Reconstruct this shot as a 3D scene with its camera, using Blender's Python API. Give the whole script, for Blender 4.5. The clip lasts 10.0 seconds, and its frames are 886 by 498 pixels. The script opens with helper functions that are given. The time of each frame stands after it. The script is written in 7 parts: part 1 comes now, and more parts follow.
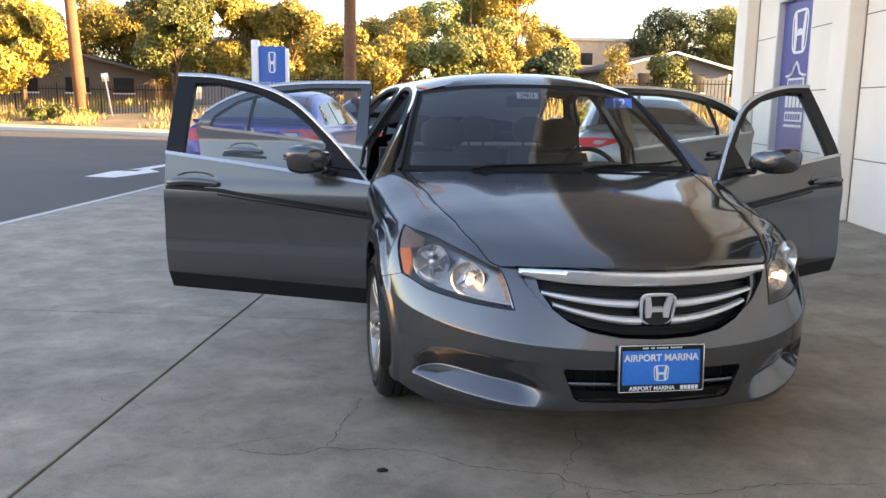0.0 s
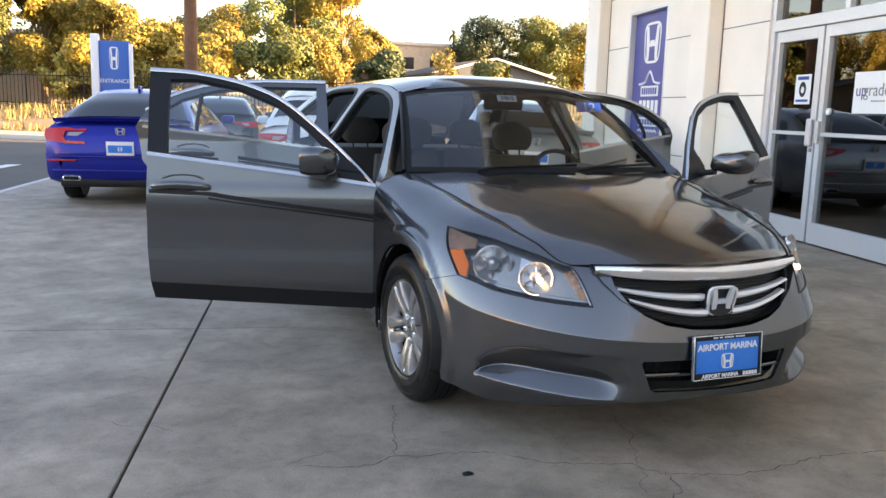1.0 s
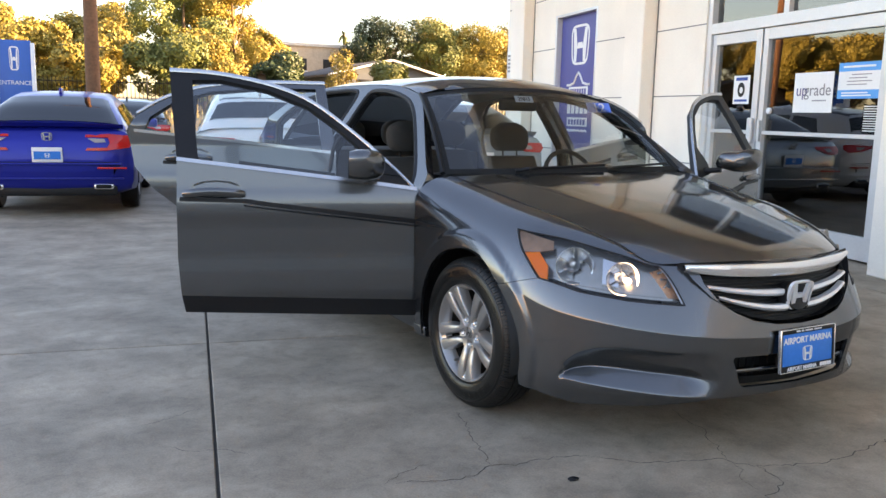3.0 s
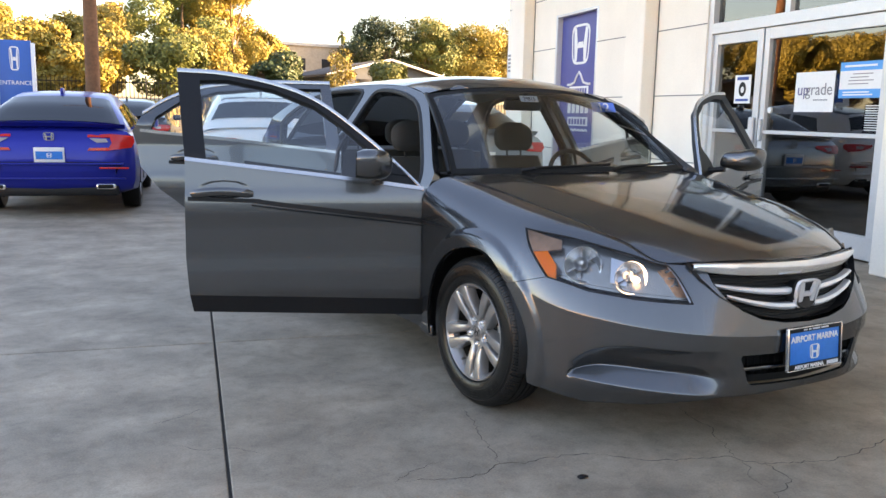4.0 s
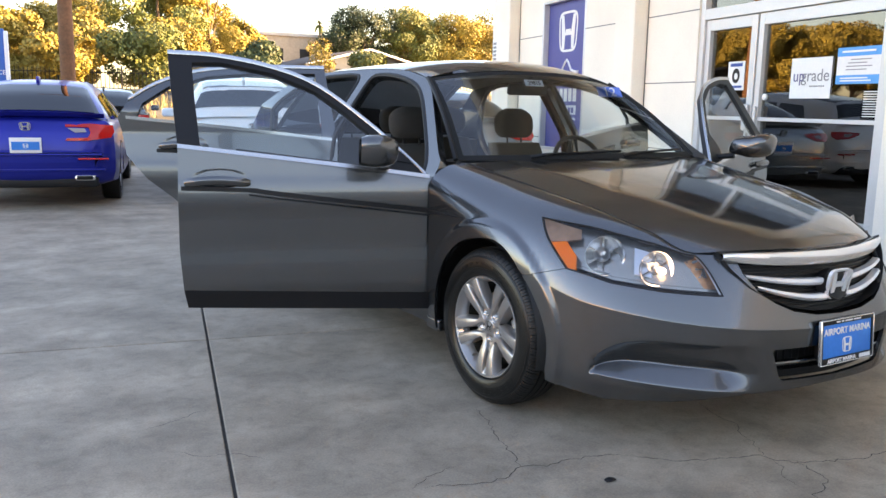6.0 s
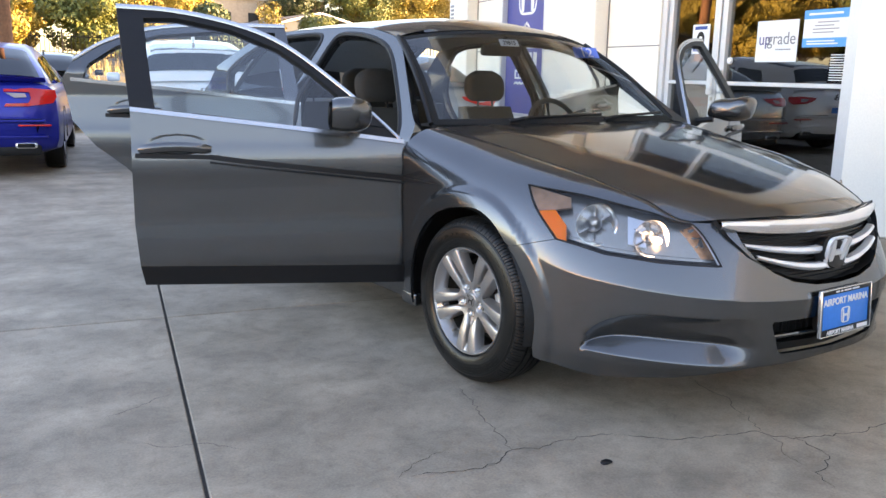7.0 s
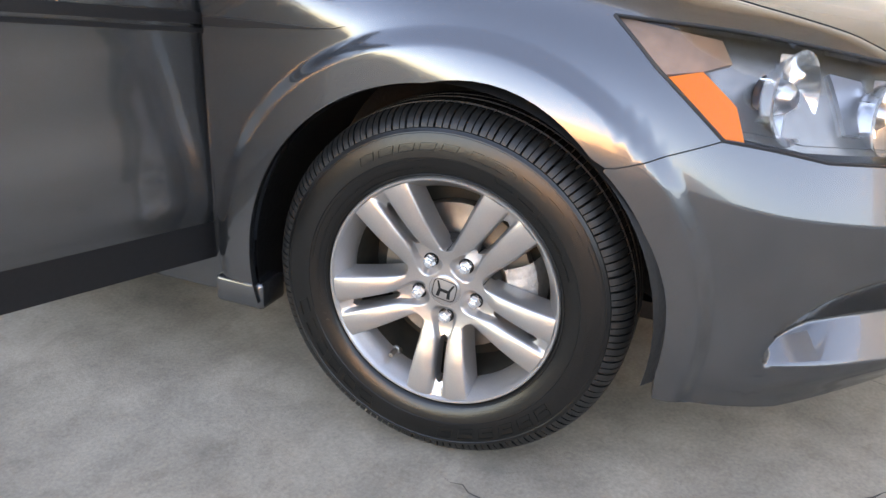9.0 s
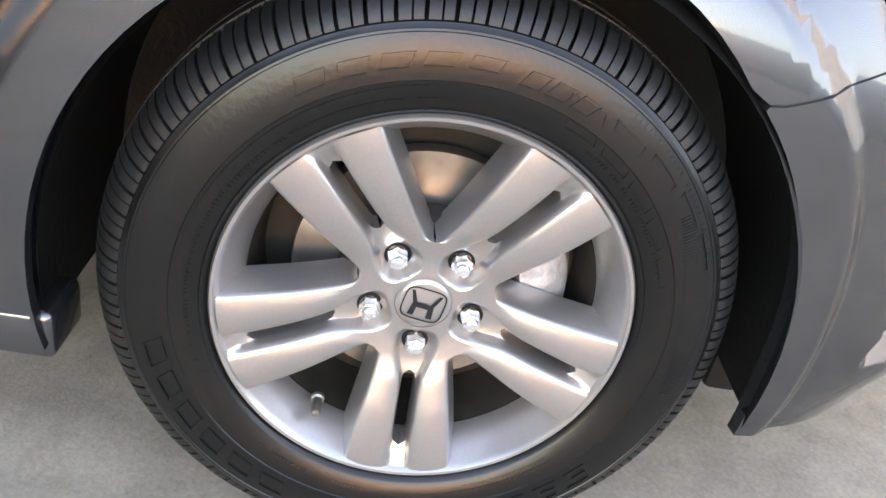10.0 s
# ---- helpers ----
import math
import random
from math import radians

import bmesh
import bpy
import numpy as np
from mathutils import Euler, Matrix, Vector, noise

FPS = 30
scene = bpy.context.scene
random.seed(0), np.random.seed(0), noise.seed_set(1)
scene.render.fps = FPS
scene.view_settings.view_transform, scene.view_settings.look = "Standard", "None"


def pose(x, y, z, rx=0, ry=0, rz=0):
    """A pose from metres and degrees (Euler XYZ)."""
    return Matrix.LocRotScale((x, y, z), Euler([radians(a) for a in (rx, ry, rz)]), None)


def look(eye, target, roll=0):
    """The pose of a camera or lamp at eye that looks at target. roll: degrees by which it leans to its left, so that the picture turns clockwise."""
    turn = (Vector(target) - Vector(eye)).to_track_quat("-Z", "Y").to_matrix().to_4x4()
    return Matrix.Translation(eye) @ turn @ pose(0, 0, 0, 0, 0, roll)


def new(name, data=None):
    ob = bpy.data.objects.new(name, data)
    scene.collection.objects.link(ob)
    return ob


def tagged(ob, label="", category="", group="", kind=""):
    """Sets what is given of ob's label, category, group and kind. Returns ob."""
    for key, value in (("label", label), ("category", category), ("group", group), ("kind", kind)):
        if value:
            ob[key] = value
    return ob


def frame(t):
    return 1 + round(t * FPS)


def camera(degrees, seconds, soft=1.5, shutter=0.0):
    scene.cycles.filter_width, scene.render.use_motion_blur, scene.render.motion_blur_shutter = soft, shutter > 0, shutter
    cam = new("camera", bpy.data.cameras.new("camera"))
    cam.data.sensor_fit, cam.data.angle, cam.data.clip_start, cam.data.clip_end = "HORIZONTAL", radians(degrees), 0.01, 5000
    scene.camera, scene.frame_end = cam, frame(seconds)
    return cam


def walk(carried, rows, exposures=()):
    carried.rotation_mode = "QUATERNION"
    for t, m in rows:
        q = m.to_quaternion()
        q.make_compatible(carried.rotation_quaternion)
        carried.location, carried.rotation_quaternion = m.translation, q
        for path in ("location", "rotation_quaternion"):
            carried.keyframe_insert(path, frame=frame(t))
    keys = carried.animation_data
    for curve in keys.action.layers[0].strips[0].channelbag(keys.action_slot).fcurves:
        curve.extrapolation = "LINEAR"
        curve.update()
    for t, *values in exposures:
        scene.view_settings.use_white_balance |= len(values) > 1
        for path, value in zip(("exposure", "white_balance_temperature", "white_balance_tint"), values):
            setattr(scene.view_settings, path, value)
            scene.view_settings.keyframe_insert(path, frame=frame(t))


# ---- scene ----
cam = camera(56.2, 10.0)
PATH = [
    (0, (-1.093, -0.549, 1.312), (-0.854, 1.406, 0.966), 0.8),
    (0.5, (-1.621, -0.459, 1.303), (-1.11, 1.445, 0.966), 1.4),
    (1, (-2.016, -0.325, 1.287), (-1.344, 1.53, 0.956), 1.6),
    (1.5, (-2.356, -0.177, 1.28), (-1.526, 1.616, 0.968), 1.8),
    (2, (-2.554, -0.052, 1.27), (-1.677, 1.718, 0.958), 1.6),
    (2.5, (-2.632, 0.022, 1.268), (-1.724, 1.776, 0.949), 1.4),
    (4, (-2.709, 0.044, 1.268), (-1.79, 1.791, 0.946), 1.2),
    (4.5, (-2.736, 0.07, 1.26), (-1.811, 1.813, 0.936), 1.2),
    (5, (-2.741, 0.226, 1.239), (-1.793, 1.955, 0.901), 1.1),
    (6.5, (-2.732, 0.304, 1.233), (-1.75, 2.012, 0.885), 1.0),
    (7, (-2.721, 0.497, 1.209), (-1.669, 2.145, 0.791), 1.1),
    (7.5, (-2.741, 0.939, 1.166), (-1.555, 2.48, 0.702), -1.1),
    (8, (-2.593, 1.51, 1.122), (-1.273, 2.919, 0.6), -2.5),
    (8.5, (-2.407, 2.074, 1.012), (-0.871, 3.186, 0.375), 0.7),
    (9, (-2.148, 2.567, 0.947), (-0.452, 3.316, 0.196), 2.4),
    (9.3, (-1.968, 2.808, 0.871), (-0.200, 3.230, 0.036), 4.9),
    (9.5, (-1.876, 2.914, 0.839), (-0.092, 3.225, -0.011), 6.1),
    (10, (-1.651, 3.138, 0.785), (0.109, 3.027, -0.158), 11.0),
]
EXPOSURES = [(0, 2.62, 8400, 25), (1, 2.7, 8400, 25), (2.5, 2.7, 8400, 25), (5, 2.84, 8400, 25), (7, 3.08, 8400, 26), (7.5, 3.4, 8400, 26), (8, 3.45, 8400, 26), (8.6, 3.62, 8600, 28), (9.5, 3.98, 9300, 28), (10, 4.2, 9300, 28)]
walk(cam, [(t, look(eye, target, roll)) for t, eye, target, roll in PATH], EXPOSURES)

# ---- world, sun, exposure ----
SUN_EL, SUN_AZ = 12.0, 108.0
world = bpy.data.worlds.new("sky")
scene.world = world
world.use_nodes = True
wn = world.node_tree
sky = wn.nodes.new("ShaderNodeTexSky")
sky.sky_type = "NISHITA"
sky.sun_disc = False
sky.sun_elevation, sky.sun_rotation = radians(SUN_EL), radians(SUN_AZ)
sky.dust_density, sky.ozone_density = 1.2, 2.0
wn.nodes["Background"].inputs[1].default_value = 0.15
wn.links.new(sky.outputs[0], wn.nodes["Background"].inputs[0])
sun_data = bpy.data.lights.new("sun", "SUN")
sun_data.energy, sun_data.angle, sun_data.color = 5.5, radians(0.6), (1.0, 0.77, 0.46)
sun = new("sun", sun_data)
toward = Vector((math.sin(radians(SUN_AZ)) * math.cos(radians(SUN_EL)), math.cos(radians(SUN_AZ)) * math.cos(radians(SUN_EL)), math.sin(radians(SUN_EL))))
sun.matrix_world = Matrix.Translation((20, -20, 20)) @ toward.to_track_quat("Z", "Y").to_matrix().to_4x4()

# ---- materials ----
def mat(name, color, rough=0.5, metal=0.0, grain=0.0, scale=40.0, bump=0.0, stain=0.0, stain_scale=3.0, coat=0.0, spec=0.5, spread=0.0, trans=0.0, ior=1.45):
    """Principled material with fine grain, broad stains and relief, in metres of the object's own space."""
    m = bpy.data.materials.new(name)
    m.use_nodes = True
    nt = m.node_tree
    b = nt.nodes["Principled BSDF"]
    col = (*color, 1)
    b.inputs["Base Color"].default_value = col
    b.inputs["Roughness"].default_value = rough
    b.inputs["Metallic"].default_value = metal
    b.inputs["Coat Weight"].default_value = coat
    b.inputs["Coat Roughness"].default_value = 0.04
    b.inputs["Specular IOR Level"].default_value = spec
    b.inputs["Transmission Weight"].default_value = trans
    b.inputs["IOR"].default_value = ior
    tc = nt.nodes.new("ShaderNodeTexCoord")
    last = None
    for amount, sc, detail in ((grain, scale, 4), (stain, stain_scale, 5)):
        if not amount:
            continue
        nz = nt.nodes.new("ShaderNodeTexNoise")
        nz.inputs["Scale"].default_value, nz.inputs["Detail"].default_value = sc, detail
        nt.links.new(tc.outputs["Object"], nz.inputs["Vector"])
        mr = nt.nodes.new("ShaderNodeMapRange")
        mr.inputs[1].default_value, mr.inputs[2].default_value = 0.25, 0.75
        mr.inputs[3].default_value, mr.inputs[4].default_value = 1 - amount, 1 + amount
        nt.links.new(nz.outputs[0], mr.inputs[0])
        mx = nt.nodes.new("ShaderNodeVectorMath")
        mx.operation = "SCALE"
        if last is None:
            mx.inputs[0].default_value = color
        else:
            nt.links.new(last, mx.inputs[0])
        nt.links.new(mr.outputs[0], mx.inputs["Scale"])
        last = mx.outputs[0]
    if spread:
        oi = nt.nodes.new("ShaderNodeObjectInfo")
        ge = nt.nodes.new("ShaderNodeNewGeometry")
        ad = nt.nodes.new("ShaderNodeMath")
        nt.links.new(oi.outputs["Random"], ad.inputs[0])
        nt.links.new(ge.outputs["Random Per Island"], ad.inputs[1])
        mr = nt.nodes.new("ShaderNodeMapRange")
        mr.inputs[2].default_value = 2.0
        mr.inputs[3].default_value, mr.inputs[4].default_value = 1 - spread, 1 + spread
        nt.links.new(ad.outputs[0], mr.inputs[0])
        mx = nt.nodes.new("ShaderNodeVectorMath")
        mx.operation = "SCALE"
        if last is None:
            mx.inputs[0].default_value = color
        else:
            nt.links.new(last, mx.inputs[0])
        nt.links.new(mr.outputs[0], mx.inputs["Scale"])
        last = mx.outputs[0]
    if last is not None:
        nt.links.new(last, b.inputs["Base Color"])
    if bump:
        nz = nt.nodes.new("ShaderNodeTexNoise")
        nz.inputs["Scale"].default_value, nz.inputs["Detail"].default_value = scale * 1.7, 6
        nt.links.new(tc.outputs["Object"], nz.inputs["Vector"])
        bp = nt.nodes.new("ShaderNodeBump")
        bp.inputs["Strength"].default_value, bp.inputs["Distance"].default_value = bump, 0.01
        nt.links.new(nz.outputs[0], bp.inputs["Height"])
        nt.links.new(bp.outputs[0], b.inputs["Normal"])
    return m


def glow(name, color, power):
    m = mat(name, color, 0.3)
    b = m.node_tree.nodes["Principled BSDF"]
    b.inputs["Emission Color"].default_value = (*color, 1)
    b.inputs["Emission Strength"].default_value = power
    return m


def pane(name, tint=(1, 1, 1), gloss=0.08, clear=0.9):
    """Thin glass: mostly clear, with a mirror part that grows at a grazing angle."""
    m = bpy.data.materials.new(name)
    m.use_nodes = True
    nt = m.node_tree
    out = nt.nodes["Material Output"]
    nt.nodes.remove(nt.nodes["Principled BSDF"])
    tr = nt.nodes.new("ShaderNodeBsdfTransparent")
    tr.inputs[0].default_value = (tint[0] * clear, tint[1] * clear, tint[2] * clear, 1)
    gl = nt.nodes.new("ShaderNodeBsdfGlossy")
    gl.inputs["Roughness"].default_value = 0.01
    fr = nt.nodes.new("ShaderNodeFresnel")
    fr.inputs[0].default_value = 1.5
    ad = nt.nodes.new("ShaderNodeMath")
    ad.use_clamp = True
    ad.inputs[1].default_value = gloss
    nt.links.new(fr.outputs[0], ad.inputs[0])
    mx = nt.nodes.new("ShaderNodeMixShader")
    nt.links.new(ad.outputs[0], mx.inputs[0])
    nt.links.new(tr.outputs[0], mx.inputs[1])
    nt.links.new(gl.outputs[0], mx.inputs[2])
    nt.links.new(mx.outputs[0], out.inputs[0])
    return m


PAINT = mat("grey_metallic_paint", (0.114, 0.116, 0.120), 0.27, 0.90, grain=0.05, scale=900, coat=1.0)
for socket, value in (("Specular Tint", (0.17, 0.18, 0.20, 1)), ("Coat Roughness", 0.06), ("Coat IOR", 1.5)):
    PAINT.node_tree.nodes["Principled BSDF"].inputs[socket].default_value = value
BLACK = mat("black_plastic", (0.009, 0.009, 0.010), 0.5, grain=0.15, scale=120, spec=0.35)
RUBBER = mat("rubber_seal", (0.010, 0.010, 0.011), 0.6, grain=0.2, scale=200)
LINER = mat("black_arch_liner", (0.0045, 0.0044, 0.0044), 0.55, grain=0.3, scale=60, bump=0.15)
# near black for the shade in gaps and hollows, also for black print
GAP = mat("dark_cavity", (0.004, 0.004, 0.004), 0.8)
CHROME = mat("chrome", (0.86, 0.86, 0.86), 0.16, 0.85, grain=0.03, scale=60)
SATIN = mat("satin_aluminium", (0.55, 0.55, 0.57), 0.28, 1.0, grain=0.04, scale=60)
SLAT = mat("bright_plated_plastic", (0.78, 0.78, 0.79), 0.24, 0.4, grain=0.04, scale=60)
BRIGHT = mat("bright_window_trim", (0.50, 0.50, 0.51), 0.25, 0.9, grain=0.04, scale=60)
ALLOY = mat("silver_alloy_paint", (0.42, 0.395, 0.38), 0.30, 0.80, grain=0.04, scale=300, coat=0.1)
TYRE = mat("tyre_rubber", (0.0042, 0.0040, 0.0037), 0.30, spec=0.5, grain=0.25, scale=90, stain=0.25, stain_scale=9, bump=0.04)
TREADM = mat("worn_tread_rubber", (0.0088, 0.0082, 0.0076), 0.50, grain=0.3, scale=35, bump=0.06)
STEEL = mat("brake_steel", (0.33, 0.30, 0.27), 0.4, 0.9, grain=0.15, scale=50, stain=0.3, stain_scale=12)
RUST = mat("rusty_iron", (0.16, 0.09, 0.05), 0.8, 0.2, grain=0.35, scale=60)
CLOTH = mat("charcoal_seat_cloth", (0.058, 0.054, 0.048), 0.95, grain=0.3, scale=350, stain=0.12, bump=0.3)
TRIM = mat("dark_interior_plastic", (0.022, 0.022, 0.022), 0.6, grain=0.15, scale=250, bump=0.1)
TAN = mat("grey_interior_lining", (0.13, 0.125, 0.115), 0.85, grain=0.1, scale=200)
WHITE = mat("white_print", (0.78, 0.78, 0.78), 0.5, grain=0.03, scale=30)
GREYPRINT = mat("grey_print", (0.22, 0.22, 0.24), 0.5)
PLATEBLUE = mat("plate_blue", (0.0, 0.20, 0.66), 0.45, grain=0.05, scale=60)
BANNERBLUE = mat("banner_blue", (0.060, 0.070, 0.28), 0.45, grain=0.06, scale=30, stain=0.08)
SIGNBLUE = mat("sign_blue", (0.010, 0.11, 0.42), 0.4, grain=0.05, scale=30)
WINGLASS = pane("windscreen_glass", (0.90, 0.97, 0.96), 0.03, 0.95)
SIDEGLASS = pane("side_window_glass", (0.91, 0.97, 0.98), 0.04, 0.95)
DARKGLASS = pane("tinted_glass", (0.25, 0.27, 0.27), 0.02, 0.6)
LENS = pane("lamp_lens", (1, 1, 1), 0.0, 0.98)
AMBER = mat("amber_lens", (0.90, 0.20, 0.0), 0.45, spec=0.12)
AMBERPALE = mat("faded_amber_lens", (0.40, 0.22, 0.13), 0.22, 0.4, spec=0.5, grain=0.15, scale=40)
INDICATOR = mat("faded_indicator", (0.60, 0.28, 0.13), 0.25, 0.4, spec=0.5, grain=0.35, scale=60)
REDLENS = mat("red_lens", (0.55, 0.010, 0.008), 0.15, coat=0.3)
CLEARLENS = mat("frosted_lens", (0.34, 0.28, 0.27), 0.2, 0.2, coat=0.5)
BLUEPAINT = mat("deep_blue_paint", (0.005, 0.016, 0.25), 0.28, 0.45, grain=0.05, scale=700, coat=0.35, spec=0.3)
WHITEPAINT = mat("pearl_white_paint", (0.80, 0.81, 0.82), 0.3, 0.0, grain=0.02, scale=300, coat=1.0)
SILVERPAINT = mat("blue_grey_paint", (0.24, 0.27, 0.29), 0.3, 0.6, grain=0.04, scale=500, coat=1.0)
DARKPAINT = mat("black_car_paint", (0.012, 0.013, 0.015), 0.25, 0.3, coat=1.0)

# ---- modelling helpers ----
def finish(name, bm, material, parent=None, label="", sharp=35, m=None):
    me = bpy.data.meshes.new(name)
    lay = bm.verts.layers.float_vector.get("nrm")
    own = None
    if lay is not None:
        bm.verts.index_update()
        own = np.array([v[lay][:] for v in bm.verts])
        bm.verts.layers.float_vector.remove(lay)
    bm.to_mesh(me)
    bm.free()
    me.polygons.foreach_set("use_smooth", [True] * len(me.polygons))
    me.set_sharp_from_angle(angle=radians(sharp))
    if own is not None:
        at = np.empty(len(me.loops), dtype=np.int32)
        me.loops.foreach_get("vertex_index", at)
        me.normals_split_custom_set(own[at].tolist())
    for one in (material if isinstance(material, (list, tuple)) else [material]):
        me.materials.append(one)
    ob = new(name, me)
    if parent is not None:
        ob.parent = parent
    if m is not None:
        ob.matrix_basis = m
    if label:
        ob["label"] = label
    return ob


def part(name, bm, material, parent, label="", sharp=35, m=None):
    return finish(name, bm, material, parent, label, sharp, m)


def thing(name, label, category, group="", m=None, kind=""):
    ob = new(name)
    if m is not None:
        ob.matrix_world = m
    return tagged(ob, label, category, group, kind)


def boxbm(lo, hi, bevel=0.0, bm=None, m=None, segs=2):
    tmp = bmesh.new()
    bmesh.ops.create_cube(tmp, size=1)
    for v in tmp.verts:
        v.co = Vector([lo[i] + (v.co[i] + 0.5) * (hi[i] - lo[i]) for i in range(3)])
    if bevel:
        bmesh.ops.bevel(tmp, geom=list(tmp.edges), offset=bevel, segments=segs, affect="EDGES", profile=0.5)
    if m is not None:
        tmp.transform(m)
    return join(bm, tmp)


def join(bm, tmp):
    if bm is None:
        return tmp
    me = bpy.data.meshes.new("tmp")
    tmp.to_mesh(me)
    tmp.free()
    bm.from_mesh(me)
    bpy.data.meshes.remove(me)
    return bm


def grid(rows, bm=None, close_u=False, close_v=False):
    """A skin over rows of points."""
    bm = bm or bmesh.new()
    vs = [[bm.verts.new(p) for p in r] for r in rows]
    n, k = len(vs), len(vs[0])
    for i in range(n - (0 if close_v else 1)):
        for j in range(k - (0 if close_u else 1)):
            a, b = vs[i][j], vs[i][(j + 1) % k]
            c, d = vs[(i + 1) % n][(j + 1) % k], vs[(i + 1) % n][j]
            if len({a, b, c, d}) == 4:
                bm.faces.new((a, b, c, d))
    return bm


def lathe(profile, n=48, bm=None, axis="x", start=0.0, sweep=2 * math.pi):
    """profile: (radius, along the axis)."""
    rows = []
    full = sweep > 6.28
    for i in range(n if full else n + 1):
        a = start + sweep * i / n
        c, s = math.cos(a), math.sin(a)
        rows.append([{"x": (h, r * c, r * s), "y": (r * c, h, r * s), "z": (r * c, r * s, h)}[axis] for r, h in profile])
    return grid(rows, bm, close_v=full)


def tube(pts, radius, n=8, bm=None, cap=True, flat=1.0):
    """A round bar along points; radius may be a list."""
    pts = [Vector(p) for p in pts]
    rows = []
    ref = Vector((0, 0, 1))
    for i, p in enumerate(pts):
        d = (pts[min(i + 1, len(pts) - 1)] - pts[max(i - 1, 0)]).normalized()
        if abs(d.dot(ref)) > 0.95:
            ref = Vector((1, 0, 0))
        u = d.cross(ref).normalized()
        w = u.cross(d).normalized()
        ref = w
        r = radius[i] if isinstance(radius, (list, tuple)) else radius
        rows.append([p + (u * math.cos(2 * math.pi * k / n) + w * math.sin(2 * math.pi * k / n) * flat) * r for k in range(n)])
    bm = grid(rows, bm, close_u=True)
    if cap:
        bm.verts.ensure_lookup_table()
        total = len(bm.verts)
        first = total - n * len(rows)
        bm.faces.new([bm.verts[first + k] for k in range(n)][::-1])
        bm.faces.new([bm.verts[total - n + k] for k in range(n)])
    return bm


def spline(pts, per=8, closed=False):
    """Catmull-Rom through points of any dimension."""
    P = [np.array(p, float) for p in pts]
    n = len(P)
    out = []
    for i in range(n if closed else n - 1):
        if closed:
            a, b, c, d = P[i - 1], P[i], P[(i + 1) % n], P[(i + 2) % n]
        else:
            b, c = P[i], P[i + 1]
            a = P[i - 1] if i else 2 * b - c
            d = P[i + 2] if i + 2 < n else 2 * c - b
        for k in range(per):
            t = k / per
            out.append(0.5 * (2 * b + (c - a) * t + (2 * a - 5 * b + 4 * c - d) * t * t + (3 * b - a - 3 * c + d) * t ** 3))
    if not closed:
        out.append(P[-1])
    return out


def within(pts, poly):
    """Which of the points lie inside the outline."""
    x, y = pts[:, 0], pts[:, 1]
    hit = np.zeros(len(pts), bool)
    q = np.array(poly, float)
    for (xi, yi), (xj, yj) in zip(q, np.roll(q, 1, axis=0)):
        if yi != yj:
            hit ^= ((yi > y) != (yj > y)) & (x < (xj - xi) * (y - yi) / (yj - yi) + xi)
    return hit


def resample(poly, step, closed=True):
    out = []
    n = len(poly)
    for i in range(n if closed else n - 1):
        a, b = np.array(poly[i], float), np.array(poly[(i + 1) % n], float)
        k = max(1, int(math.ceil(np.linalg.norm(b - a) / step)))
        out += [tuple(a + (b - a) * j / k) for j in range(k)]
    if not closed:
        out.append(tuple(poly[-1]))
    return out


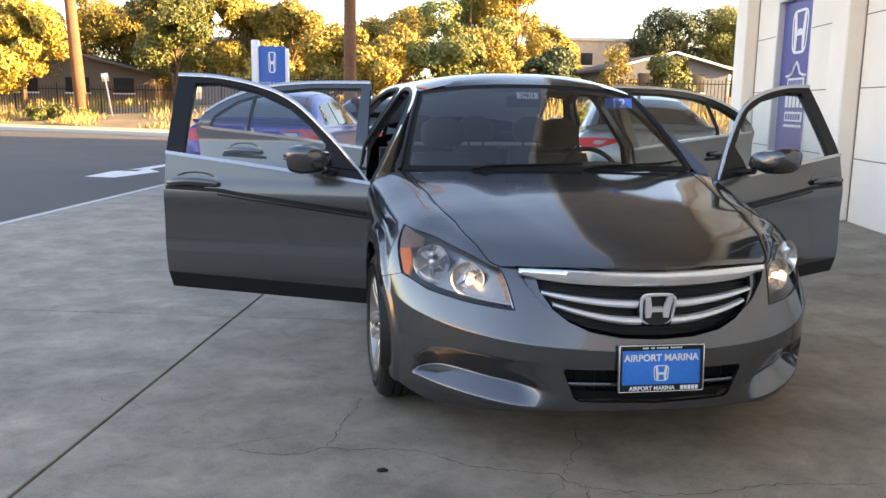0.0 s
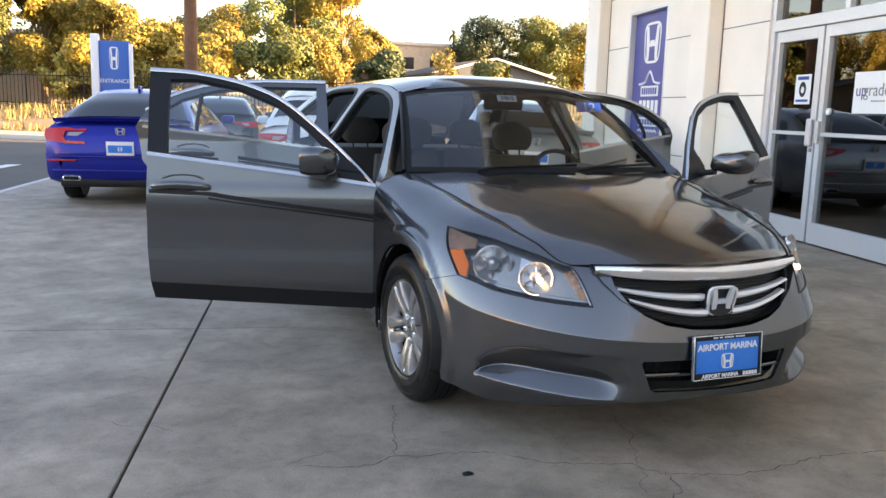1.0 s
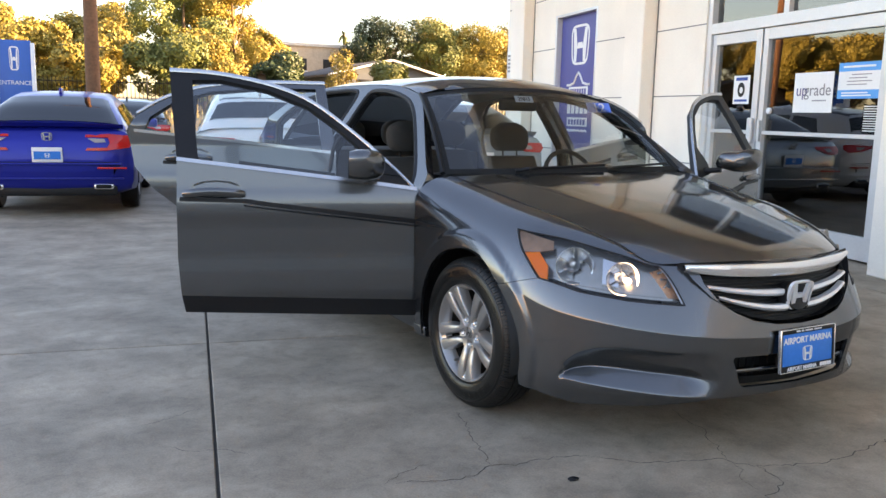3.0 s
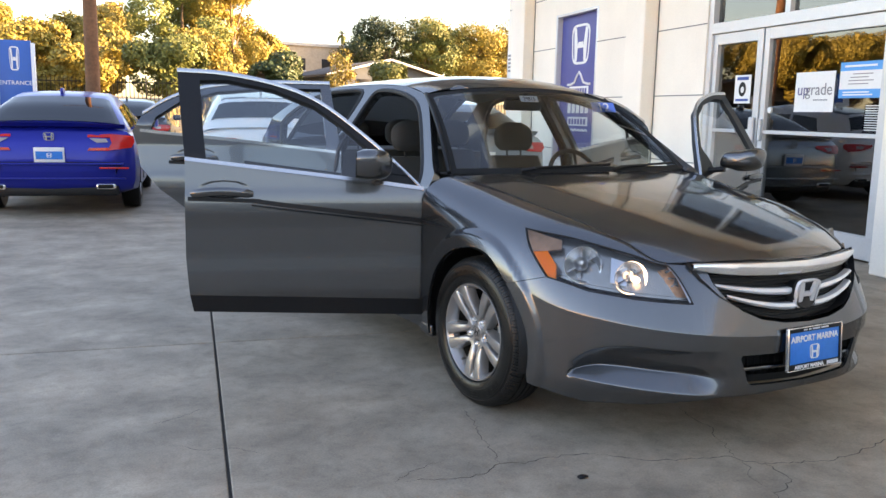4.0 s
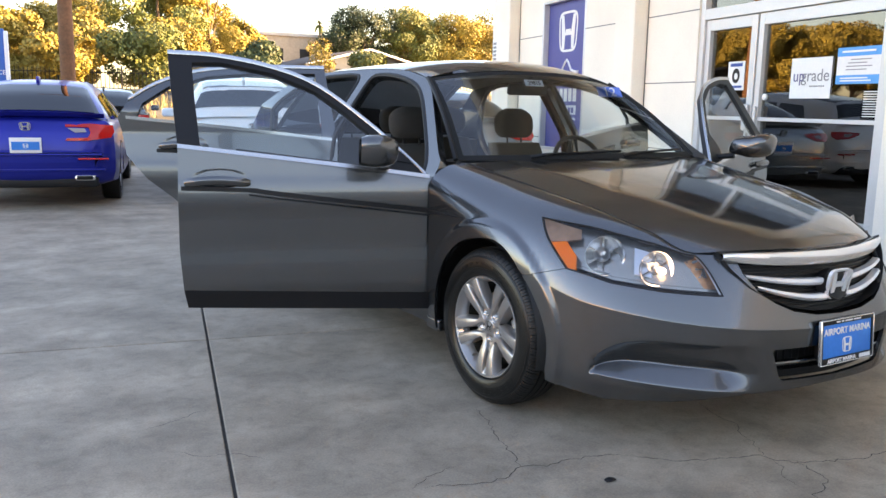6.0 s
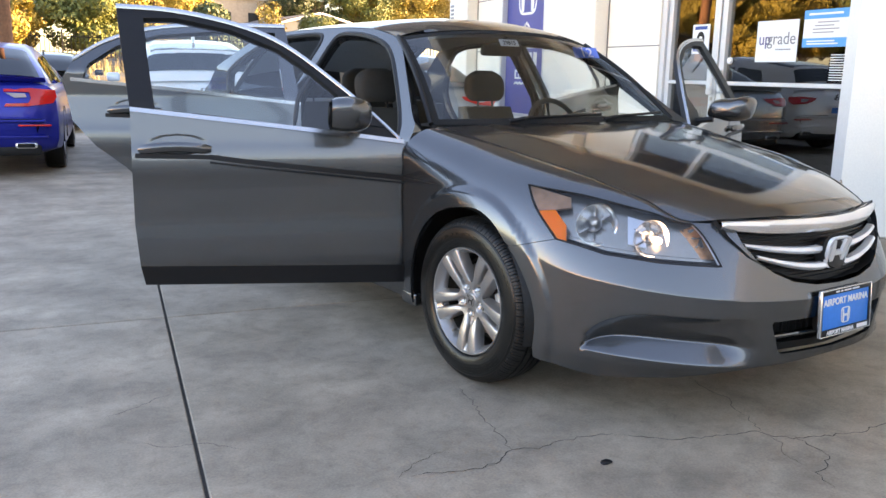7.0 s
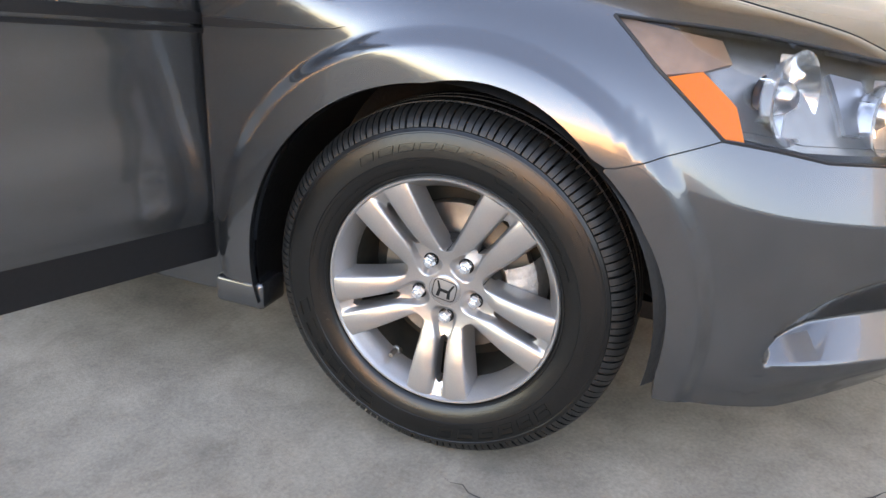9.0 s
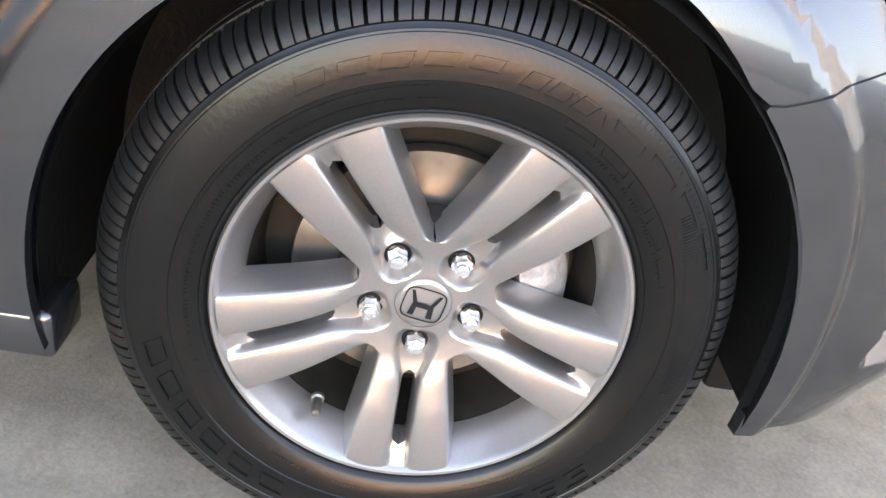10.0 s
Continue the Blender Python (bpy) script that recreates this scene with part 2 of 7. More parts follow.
def sheet(outline, fn, step=0.03, holes=(), lines=(), rim=0.0, flip=False, bm=None, vstep=None, exact=0.0):
    """A skin with an exact outline and holes, laid out flat and bent by fn(u, v); rim: depth of its turned-in edge; exact: reach over which its true normals are taken."""
    from mathutils.geometry import delaunay_2d_cdt
    vstep = vstep or step
    loops = [resample(outline, step)] + [resample(h, step) for h in holes]
    pts, edges = [], []
    for lp in loops:
        base = len(pts)
        pts += lp
        edges += [(base + i, base + (i + 1) % len(lp)) for i in range(len(lp))]
    for ln in lines:
        lp = resample(ln, step, False)
        base = len(pts)
        pts += lp
        edges += [(base + i, base + i + 1) for i in range(len(lp) - 1)]
    us, vs = [p[0] for p in loops[0]], [p[1] for p in loops[0]]
    lo, hi = (min(us), min(vs)), (max(us), max(vs))
    arr = np.array(pts, float)
    spots = []
    for row, v in enumerate(np.arange(lo[1] + vstep / 2, hi[1], vstep)):
        spots += [(u, v) for u in np.arange(lo[0] + step * (0.25 if row % 2 else 0.75), hi[0], step)]
    if spots:
        spots = np.array(spots)
        ok = within(spots, loops[0])
        for h in loops[1:]:
            ok &= ~within(spots, h)
        spots = spots[ok]
        for i in range(0, len(spots), 2000):
            c = spots[i:i + 2000]
            near = ((np.abs(c[:, None, 0] - arr[None, :, 0]) < 0.45 * step) & (np.abs(c[:, None, 1] - arr[None, :, 1]) < 0.45 * vstep)).any(1)
            pts += [tuple(q) for q in c[~near]]
    V, E, Fc, *_ = delaunay_2d_cdt([Vector(p) for p in pts], edges, [], 0, 1e-7)
    mid = np.array([np.mean([V[i][:] for i in f], axis=0) for f in Fc])
    ok = within(mid, loops[0])
    for h in loops[1:]:
        ok &= ~within(mid, h)
    keep = [f[::-1] if flip else f for f, k in zip(Fc, ok) if k]
    tmp = bmesh.new()
    lay = tmp.verts.layers.float_vector.new("nrm") if exact else None
    vv = [tmp.verts.new(fn(p[0], p[1])) for p in V]
    for f in keep:
        tmp.faces.new([vv[i] for i in f])
    if exact:
        tmp.normal_update()
        for x, p in zip(vv, V):
            n = (fn(p[0] + exact, p[1]) - fn(p[0] - exact, p[1])).cross(fn(p[0], p[1] + exact) - fn(p[0], p[1] - exact))
            if n.length > 1e-12:
                n.normalize()
                x[lay] = n if n.dot(x.normal) > 0 else -n
    bmesh.ops.delete(tmp, geom=[x for x in tmp.verts if not x.link_faces], context="VERTS")
    if rim:
        tmp.normal_update()
        border = [e for e in tmp.edges if len(e.link_faces) == 1]
        twin, top = {}, {}
        for e in border:
            for x in e.verts:
                if x not in twin:
                    twin[x] = tmp.verts.new(x.co - x.normal * rim)
                    top[x] = tmp.verts.new(x.co) if exact else x
        for e in border:
            a, b = e.verts
            lp = e.link_loops[0]
            if lp.vert is not a:
                a, b = b, a
            tmp.faces.new((top[b], top[a], twin[a], twin[b]))
    return join(bm, tmp)


def turn_over(bm):
    """Mirrors a bmesh at x = 0 in place."""
    lay = bm.verts.layers.float_vector.get("nrm")
    for v in bm.verts:
        v.co.x = -v.co.x
        if lay is not None:
            v[lay] = Vector((-v[lay].x, v[lay].y, v[lay].z))
    bmesh.ops.reverse_faces(bm, faces=list(bm.faces))
    return bm


def mirrored(bm):
    """A copy of a bmesh on the other side of x = 0."""
    return turn_over(bm.copy())


def rounded(poly, most=0.04, times=2):
    """Cuts the corners of an outline."""
    for k in range(times):
        out = []
        n = len(poly)
        for i in range(n):
            a, b = np.array(poly[i], float), np.array(poly[(i + 1) % n], float)
            d = np.linalg.norm(b - a)
            c = min(0.25, most / (k + 1) / d)
            out += [tuple(a + (b - a) * c), tuple(b + (a - b) * c)]
        poly = out
    return poly


def table(xs, ys):
    """A smooth curve through the points that never overshoots them."""
    xs, ys = [float(v) for v in xs], [float(v) for v in ys]
    h = [b - a for a, b in zip(xs, xs[1:])]
    d = [(b - a) / k for a, b, k in zip(ys, ys[1:], h)]
    m = [d[0]] + [0.0 if p * q <= 0 else 2 * p * q / (p + q) for p, q in zip(d, d[1:])] + [d[-1]]

    def at(x):
        if x <= xs[0]:
            return ys[0]
        if x >= xs[-1]:
            return ys[-1]
        i = 0
        while x > xs[i + 1]:
            i += 1
        t = (x - xs[i]) / h[i]
        return ys[i] * (1 + 2 * t) * (1 - t) ** 2 + h[i] * m[i] * t * (1 - t) ** 2 + ys[i + 1] * t * t * (3 - 2 * t) + h[i] * m[i + 1] * t * t * (t - 1)
    return at


def circle(cx, cy, r, n=24, ry=None):
    return [(cx + r * math.cos(2 * math.pi * i / n), cy + (ry or r) * math.sin(2 * math.pi * i / n)) for i in range(n)]


def bars(rows, name, material, parent, m):
    """Plain bars of print in the plane x, z of m: (x0, z0, x1, z1)."""
    if len(rows) < 5:
        for x0, z0, x1, z1 in rows:
            part(name, boxbm((x0, -0.001, z0), (x1, 0.001, z1)), material, parent, m=m)
        return
    bm = bmesh.new()
    for x0, z0, x1, z1 in rows:
        boxbm((x0, -0.001, z0), (x1, 0.001, z1), bm=bm)
    part(name, bm, material, parent, m=m)["kind"] = "stuff"


def words(name, text, size, material, parent, m, depth=0.001, bold=0.0):
    cu = bpy.data.curves.new(name, "FONT")
    cu.body, cu.size, cu.extrude, cu.align_x, cu.offset = text, size, depth, "CENTER", bold
    tmp = new("lettering", cu)
    dg = bpy.context.evaluated_depsgraph_get()
    me = bpy.data.meshes.new_from_object(tmp.evaluated_get(dg))
    bpy.data.objects.remove(tmp)
    bpy.data.curves.remove(cu)
    me.materials.clear()
    me.materials.append(material)
    ob = new(name, me)
    ob.parent = parent
    ob.matrix_basis = m @ pose(0, 0, 0, 90, 0, 0)
    return ob

# ---- the grey sedan: shape functions, front axle at y = 0, facing -y ----
YAW = 1.5  # the car stands turned by this against the camera's first aim
SY = math.sin(radians(YAW))


def square(x, y):
    """A point of the right flank, from the turned frame to the car's own."""
    return (x - (y + 0.97) * SY * min(1, x / 0.3), y + x * SY - 0.0245)


PLAN = np.array(spline([square(*p) for p in ((0, -0.968), (0.17, -0.962), (0.33, -0.938), (0.48, -0.885), (0.62, -0.79), (0.74, -0.67), (0.83, -0.545), (0.89, -0.42), (0.93, -0.28))]
                       + [(0.930, -0.1), (0.935, 0.2), (0.934, 0.5), (0.938, 1.2), (0.938, 2.0), (0.928, 2.6), (0.905, 3.0), (0.855, 3.4), (0.75, 3.7), (0.48, 3.86), (0, 3.92)], 60))
PS = np.concatenate([[0], np.cumsum(np.linalg.norm(np.diff(PLAN, axis=0), axis=1))])
PT = np.gradient(PLAN, axis=0)
PN = np.stack([PT[:, 1], -PT[:, 0]], 1) / np.linalg.norm(PT, axis=1)[:, None]


def plan(s):
    return np.array([np.interp(s, PS, PLAN[:, 0]), np.interp(s, PS, PLAN[:, 1])]), np.array([np.interp(s, PS, PN[:, 0]), np.interp(s, PS, PN[:, 1])])


def sproj(x, y, turned=True):
    if turned:
        x, y = square(x, y) if y < 0.48 else (x, y)
    return float(PS[np.argmin((PLAN[:, 0] - x) ** 2 + (PLAN[:, 1] - y) ** 2)])


# hood and fender shut line
EDGE = [(0, -0.879, 0.750), (0.25, -0.850, 0.745), (0.45, -0.765, 0.733), (0.525, -0.715, 0.728), (0.60, -0.55, 0.792), (0.655, -0.30, 0.850), (0.705, 0.0, 0.900), (0.75, 0.25, 0.942), (0.785, 0.47, 0.978)]
ES = [sproj(x, y) for x, y, z in EDGE]
ED = [math.dist(square(x, y), plan(s)[0]) for (x, y, z), s in zip(EDGE, ES)]
depth_of = table(ES, ED)
top_of = table(ES, [z for _, _, z in EDGE])
S_CORNER, S_TIP, S_SEAM, S_DOOR = ES[3], sproj(0.94, -0.23), sproj(0.935, -0.25), sproj(0.934, 0.462, False)
ridge_of = table([0, sproj(0.48, -0.885), sproj(0.83, -0.545), sproj(0.93, -0.28), sproj(0.953, 0), sproj(0.934, 0.3, False), S_DOOR], [0.465, 0.485, 0.53, 0.60, 0.69, 0.80, 0.86])
slope_of = table([0, sproj(0.48, -0.885), sproj(0.83, -0.545), sproj(0.93, -0.28), sproj(0.953, 0)], [0.9, 0.8, 0.40, 0.04, 0.0])
LOWZ = [0.08, 0.15, 0.20, 0.25, 0.30, 0.36, 0.45, 0.60, 0.80]
low_front = table(LOWZ, [0.13, 0.085, 0.05, 0.014, 0.008, 0.004, 0, 0, 0])
low_side = table(LOWZ, [0.05, 0.028, 0.014, 0.008, 0.006, 0.005, 0.003, 0, 0])
FOG_A, FOG_B = sproj(0.35, -0.93), sproj(0.832, -0.54)


def fog_edges(t):
    """Lower and upper edge of the recess low on each corner of the bumper."""
    low = 0.240 + 0.034 * t
    return low, low + (0.176 - 0.020 * t) * math.sqrt(max(0.0, 1 - max(0.0, (t - 0.55) / 0.45) ** 2.4))


ARCH_Y, ARCH_Z, ARCH_R = 0.004, 0.325, 0.375


def wz(s, z):
    z0, ze = ridge_of(s), top_of(s)
    return z if z <= z0 else z0 + (ze - z0) * math.asin(min(1, (z - z0) / (ze - z0))) / (math.pi / 2)


def smooth(t):
    t = min(1, max(0, t))
    return t * t * (3 - 2 * t)


def body(s, w):
    p, n = plan(s)
    z0, ze = ridge_of(s), top_of(s)
    if w > z0:
        th = min(1.0, (w - z0) / (ze - z0)) * math.pi / 2
        z, k = z0 + (ze - z0) * math.sin(th), slope_of(s)
        d = depth_of(s) * (k * math.sin(th) + (1 - k) * (1 - math.cos(th)))
    else:
        z = w
        f = smooth((s - 0.6) / 0.6)
        d = low_front(z) * (1 - f) + low_side(z) * f
    # scooped recess with a shelf under it, low on each corner of the bumper
    if FOG_A - 0.02 < s < FOG_B:
        t = (s - FOG_A) / (FOG_B - FOG_A)
        brow, shelf = smooth((s - FOG_A + 0.02) / 0.26), smooth((s - FOG_A + 0.02) / 0.18)
        low, top = fog_edges(max(0.0, t))
        if low < z < top:
            k = (z - low) / (top - low)
            g = min(((1 - k) / 0.60) ** 0.7, k / 0.40)
            a = shelf + (brow - shelf) * smooth((k - 0.30) / 0.40)
            d += 0.060 * a * g * min(1.0, (top - low) / 0.13)
    # raised lip round the wheel arch
    r = math.hypot(p[1] - ARCH_Y, z - ARCH_Z)
    if s > 1.05 and r < 0.47:
        d -= 0.014 * (1 - smooth((r - 0.428) / 0.034))
    return Vector((-(p[0] - n[0] * d), p[1] - n[1] * d, z))


def P3(x, y, z):
    s = sproj(x, y)
    return (s, wz(s, z))


SIDE_Z = [0.15, 0.20, 0.26, 0.33, 0.38, 0.43, 0.50, 0.62, 0.74, 0.80, 0.86, 0.92, 1.00, 1.06]
side_in = table(SIDE_Z, [0.060, 0.050, 0.038, 0.026, 0.014, 0.004, 0.004, 0.012, 0.012, 0.006, 0.010, 0.024, 0.038, 0.048])


def belt(y):
    return 0.915 + 0.12 * (y - 0.53)


def side(y, z, inward=0.0):
    x = float(np.interp(y, PLAN[:, 1], PLAN[:, 0]))
    zb = belt(y)
    d = side_in(min(z, zb)) + 0.66 * max(0, z - zb) + 0.12 * max(0, z - zb) ** 2
    return Vector((-(x - d - inward), y, z))


car = thing("sedan", "grey metallic four-door sedan with all its doors wide open", "car", m=pose(0, 2.13, 0) @ pose(0, 0, 0, 0, 0, YAW) @ pose(0, 0.9945, 0))


def both(name, bm, material, label="", sharp=35, parent=None):
    other = mirrored(bm)
    return [part(name, bm, material, parent or car, label, sharp), part(name, other, material, parent or car, label, sharp)]


arch_pts = [(ARCH_Y + ARCH_R * math.cos(radians(a)) * 1.01, ARCH_Z + ARCH_R * math.sin(radians(a))) for a in range(-14, 204, 4)]
arch_front = [p for p in arch_pts if p[0] < -0.25 and 0.29 < p[1] < 0.61][::-1]
arch_back = [p for p in arch_pts if p[0] > -0.25 or p[1] > 0.61]
sy = lambda y: float(np.interp(y, PLAN[:, 1], PS))

LAMP = [P3(*p) for p in ((0.829, -0.225, 0.812), (0.845, -0.30, 0.745), (0.866, -0.42, 0.645), (0.79, -0.58, 0.612), (0.66, -0.71, 0.597), (0.488, -0.835, 0.590))]
LAMP_TOP = [P3(*p) for p in ((0.525, -0.72, 0.722), (0.64, -0.60, 0.757), (0.76, -0.42, 0.792))]
seam = [P3(0.93, -0.262, 0.600)]

# bumper skin, one half and its mirror image
bottom = [(0, 0.250), (sproj(0.40, -0.91), 0.238), (sproj(0.62, -0.79), 0.19), (sproj(0.80, -0.59), 0.170), (sproj(0.88, -0.44), 0.195), (sy(-0.378), 0.208)]
GRILLE = [(0.458, 0.722), (0.43, 0.665), (0.378, 0.605), (0.32, 0.565), (0.24, 0.532), (0.13, 0.513), (0, 0.508)]
LOWER = [(0, 0.402), (0.325, 0.402), (0.330, 0.390), (0.29, 0.292), (0.27, 0.281), (0, 0.276)]
front_s = lambda x: float(np.interp(x, PLAN[:480, 0], PS[:480]))
outline = bottom + [(sy(y), z) for y, z in arch_front] + seam + LAMP[2:] + [LAMP_TOP[0], (S_CORNER, wz(S_CORNER, 0.725))]
outline += [(front_s(x), wz(front_s(x), z)) for x, z in GRILLE] + [(front_s(x), z) for x, z in LOWER]
fog_lines = []
for k in (-0.03, 0.0, 0.04, 0.14, 0.20, 0.32, 0.37, 0.40, 0.43, 0.55, 0.70, 0.84, 0.88, 0.92, 0.96, 1.0, 1.03):
    row = []
    for t in np.linspace(0.0, 0.972, 70):
        low, top = fog_edges(t)
        row.append((FOG_A + (FOG_B - FOG_A) * t, low + (top - low) * k))
    fog_lines.append(row)
ridge_line = [[(s, ridge_of(s) + o) for s in np.linspace(0.02, sproj(0.92, -0.33) - abs(o), 60)] for o in (-0.022, -0.011, -0.004, 0.0, 0.004, 0.011, 0.022)]
bumper_ring = [[(sy(ARCH_Y + r * math.cos(radians(a))), ARCH_Z + r * math.sin(radians(a))) for a in range(138, 196, 2)] for r in (0.395, 0.415, 0.428, 0.435, 0.441, 0.447, 0.453, 0.462, 0.475)]
half = sheet(outline, body, 0.014, lines=fog_lines + ridge_line + bumper_ring, rim=0.015, vstep=0.011, exact=0.0025, flip=True)
full = join(half, mirrored(half))
bumper = part("front_bumper", full, PAINT, car, sharp=28)

# fenders
arch_ring = [[(sy(ARCH_Y + r * math.cos(radians(a))), wz(sy(ARCH_Y + r * math.cos(radians(a))), ARCH_Z + r * math.sin(radians(a)))) for a in range(8, 128, 2)] for r in (0.395, 0.415, 0.428, 0.435, 0.441, 0.447, 0.453, 0.462, 0.475)]
f_out = [(s, top_of(s) - 0.0005) for s in np.linspace(S_DOOR, S_CORNER + 0.01, 30)] + LAMP_TOP + [LAMP[0], LAMP[1], LAMP[2]] + seam
f_out += [(sy(y), z) for y, z in arch_back[::-1]] + [(sy(0.383), 0.275), (sy(0.455), 0.275), (S_DOOR, 0.31), (S_DOOR, 0.6)]
# keep the fender 3 mm clear of the bumper seam and the lamp
both("front_fender", sheet(f_out, body, 0.016, lines=arch_ring, rim=0.015, vstep=0.012, exact=0.0025, flip=True), PAINT, sharp=28)

both("sill_end", boxbm((-0.930, 0.366, 0.214), (-0.850, 0.478, 0.2715), 0.010, segs=3), PAINT)
tip = [(y, 0.757 + 0.03 * (0.46 - y), 0.0075 * smooth((y - 0.16) / 0.28)) for y in np.linspace(0.18, 0.458, 14)]
rows = []
for y, z, h in tip:
    a, b = body(sy(y), z + h), body(sy(y), z - h)
    rows.append([a, a + Vector((-0.004, 0, 0)), b + Vector((-0.004, 0, 0)), b])
both("moulding_tip", grid(rows), BLACK)

# hood
rows = []
for v in np.linspace(0, 1, 36):
    s = S_CORNER + (ES[-1] - 0.03 - S_CORNER) * v
    e = body(s, top_of(s))
    ex, ey, ez = -e.x - 0.004, e.y, e.z
    yc = table([0, 0.05, 0.2, 0.4, 0.6, 0.8, 1], [-0.908, -0.862, -0.68, -0.435, -0.178, 0.092, 0.342])(v)
    zc = table([0, 0.03, 0.08, 0.2, 0.4, 0.6, 0.8, 1], [0.752, 0.770, 0.790, 0.828, 0.878, 0.922, 0.961, 0.992])(v)
    row = []
    for u in np.linspace(-1, 1, 41):
        a = abs(u)
        y = ey + (yc - ey) * (1 - a ** 2.1)
        z = ez + (zc - ez) * (1 - a ** 2.1)
        crease = 0.52 + 0.22 * v
        z += 0.003 * math.exp(-((a - crease) / 0.10) ** 2) * smooth(v / 0.25)
        row.append((u * ex, y, z))
    rows.append(row)
hb = grid(rows)
bmesh.ops.recalc_face_normals(hb, faces=hb.faces)
if sum(f.normal.z for f in hb.faces) < 0:
    bmesh.ops.reverse_faces(hb, faces=hb.faces)
hb.normal_update()
edge_loop = [e for e in hb.edges if len(e.link_faces) == 1]
ext = bmesh.ops.extrude_edge_only(hb, edges=edge_loop)["geom"]
for v in ext:
    if isinstance(v, bmesh.types.BMVert):
        v.co.z -= 0.016
        v.co.x *= 0.994
        v.co.y = v.co.y + 0.006 if v.co.y < -0.5 else v.co.y
hood = part("hood", hb, PAINT, car, sharp=50)

hood_gap = [body(s, top_of(s)) + Vector((0.001, 0, -0.001)) for s in np.linspace(S_CORNER, ES[-1] - 0.03, 50)]
both("hood_seam", tube(hood_gap, 0.0035, 6), GAP)
both("bumper_seam", tube([body(*p) for p in resample([seam[0], LAMP[2]], 0.015, False)], 0.0012, 6), GAP)

# dark cavities behind the skin
bay = bmesh.new()
boxbm((-0.50, -0.74, 0.22), (0.50, 0.46, 0.68), 0.03, bay)
boxbm((-0.56, 0.30, 0.24), (0.56, 0.52, 0.90), 0.03, bay)
boxbm((-0.30, -0.86, 0.25), (0.30, -0.72, 0.60), 0.01, bay)
part("engine_bay", bay, GAP, car)
part("splash_guard", boxbm((-0.60, -0.62, 0.205), (0.60, -0.36, 0.225), 0.005), BLACK, car)
part("engine_tray", boxbm((-0.58, -0.40, 0.20), (0.58, 0.5, 0.24), 0.005), BLACK, car)
part("floor_pan", boxbm((-0.82, 0.42, 0.20), (0.82, 2.36, 0.25), 0.01), BLACK, car)
part("trunk_floor", boxbm((-0.6, 2.3, 0.22), (0.6, 3.7, 0.26), 0.01), BLACK, car)
part("air_deflector", boxbm((-0.72, -0.46, 0.145), (-0.64, -0.41, 0.22), 0.01), BLACK, car)
for wy in (0.0, 2.80):
    lb = lathe([(0.373, -0.928), (0.388, -0.90), (0.392, -0.78), (0.395, -0.62), (0.30, -0.58), (0.05, -0.575)], 40, start=radians(-12), sweep=radians(204))
    bmesh.ops.translate(lb, verts=lb.verts, vec=(0, wy + ARCH_Y, ARCH_Z))
    both("wheel_arch_liner", lb, LINER)

# ---- lamps ----
lamp_poly = LAMP + LAMP_TOP
inset = lambda k: (lambda s, w: body(s, w) + Vector((0.75, 0.65, 0)).normalized() * k)
cut = lambda poly, k: [tuple(np.array(p) + (np.mean(np.array(poly), 0) - np.array(p)) * k) for p in poly]


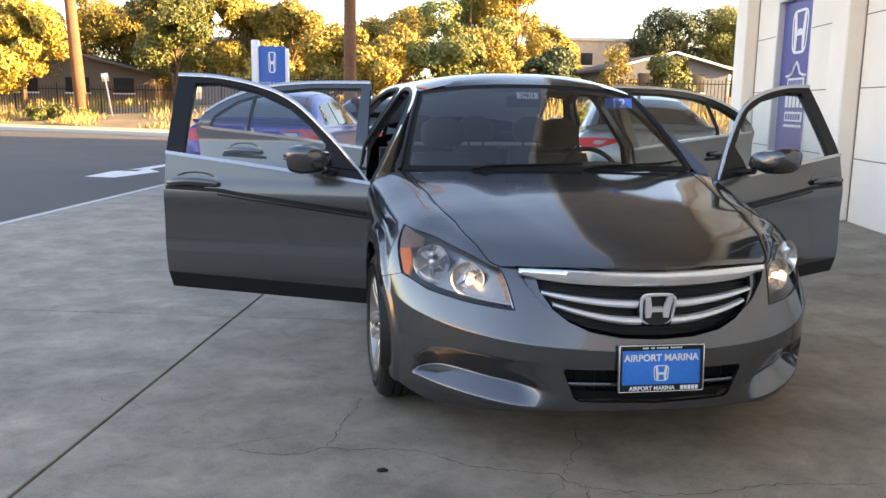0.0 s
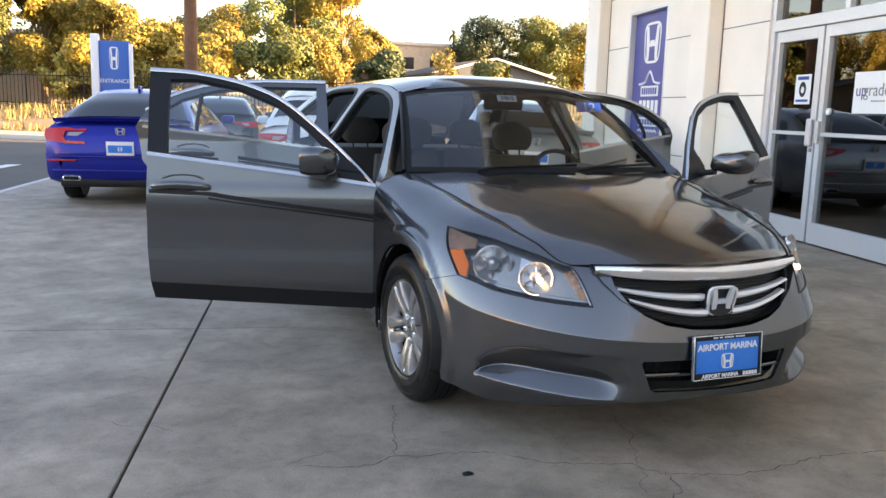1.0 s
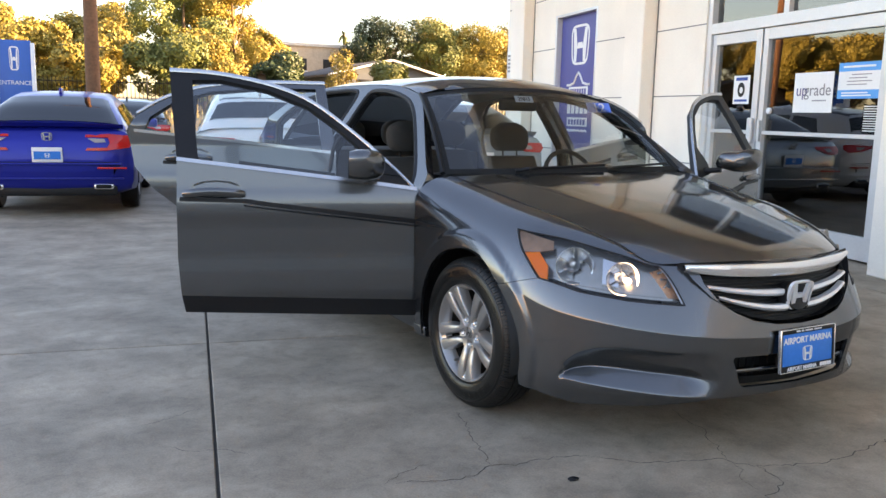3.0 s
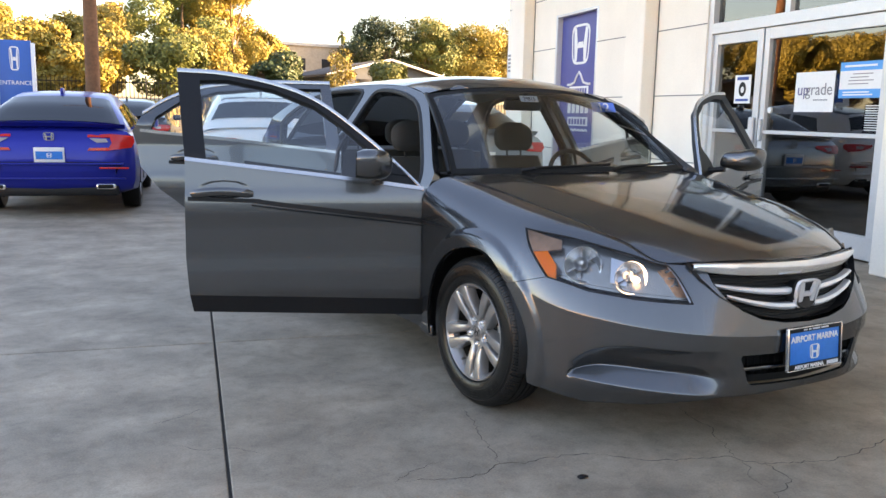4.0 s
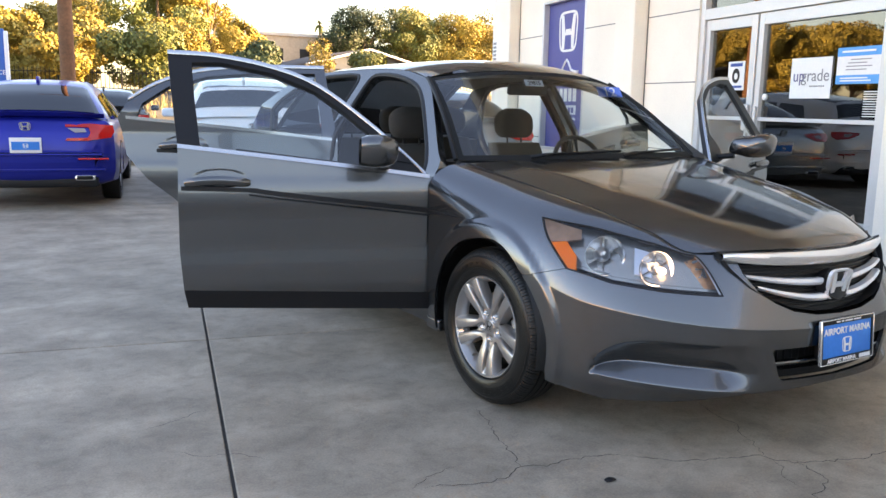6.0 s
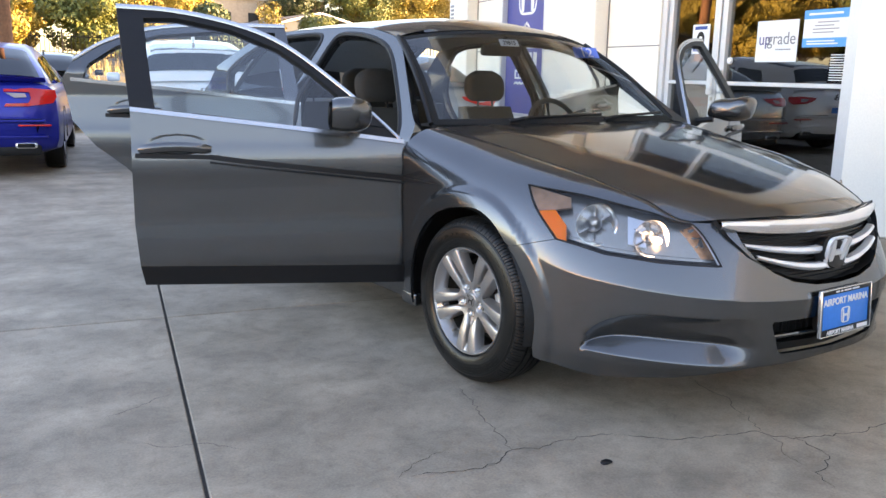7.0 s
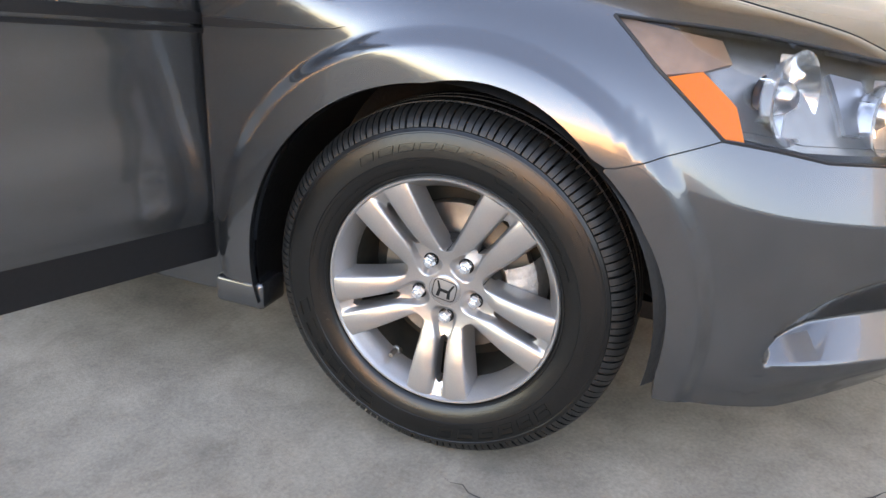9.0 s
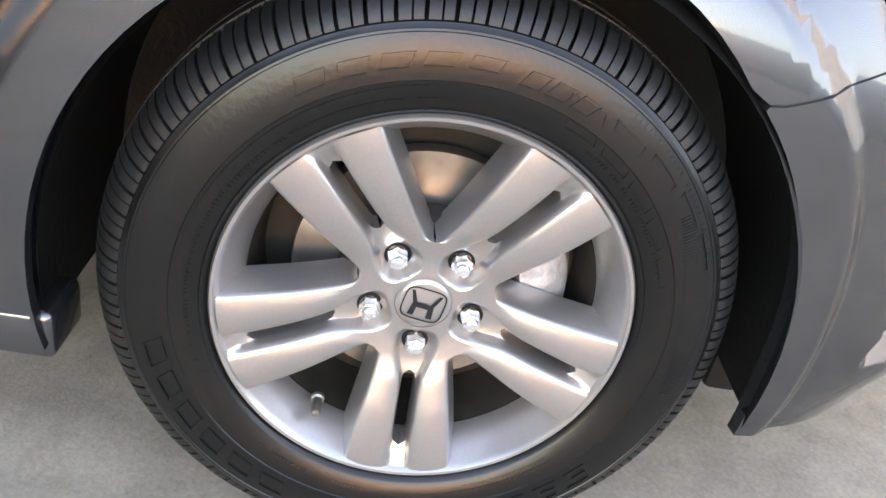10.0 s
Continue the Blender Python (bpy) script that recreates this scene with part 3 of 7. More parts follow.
def lamp(flip):
    def add(name, bm, m, par, label=""):
        if flip:
            turn_over(bm)
        return part(name, bm, m, par, label)
    shell = add("headlight", sheet(lamp_poly, inset(0.085), 0.03, rim=-0.03, flip=True), BLACK, car, "clear headlight with amber corner and chrome reflector")
    add("lens", sheet(cut(lamp_poly, 0.004), inset(0.002), 0.03, flip=True), LENS, shell)
    # amber side marker, the pale strip over it, chrome bowl, amber indicator
    edge_in = [np.array(p) for p in cut(lamp_poly, 0.02)]
    mixed = lambda i, j, f: tuple(edge_in[i] + (edge_in[j] - edge_in[i]) * f)
    inner = [P3(0.838, -0.435, 0.690), P3(0.834, -0.375, 0.738)]
    amber = [mixed(1, 2, 0.15), mixed(2, 2, 0), mixed(2, 3, 0.20)] + inner
    add("side_marker", sheet(amber, inset(0.008), 0.015, rim=0.01, flip=True), AMBER, shell, "amber side marker lens")
    pale = [mixed(0, 0, 0), mixed(0, 1, 0.5), mixed(1, 2, 0.12), inner[1], P3(0.812, -0.42, 0.748), P3(0.79, -0.395, 0.779)]
    add("corner_reflector", sheet(pale, inset(0.009), 0.015, rim=0.01, flip=True), AMBERPALE, shell, "faded brown corner reflector")
    blank = sheet(cut(lamp_poly, 0.01), inset(0.055), 0.025, flip=True)
    add("reflector", blank, mat("lamp_chrome", (0.30, 0.285, 0.265), 0.25, 0.75, grain=0.2, scale=45) if "lamp_chrome" not in bpy.data.materials else bpy.data.materials["lamp_chrome"], shell)
    for (cx, cy, cz, r, m) in ((-0.738, -0.506, 0.700, 0.072, "bowl"), (-0.622, -0.652, 0.666, 0.062, "bowl")):
        c = Vector((cx, cy, cz))
        d = Vector((-0.42, -0.90, 0.05)).normalized()
        q = d.to_track_quat("X", "Z").to_matrix().to_4x4()
        bw = lathe([(r, 0.0), (r * 1.04, 0.006), (r * 0.97, 0.002), (r * 0.80, -0.022), (r * 0.52, -0.040), (r * 0.30, -0.044)], 32)
        bw.transform(Matrix.Translation(c) @ q)
        add("reflector_bowl", bw, CHROME, shell)
        eye = lathe([(0.001, 0.012), (r * 0.20, 0.010), (r * 0.34, -0.002), (r * 0.40, -0.02), (r * 0.42, -0.045)], 24)
        eye.transform(Matrix.Translation(c - d * 0.008) @ q)
        add("bulb_shield", eye, SATIN, shell)
        for k in range(6):
            a = k / 6 * math.pi
            fl = boxbm((-0.03, -0.0012, -r * 0.92), (-0.012, 0.0012, r * 0.92), m=Matrix.Translation(c) @ q @ pose(0, 0, 0, math.degrees(a), 0, 0)) if k % 2 == 0 else None
            if fl:
                add("reflector_rib", fl, CHROME, shell)
    bridge = [P3(0.735, -0.635, 0.640), P3(0.69, -0.68, 0.632), P3(0.66, -0.64, 0.715), P3(0.70, -0.59, 0.728)]
    add("reflector_bridge", sheet(bridge, inset(0.045), 0.015, rim=0.02, flip=True), SATIN, shell)
    ind = [P3(0.545, -0.80, 0.602), P3(0.502, -0.825, 0.600), P3(0.530, -0.735, 0.705), P3(0.575, -0.72, 0.690)]
    add("indicator", sheet(ind, inset(0.055), 0.02, rim=0.01, flip=True), INDICATOR, shell, "faded amber indicator")
    strip = [P3(0.500, -0.828, 0.596), P3(0.486, -0.836, 0.594), P3(0.521, -0.722, 0.718), P3(0.530, -0.728, 0.716)]
    add("chrome_edge", sheet(strip, inset(0.004), 0.02, rim=0.004, flip=True), SATIN, shell)
    bulb = lathe([(0.002, 0.03), (0.012, 0.025), (0.013, 0.0), (0.010, -0.02)], 16)
    q = Vector((-0.42, -0.90, 0.05)).normalized().to_track_quat("X", "Z").to_matrix().to_4x4()
    bulb.transform(Matrix.Translation((-0.614, -0.668, 0.662)) @ q)
    add("bulb", bulb, glow("lit_bulb", (1.0, 0.80, 0.56), 1.2) if "lit_bulb" not in bpy.data.materials else bpy.data.materials["lit_bulb"], shell)

    rim_pts = [body(*p) for p in resample(lamp_poly, 0.02)]
    seal_b = tube(rim_pts + [rim_pts[0]], 0.003, 6, cap=False)
    add("lamp_seal", seal_b, RUBBER, shell)
    return shell


lamp(False)
lamp(True)

# ---- grille ----
gsurf = lambda k: (lambda x, z: Vector((x, body(front_s(abs(x)), wz(front_s(abs(x)), z)).y + k, z)))
gpoly = [(-x, z) for x, z in GRILLE] + [(x, z) for x, z in GRILLE[::-1][1:]]
grille = part("grille", sheet(gpoly, gsurf(0.055), 0.03, rim=-0.05), BLACK, car, "black grille with three chrome bars", sharp=40)


def bar(pts, width, proud, thick=0.012):
    """A curved bar in the grille opening: points (x, z of its middle)."""
    top, bot = [], []
    rows = []
    for i, (x, z) in enumerate(pts):
        wd = width(x) if callable(width) else width
        y = gsurf(0)(x, z).y - proud
        rows.append([(x, y + 0.03, z + wd / 2), (x, y + 0.004, z + wd / 2), (x, y, z + wd / 2 - 0.004), (x, y - 0.003, z), (x, y + 0.003, z - wd / 2 + 0.003), (x, y + 0.008, z - wd / 2), (x, y + 0.03, z - wd / 2)])
    return grid(rows)


xs = np.linspace(-0.468, 0.468, 41)
part("chrome_bar", bar([(x, 0.718 - 0.045 * (1 - (abs(x) / 0.452) ** 2) * 0.28 + 0.004) for x in xs], lambda x: 0.052 - 0.026 * (abs(x) / 0.468) ** 4, 0.010), CHROME, grille, "wide chrome bar along the hood edge")
for zc, zs, xm in ((0.622, 0.655, 0.395), (0.566, 0.618, 0.360)):
    for sg in (-1, 1):
        pts = [(sg * x, zc + (zs - zc) * max(0, (x - 0.07) / (xm - 0.07)) ** 1.7) for x in np.linspace(0.055, xm, 22)]
        pts = pts if sg > 0 else pts[::-1]
        part("chrome_slat", bar(pts, lambda x, m=xm: 0.026 - 0.013 * (abs(x) / m) ** 2, -0.006), SLAT, grille)
mesh_b = bmesh.new()
for z in np.arange(0.525, 0.70, 0.012):
    w = float(np.interp(z, [0.51, 0.53, 0.565, 0.61, 0.67, 0.72], [0.10, 0.22, 0.31, 0.37, 0.42, 0.44]))
    grid([[gsurf(0.045)(x, z), gsurf(0.045)(x, z + 0.004), gsurf(0.054)(x, z + 0.004)] for x in np.linspace(-w, w, 21)], mesh_b)
part("grille_mesh", mesh_b, BLACK, grille)


def emblem(parent, m, w, h, material, name="emblem", thick=0.012):
    """A plain rounded frame with two uprights and a bridge."""
    def rr(a, b, taper=0.86, n=10):
        out = []
        for i in range(40):
            t = 2 * math.pi * i / 40
            c, s = math.cos(t), math.sin(t)
            x, z = math.copysign(abs(c) ** 0.45, c) * a, math.copysign(abs(s) ** 0.45, s) * b
            out.append((x * (1 - (1 - taper) * (0.5 - 0.5 * z / b)), z))
        return out
    bm = sheet(rr(w / 2, h / 2), lambda x, z: Vector((x, 0, z)), w / 14, holes=[rr(w / 2 * 0.88, h / 2 * 0.88)], rim=thick)
    for sg in (-1, 1):
        pts = [(sg * 0.37 * w, 0.41 * h), (sg * 0.24 * w, 0.41 * h), (sg * 0.15 * w, -0.02 * h), (sg * 0.18 * w, -0.42 * h), (sg * 0.30 * w, -0.42 * h)]
        sheet(pts if sg < 0 else pts[::-1], lambda x, z: Vector((x, -0.001, z)), w / 14, rim=thick, bm=bm)
    sheet([(-0.16 * w, -0.09 * h), (0.16 * w, -0.09 * h), (0.12 * w, 0.06 * h), (-0.12 * w, 0.06 * h)], lambda x, z: Vector((x, -0.0005, z)), w / 14, rim=thick, bm=bm)
    return part(name, bm, material, parent, m=m, sharp=30)


part("emblem_base", sheet(circle(0, 0.612, 0.066, 32, 0.056), gsurf(0.0), 0.02, rim=0.04), BLACK, grille)
emblem(grille, pose(0, -0.962, 0.612, 10), 0.136, 0.114, SLAT)

lower = part("lower_grille", sheet([(-x, z) for x, z in LOWER] + [(x, z) for x, z in LOWER[::-1]][1:-1], lambda x, z: Vector((x, -0.905 + 0.3 * x * x - 0.05 * max(0, 0.30 - z) / 0.03, z)), 0.02, rim=-0.05), GAP, car)
rows = []
for x in np.linspace(-0.315, 0.315, 31):
    y = body(front_s(abs(x)), 0.34).y + 0.012
    rows.append([(x, y + 0.02, 0.352), (x, y, 0.350), (x, y - 0.003, 0.345), (x, y, 0.338), (x, y + 0.02, 0.336)])
part("lower_slat", grid(rows), PAINT, lower)
lm = bmesh.new()
for x in np.arange(-0.30, 0.31, 0.035):
    boxbm((x - 0.002, -0.912 + 0.3 * x * x, 0.285), (x + 0.002, -0.90 + 0.3 * x * x, 0.40), bm=lm)
for z in (0.30, 0.32, 0.37, 0.385):
    grid([[(x, -0.914 + 0.3 * x * x, z), (x, -0.914 + 0.3 * x * x, z + 0.003)] for x in np.linspace(-0.3, 0.3, 13)], lm)
part("lower_mesh", lm, BLACK, lower)

# dealer plate in a dark frame with a bright edge
plate = part("dealer_plate", boxbm((-0.146, -0.004, -0.074), (0.146, 0.004, 0.074), 0.003), PLATEBLUE, car, "bright blue dealer plate in a dark frame with white print", m=pose(0.004, -1.006, 0.414, -4))
fr, fe = bmesh.new(), bmesh.new()
for lo, hi in (((-0.150, -0.008, 0.064), (0.150, 0.006, 0.080)), ((-0.150, -0.008, -0.080), (0.150, 0.006, -0.058)), ((-0.152, -0.008, -0.07), (-0.143, 0.006, 0.07)), ((0.143, -0.008, -0.07), (0.152, 0.006, 0.07))):
    boxbm(lo, hi, 0.002, fr)
for lo, hi in (((-0.154, -0.010, 0.0795), (0.154, 0.004, 0.083)), ((-0.154, -0.010, -0.083), (0.154, 0.004, -0.0795)), ((-0.1555, -0.010, -0.080), (-0.1515, 0.004, 0.080)), ((0.1515, -0.010, -0.080), (0.1555, 0.004, 0.080))):
    boxbm(lo, hi, 0.0012, fe)
part("plate_frame", fr, BLACK, plate)
part("frame_edge", fe, CHROME, plate)
part("plate_bracket", boxbm((-0.12, 0.004, -0.07), (0.12, 0.045, 0.07), 0.004), BLACK, plate)
words("lettering", "AIRPORT MARINA", 0.0335, WHITE, plate, pose(0, -0.0052, 0.026), 0.0006, 0.0009)
words("lettering", "AIRPORT MARINA", 0.0205, WHITE, plate, pose(-0.034, -0.0088, -0.0765), 0.0006, 0.0005)
bars([(0.070 + 0.0135 * i, -0.0765, 0.070 + 0.0135 * i + 0.0100, -0.0625) for i in range(5)], "print", WHITE, plate, pose(0, -0.0090, 0))
bars([(-0.07 + 0.0072 * i, 0.0695, -0.07 + 0.0072 * i + 0.005, 0.0750) for i in range(20) if i not in (3, 6, 13)], "print", WHITE, plate, pose(0, -0.0090, 0))
emblem(plate, pose(0, -0.0055, -0.018), 0.058, 0.056, WHITE, "badge_print", 0.001)

# ---- cabin shell ----
rail_z = table([0.95, 1.05, 1.3, 1.7, 2.1, 2.4, 2.65], [1.330, 1.372, 1.418, 1.436, 1.432, 1.415, 1.385])
crown_z = table([0.95, 1.05, 1.2, 1.31, 1.42, 1.7, 2.1, 2.4, 2.70], [1.416, 1.446, 1.479, 1.492, 1.496, 1.498, 1.494, 1.475, 1.435])
shell_out = [(0.47, 0.215), (2.40, 0.215)] + [(2.80 + 0.37 * math.cos(radians(a)), 0.325 + 0.37 * math.sin(radians(a))) for a in range(195, -16, -12)]
shell_out += [(3.30, 0.23), (3.62, 0.28), (3.72, 0.50), (3.74, 0.92), (3.62, 1.04), (3.30, 1.085), (2.98, 1.235), (2.65, 1.385), (2.4, 1.415), (2.1, 1.432), (1.7, 1.436), (1.3, 1.418), (1.05, 1.372), (0.92, 1.300), (0.70, 1.135), (0.545, 1.015), (0.475, 0.975), (0.468, 0.80), (0.466, 0.45)]
front_hole = [(0.60, 0.33), (1.56, 0.33), (1.64, 0.50), (1.655, 0.95), (1.660, 1.375), (1.60, 1.398), (1.42, 1.392), (1.25, 1.368), (1.10, 1.332), (0.98, 1.270), (0.86, 1.184), (0.74, 1.092), (0.645, 1.015), (0.58, 0.95), (0.55, 0.86), (0.55, 0.45)]
rear_hole = [(1.82, 0.33), (2.34, 0.33), (2.41, 0.52), (2.52, 0.66), (2.66, 0.78), (2.78, 0.95), (2.80, 1.10), (2.74, 1.235), (2.52, 1.345), (2.25, 1.392), (1.90, 1.402), (1.77, 1.390), (1.765, 0.95), (1.79, 0.50)]
shell_out = rounded(shell_out, 0.03)
front_hole, rear_hole = rounded(front_hole), rounded(rear_hole)
both("body_side", sheet(shell_out, lambda y, z: side(y, z, 0.004), 0.035, holes=[front_hole, rear_hole], rim=0.05, exact=0.006, flip=True), PAINT, sharp=35)


def seal(poly, k):
    pts = [side(y, z, 0.012) for y, z in resample(poly, 0.03)]
    return tube(pts + [pts[0]], 0.014, 6, cap=False)


both("door_seal", seal(front_hole, 0), RUBBER)
both("door_seal", seal(rear_hole, 0), RUBBER)
# rear tail: trunk, rear bumper
tr = []
for y, z in ((2.66, 1.40), (2.98, 1.25), (3.30, 1.085), (3.62, 1.065), (3.80, 1.03), (3.84, 0.90), (3.86, 0.60), (3.88, 0.50), (3.86, 0.25)):
    if y < 3.25:
        continue
    w = 0.62 if y < 3.7 else 0.70
    tr.append([(w * u, y - 0.10 * abs(u) ** 3, z - 0.03 * abs(u) ** 2) for u in np.linspace(-1, 1, 15)])
tb = grid(tr)
bmesh.ops.recalc_face_normals(tb, faces=tb.faces)
part("trunk_lid", tb, PAINT, car)

# roof
rr = []
for y in np.linspace(0.97, 2.66, 24):
    ye = max(1.05, y)
    e = side(ye, rail_z(ye), 0.0)
    row = []
    for u in np.linspace(-1, 1, 25):
        yy = y + (ye - y) * abs(u) ** 2 + (0.05 * abs(u) ** 2 if y < 1.0 else 0)
        row.append((-e.x * u * 0.998, yy, rail_z(ye) + (crown_z(y) - rail_z(ye)) * (1 - abs(u) ** 2.6)))
    rr.append(row)
rb = grid(rr)
bmesh.ops.recalc_face_normals(rb, faces=rb.faces)
rb.normal_update()
if sum(f.normal.z for f in rb.faces) < 0:
    bmesh.ops.reverse_faces(rb, faces=rb.faces)
part("roof", rb, PAINT, car)
rl = grid([[(x * 0.97, y, z - 0.035) for x, y, z in r] for r in rr])
part("headliner", rl, TAN, car)

# windscreen, its black border, cowl and wipers
def screen(k0=0.0, k1=1.0, lift=0.0, wide=1.0, n=14):
    out = []
    for v in np.linspace(k0, k1, n):
        row = []
        for u in np.linspace(-wide, wide, 25):
            a = abs(u)
            b = Vector((0.765 * u, 0.355 + 0.145 * a ** 2.2, 0.985 - 0.006 * a ** 2))
            ec = side(1.03, 1.366)
            t = Vector((-ec.x * u * 0.985, 0.965 + 0.075 * a ** 2.2, 1.418 - 0.050 * a ** 2.4))
            p = b.lerp(t, v)
            p += Vector((0, -0.5, 0.75)) * (0.03 * math.sin(math.pi * v) + lift)
            row.append(p)
        out.append(row)
    return out


ws = part("windscreen", grid(screen()), WINGLASS, car)
ws.visible_shadow = False
bd = bmesh.new()
grid(screen(0.955, 1.0, 0.0015, 1.0, 3), bd)
grid(screen(0.0, 0.05, 0.0015, 1.0, 3), bd)
for sg in (-1, 1):
    src = screen(0.0, 1.0, 0.0015, 1.0, 14)
    grid([[Vector(r[0 if sg < 0 else -1]).lerp(Vector(r[1 if sg < 0 else -2]), f) for f in (0, 0.5)] for r in src], bd)
part("windscreen_border", bd, GAP, ws)
for sg in (-1, 1):
    pts = [Vector((sg * (0.769 - 0.152 * v), 0.505 + 0.54 * v, 0.984 + 0.388 * v)) + Vector((0, -0.45, 0.7)) * 0.03 * math.sin(math.pi * v) for v in np.linspace(0, 1, 12)]
    part("windscreen_moulding", tube(pts, 0.012, 8), BLACK, ws)
cw = grid([[(0.750 * u, y0 - 0.012 + 0.135 * abs(u) ** 2.2, z0 - 0.01 * abs(u) ** 2) for u in np.linspace(-1, 1, 25)] for y0, z0 in ((0.29, 0.968), (0.33, 0.972), (0.37, 0.984), (0.40, 0.995))])
part("cowl", cw, BLACK, car)
for x0, x1, z1 in ((-0.42, 0.14, 0.995), (0.14, 0.64, 1.0)):
    pts = [(x0, 0.365 + 0.11 * (abs(x0) / 0.8) ** 2, 0.997), (x0 + 0.06, 0.37, 1.010)] + [(x0 + (x1 - x0) * t, 0.372 + 0.12 * (abs(x0 + (x1 - x0) * t) / 0.8) ** 2 + 0.02 * t, 1.010 + 0.012 * t) for t in np.linspace(0.2, 1, 7)]
    part("wiper", tube(pts, [0.009, 0.010] + [0.007] * 7, 6), BLACK, car)

# rear window
rw = []
for v in np.linspace(0, 1, 10):
    rw.append([(u * (0.60 + 0.06 * v) * 0.97, 2.68 + 0.62 * v - 0.03 * u * u, 1.425 - 0.345 * v - 0.03 * u * u + 0.03 * math.sin(math.pi * v)) for u in np.linspace(-1, 1, 15)])
g = part("rear_window", grid(rw), SIDEGLASS, car)
g.visible_shadow = False
for sg in (-1, 1):
    part("rear_window_border", tube([Vector(r[0 if sg < 0 else -1]) for r in rw], 0.018, 6), BLACK, g)

# ---- doors ----
def door_panel(poly, inward, rim, step=0.03, holes=(), lines=()):
    return sheet(poly, lambda y, z: side(y, z, inward), step, holes=holes, rim=rim, lines=lines, exact=0.004, flip=True)


def strip(path, half_w, proud, hinge):
    """A moulding that follows the door skin along (y, z)."""
    rows = []
    for y, z in path:
        a, b = side(y, z + half_w), side(y, z - half_w)
        n = Vector((-1, 0, 0.1))
        rows.append([a, a + n * proud, b + n * proud, b])
    return grid(rows)


DOORS = {
    "front": dict(
        hinge=(-0.886, 0.505), skin=[(0.472, 0.375), (1.612, 0.425), (1.625, 0.60), (1.622, 1.040), (1.20, 0.992), (0.80, 0.945), (0.52, 0.912), (0.474, 0.88)],
        flange=[(0.474, 0.292), (1.598, 0.342), (1.612, 0.425), (0.472, 0.375)],
        frame=[(0.522, 0.912), (0.80, 0.945), (1.20, 0.992), (1.622, 1.040), (1.655, 1.30), (1.672, 1.446), (1.45, 1.436), (1.20, 1.388), (1.0, 1.306), (0.78, 1.140), (0.62, 0.998)],
        hole=[(0.80, 0.958), (1.20, 1.004), (1.530, 1.042), (1.555, 1.25), (1.568, 1.402), (1.44, 1.406), (1.22, 1.364), (1.03, 1.289), (0.90, 1.196), (0.79, 1.100)],
        top=[(0.545, 0.925), (0.62, 1.0), (0.78, 1.145), (1.0, 1.311), (1.20, 1.393), (1.45, 1.441), (1.672, 1.451)],
        stripe=[(0.474, 0.752), (1.20, 0.84), (1.33, 0.858)], handle=(1.32, 1.60, 0.903), rim=[(0.53, 0.914), (0.80, 0.949), (1.20, 0.996), (1.622, 1.044)]),
    "rear": dict(
        hinge=(-0.892, 1.665), skin=[(1.636, 0.425), (2.36, 0.455), (2.43, 0.57), (2.54, 0.69), (2.68, 0.80), (2.79, 0.93), (2.815, 1.065), (2.835, 1.135), (2.25, 1.085), (1.636, 1.020)],
        flange=[(1.636, 0.345), (2.33, 0.372), (2.36, 0.455), (1.636, 0.425)],
        frame=[(1.636, 1.020), (2.25, 1.085), (2.835, 1.135), (2.78, 1.225), (2.62, 1.335), (2.40, 1.405), (2.10, 1.435), (1.70, 1.440)],
        hole=[(1.72, 1.042), (2.20, 1.090), (2.735, 1.137), (2.705, 1.215), (2.575, 1.308), (2.37, 1.370), (2.08, 1.400), (1.755, 1.402)],
        top=[(1.70, 1.445), (2.10, 1.440), (2.40, 1.410), (2.62, 1.340), (2.78, 1.240)],
        stripe=[(1.64, 0.895), (2.2, 0.962)], handle=(2.35, 2.62, 0.995), rim=[(1.636, 1.024), (2.25, 1.089), (2.79, 1.137)]),
}


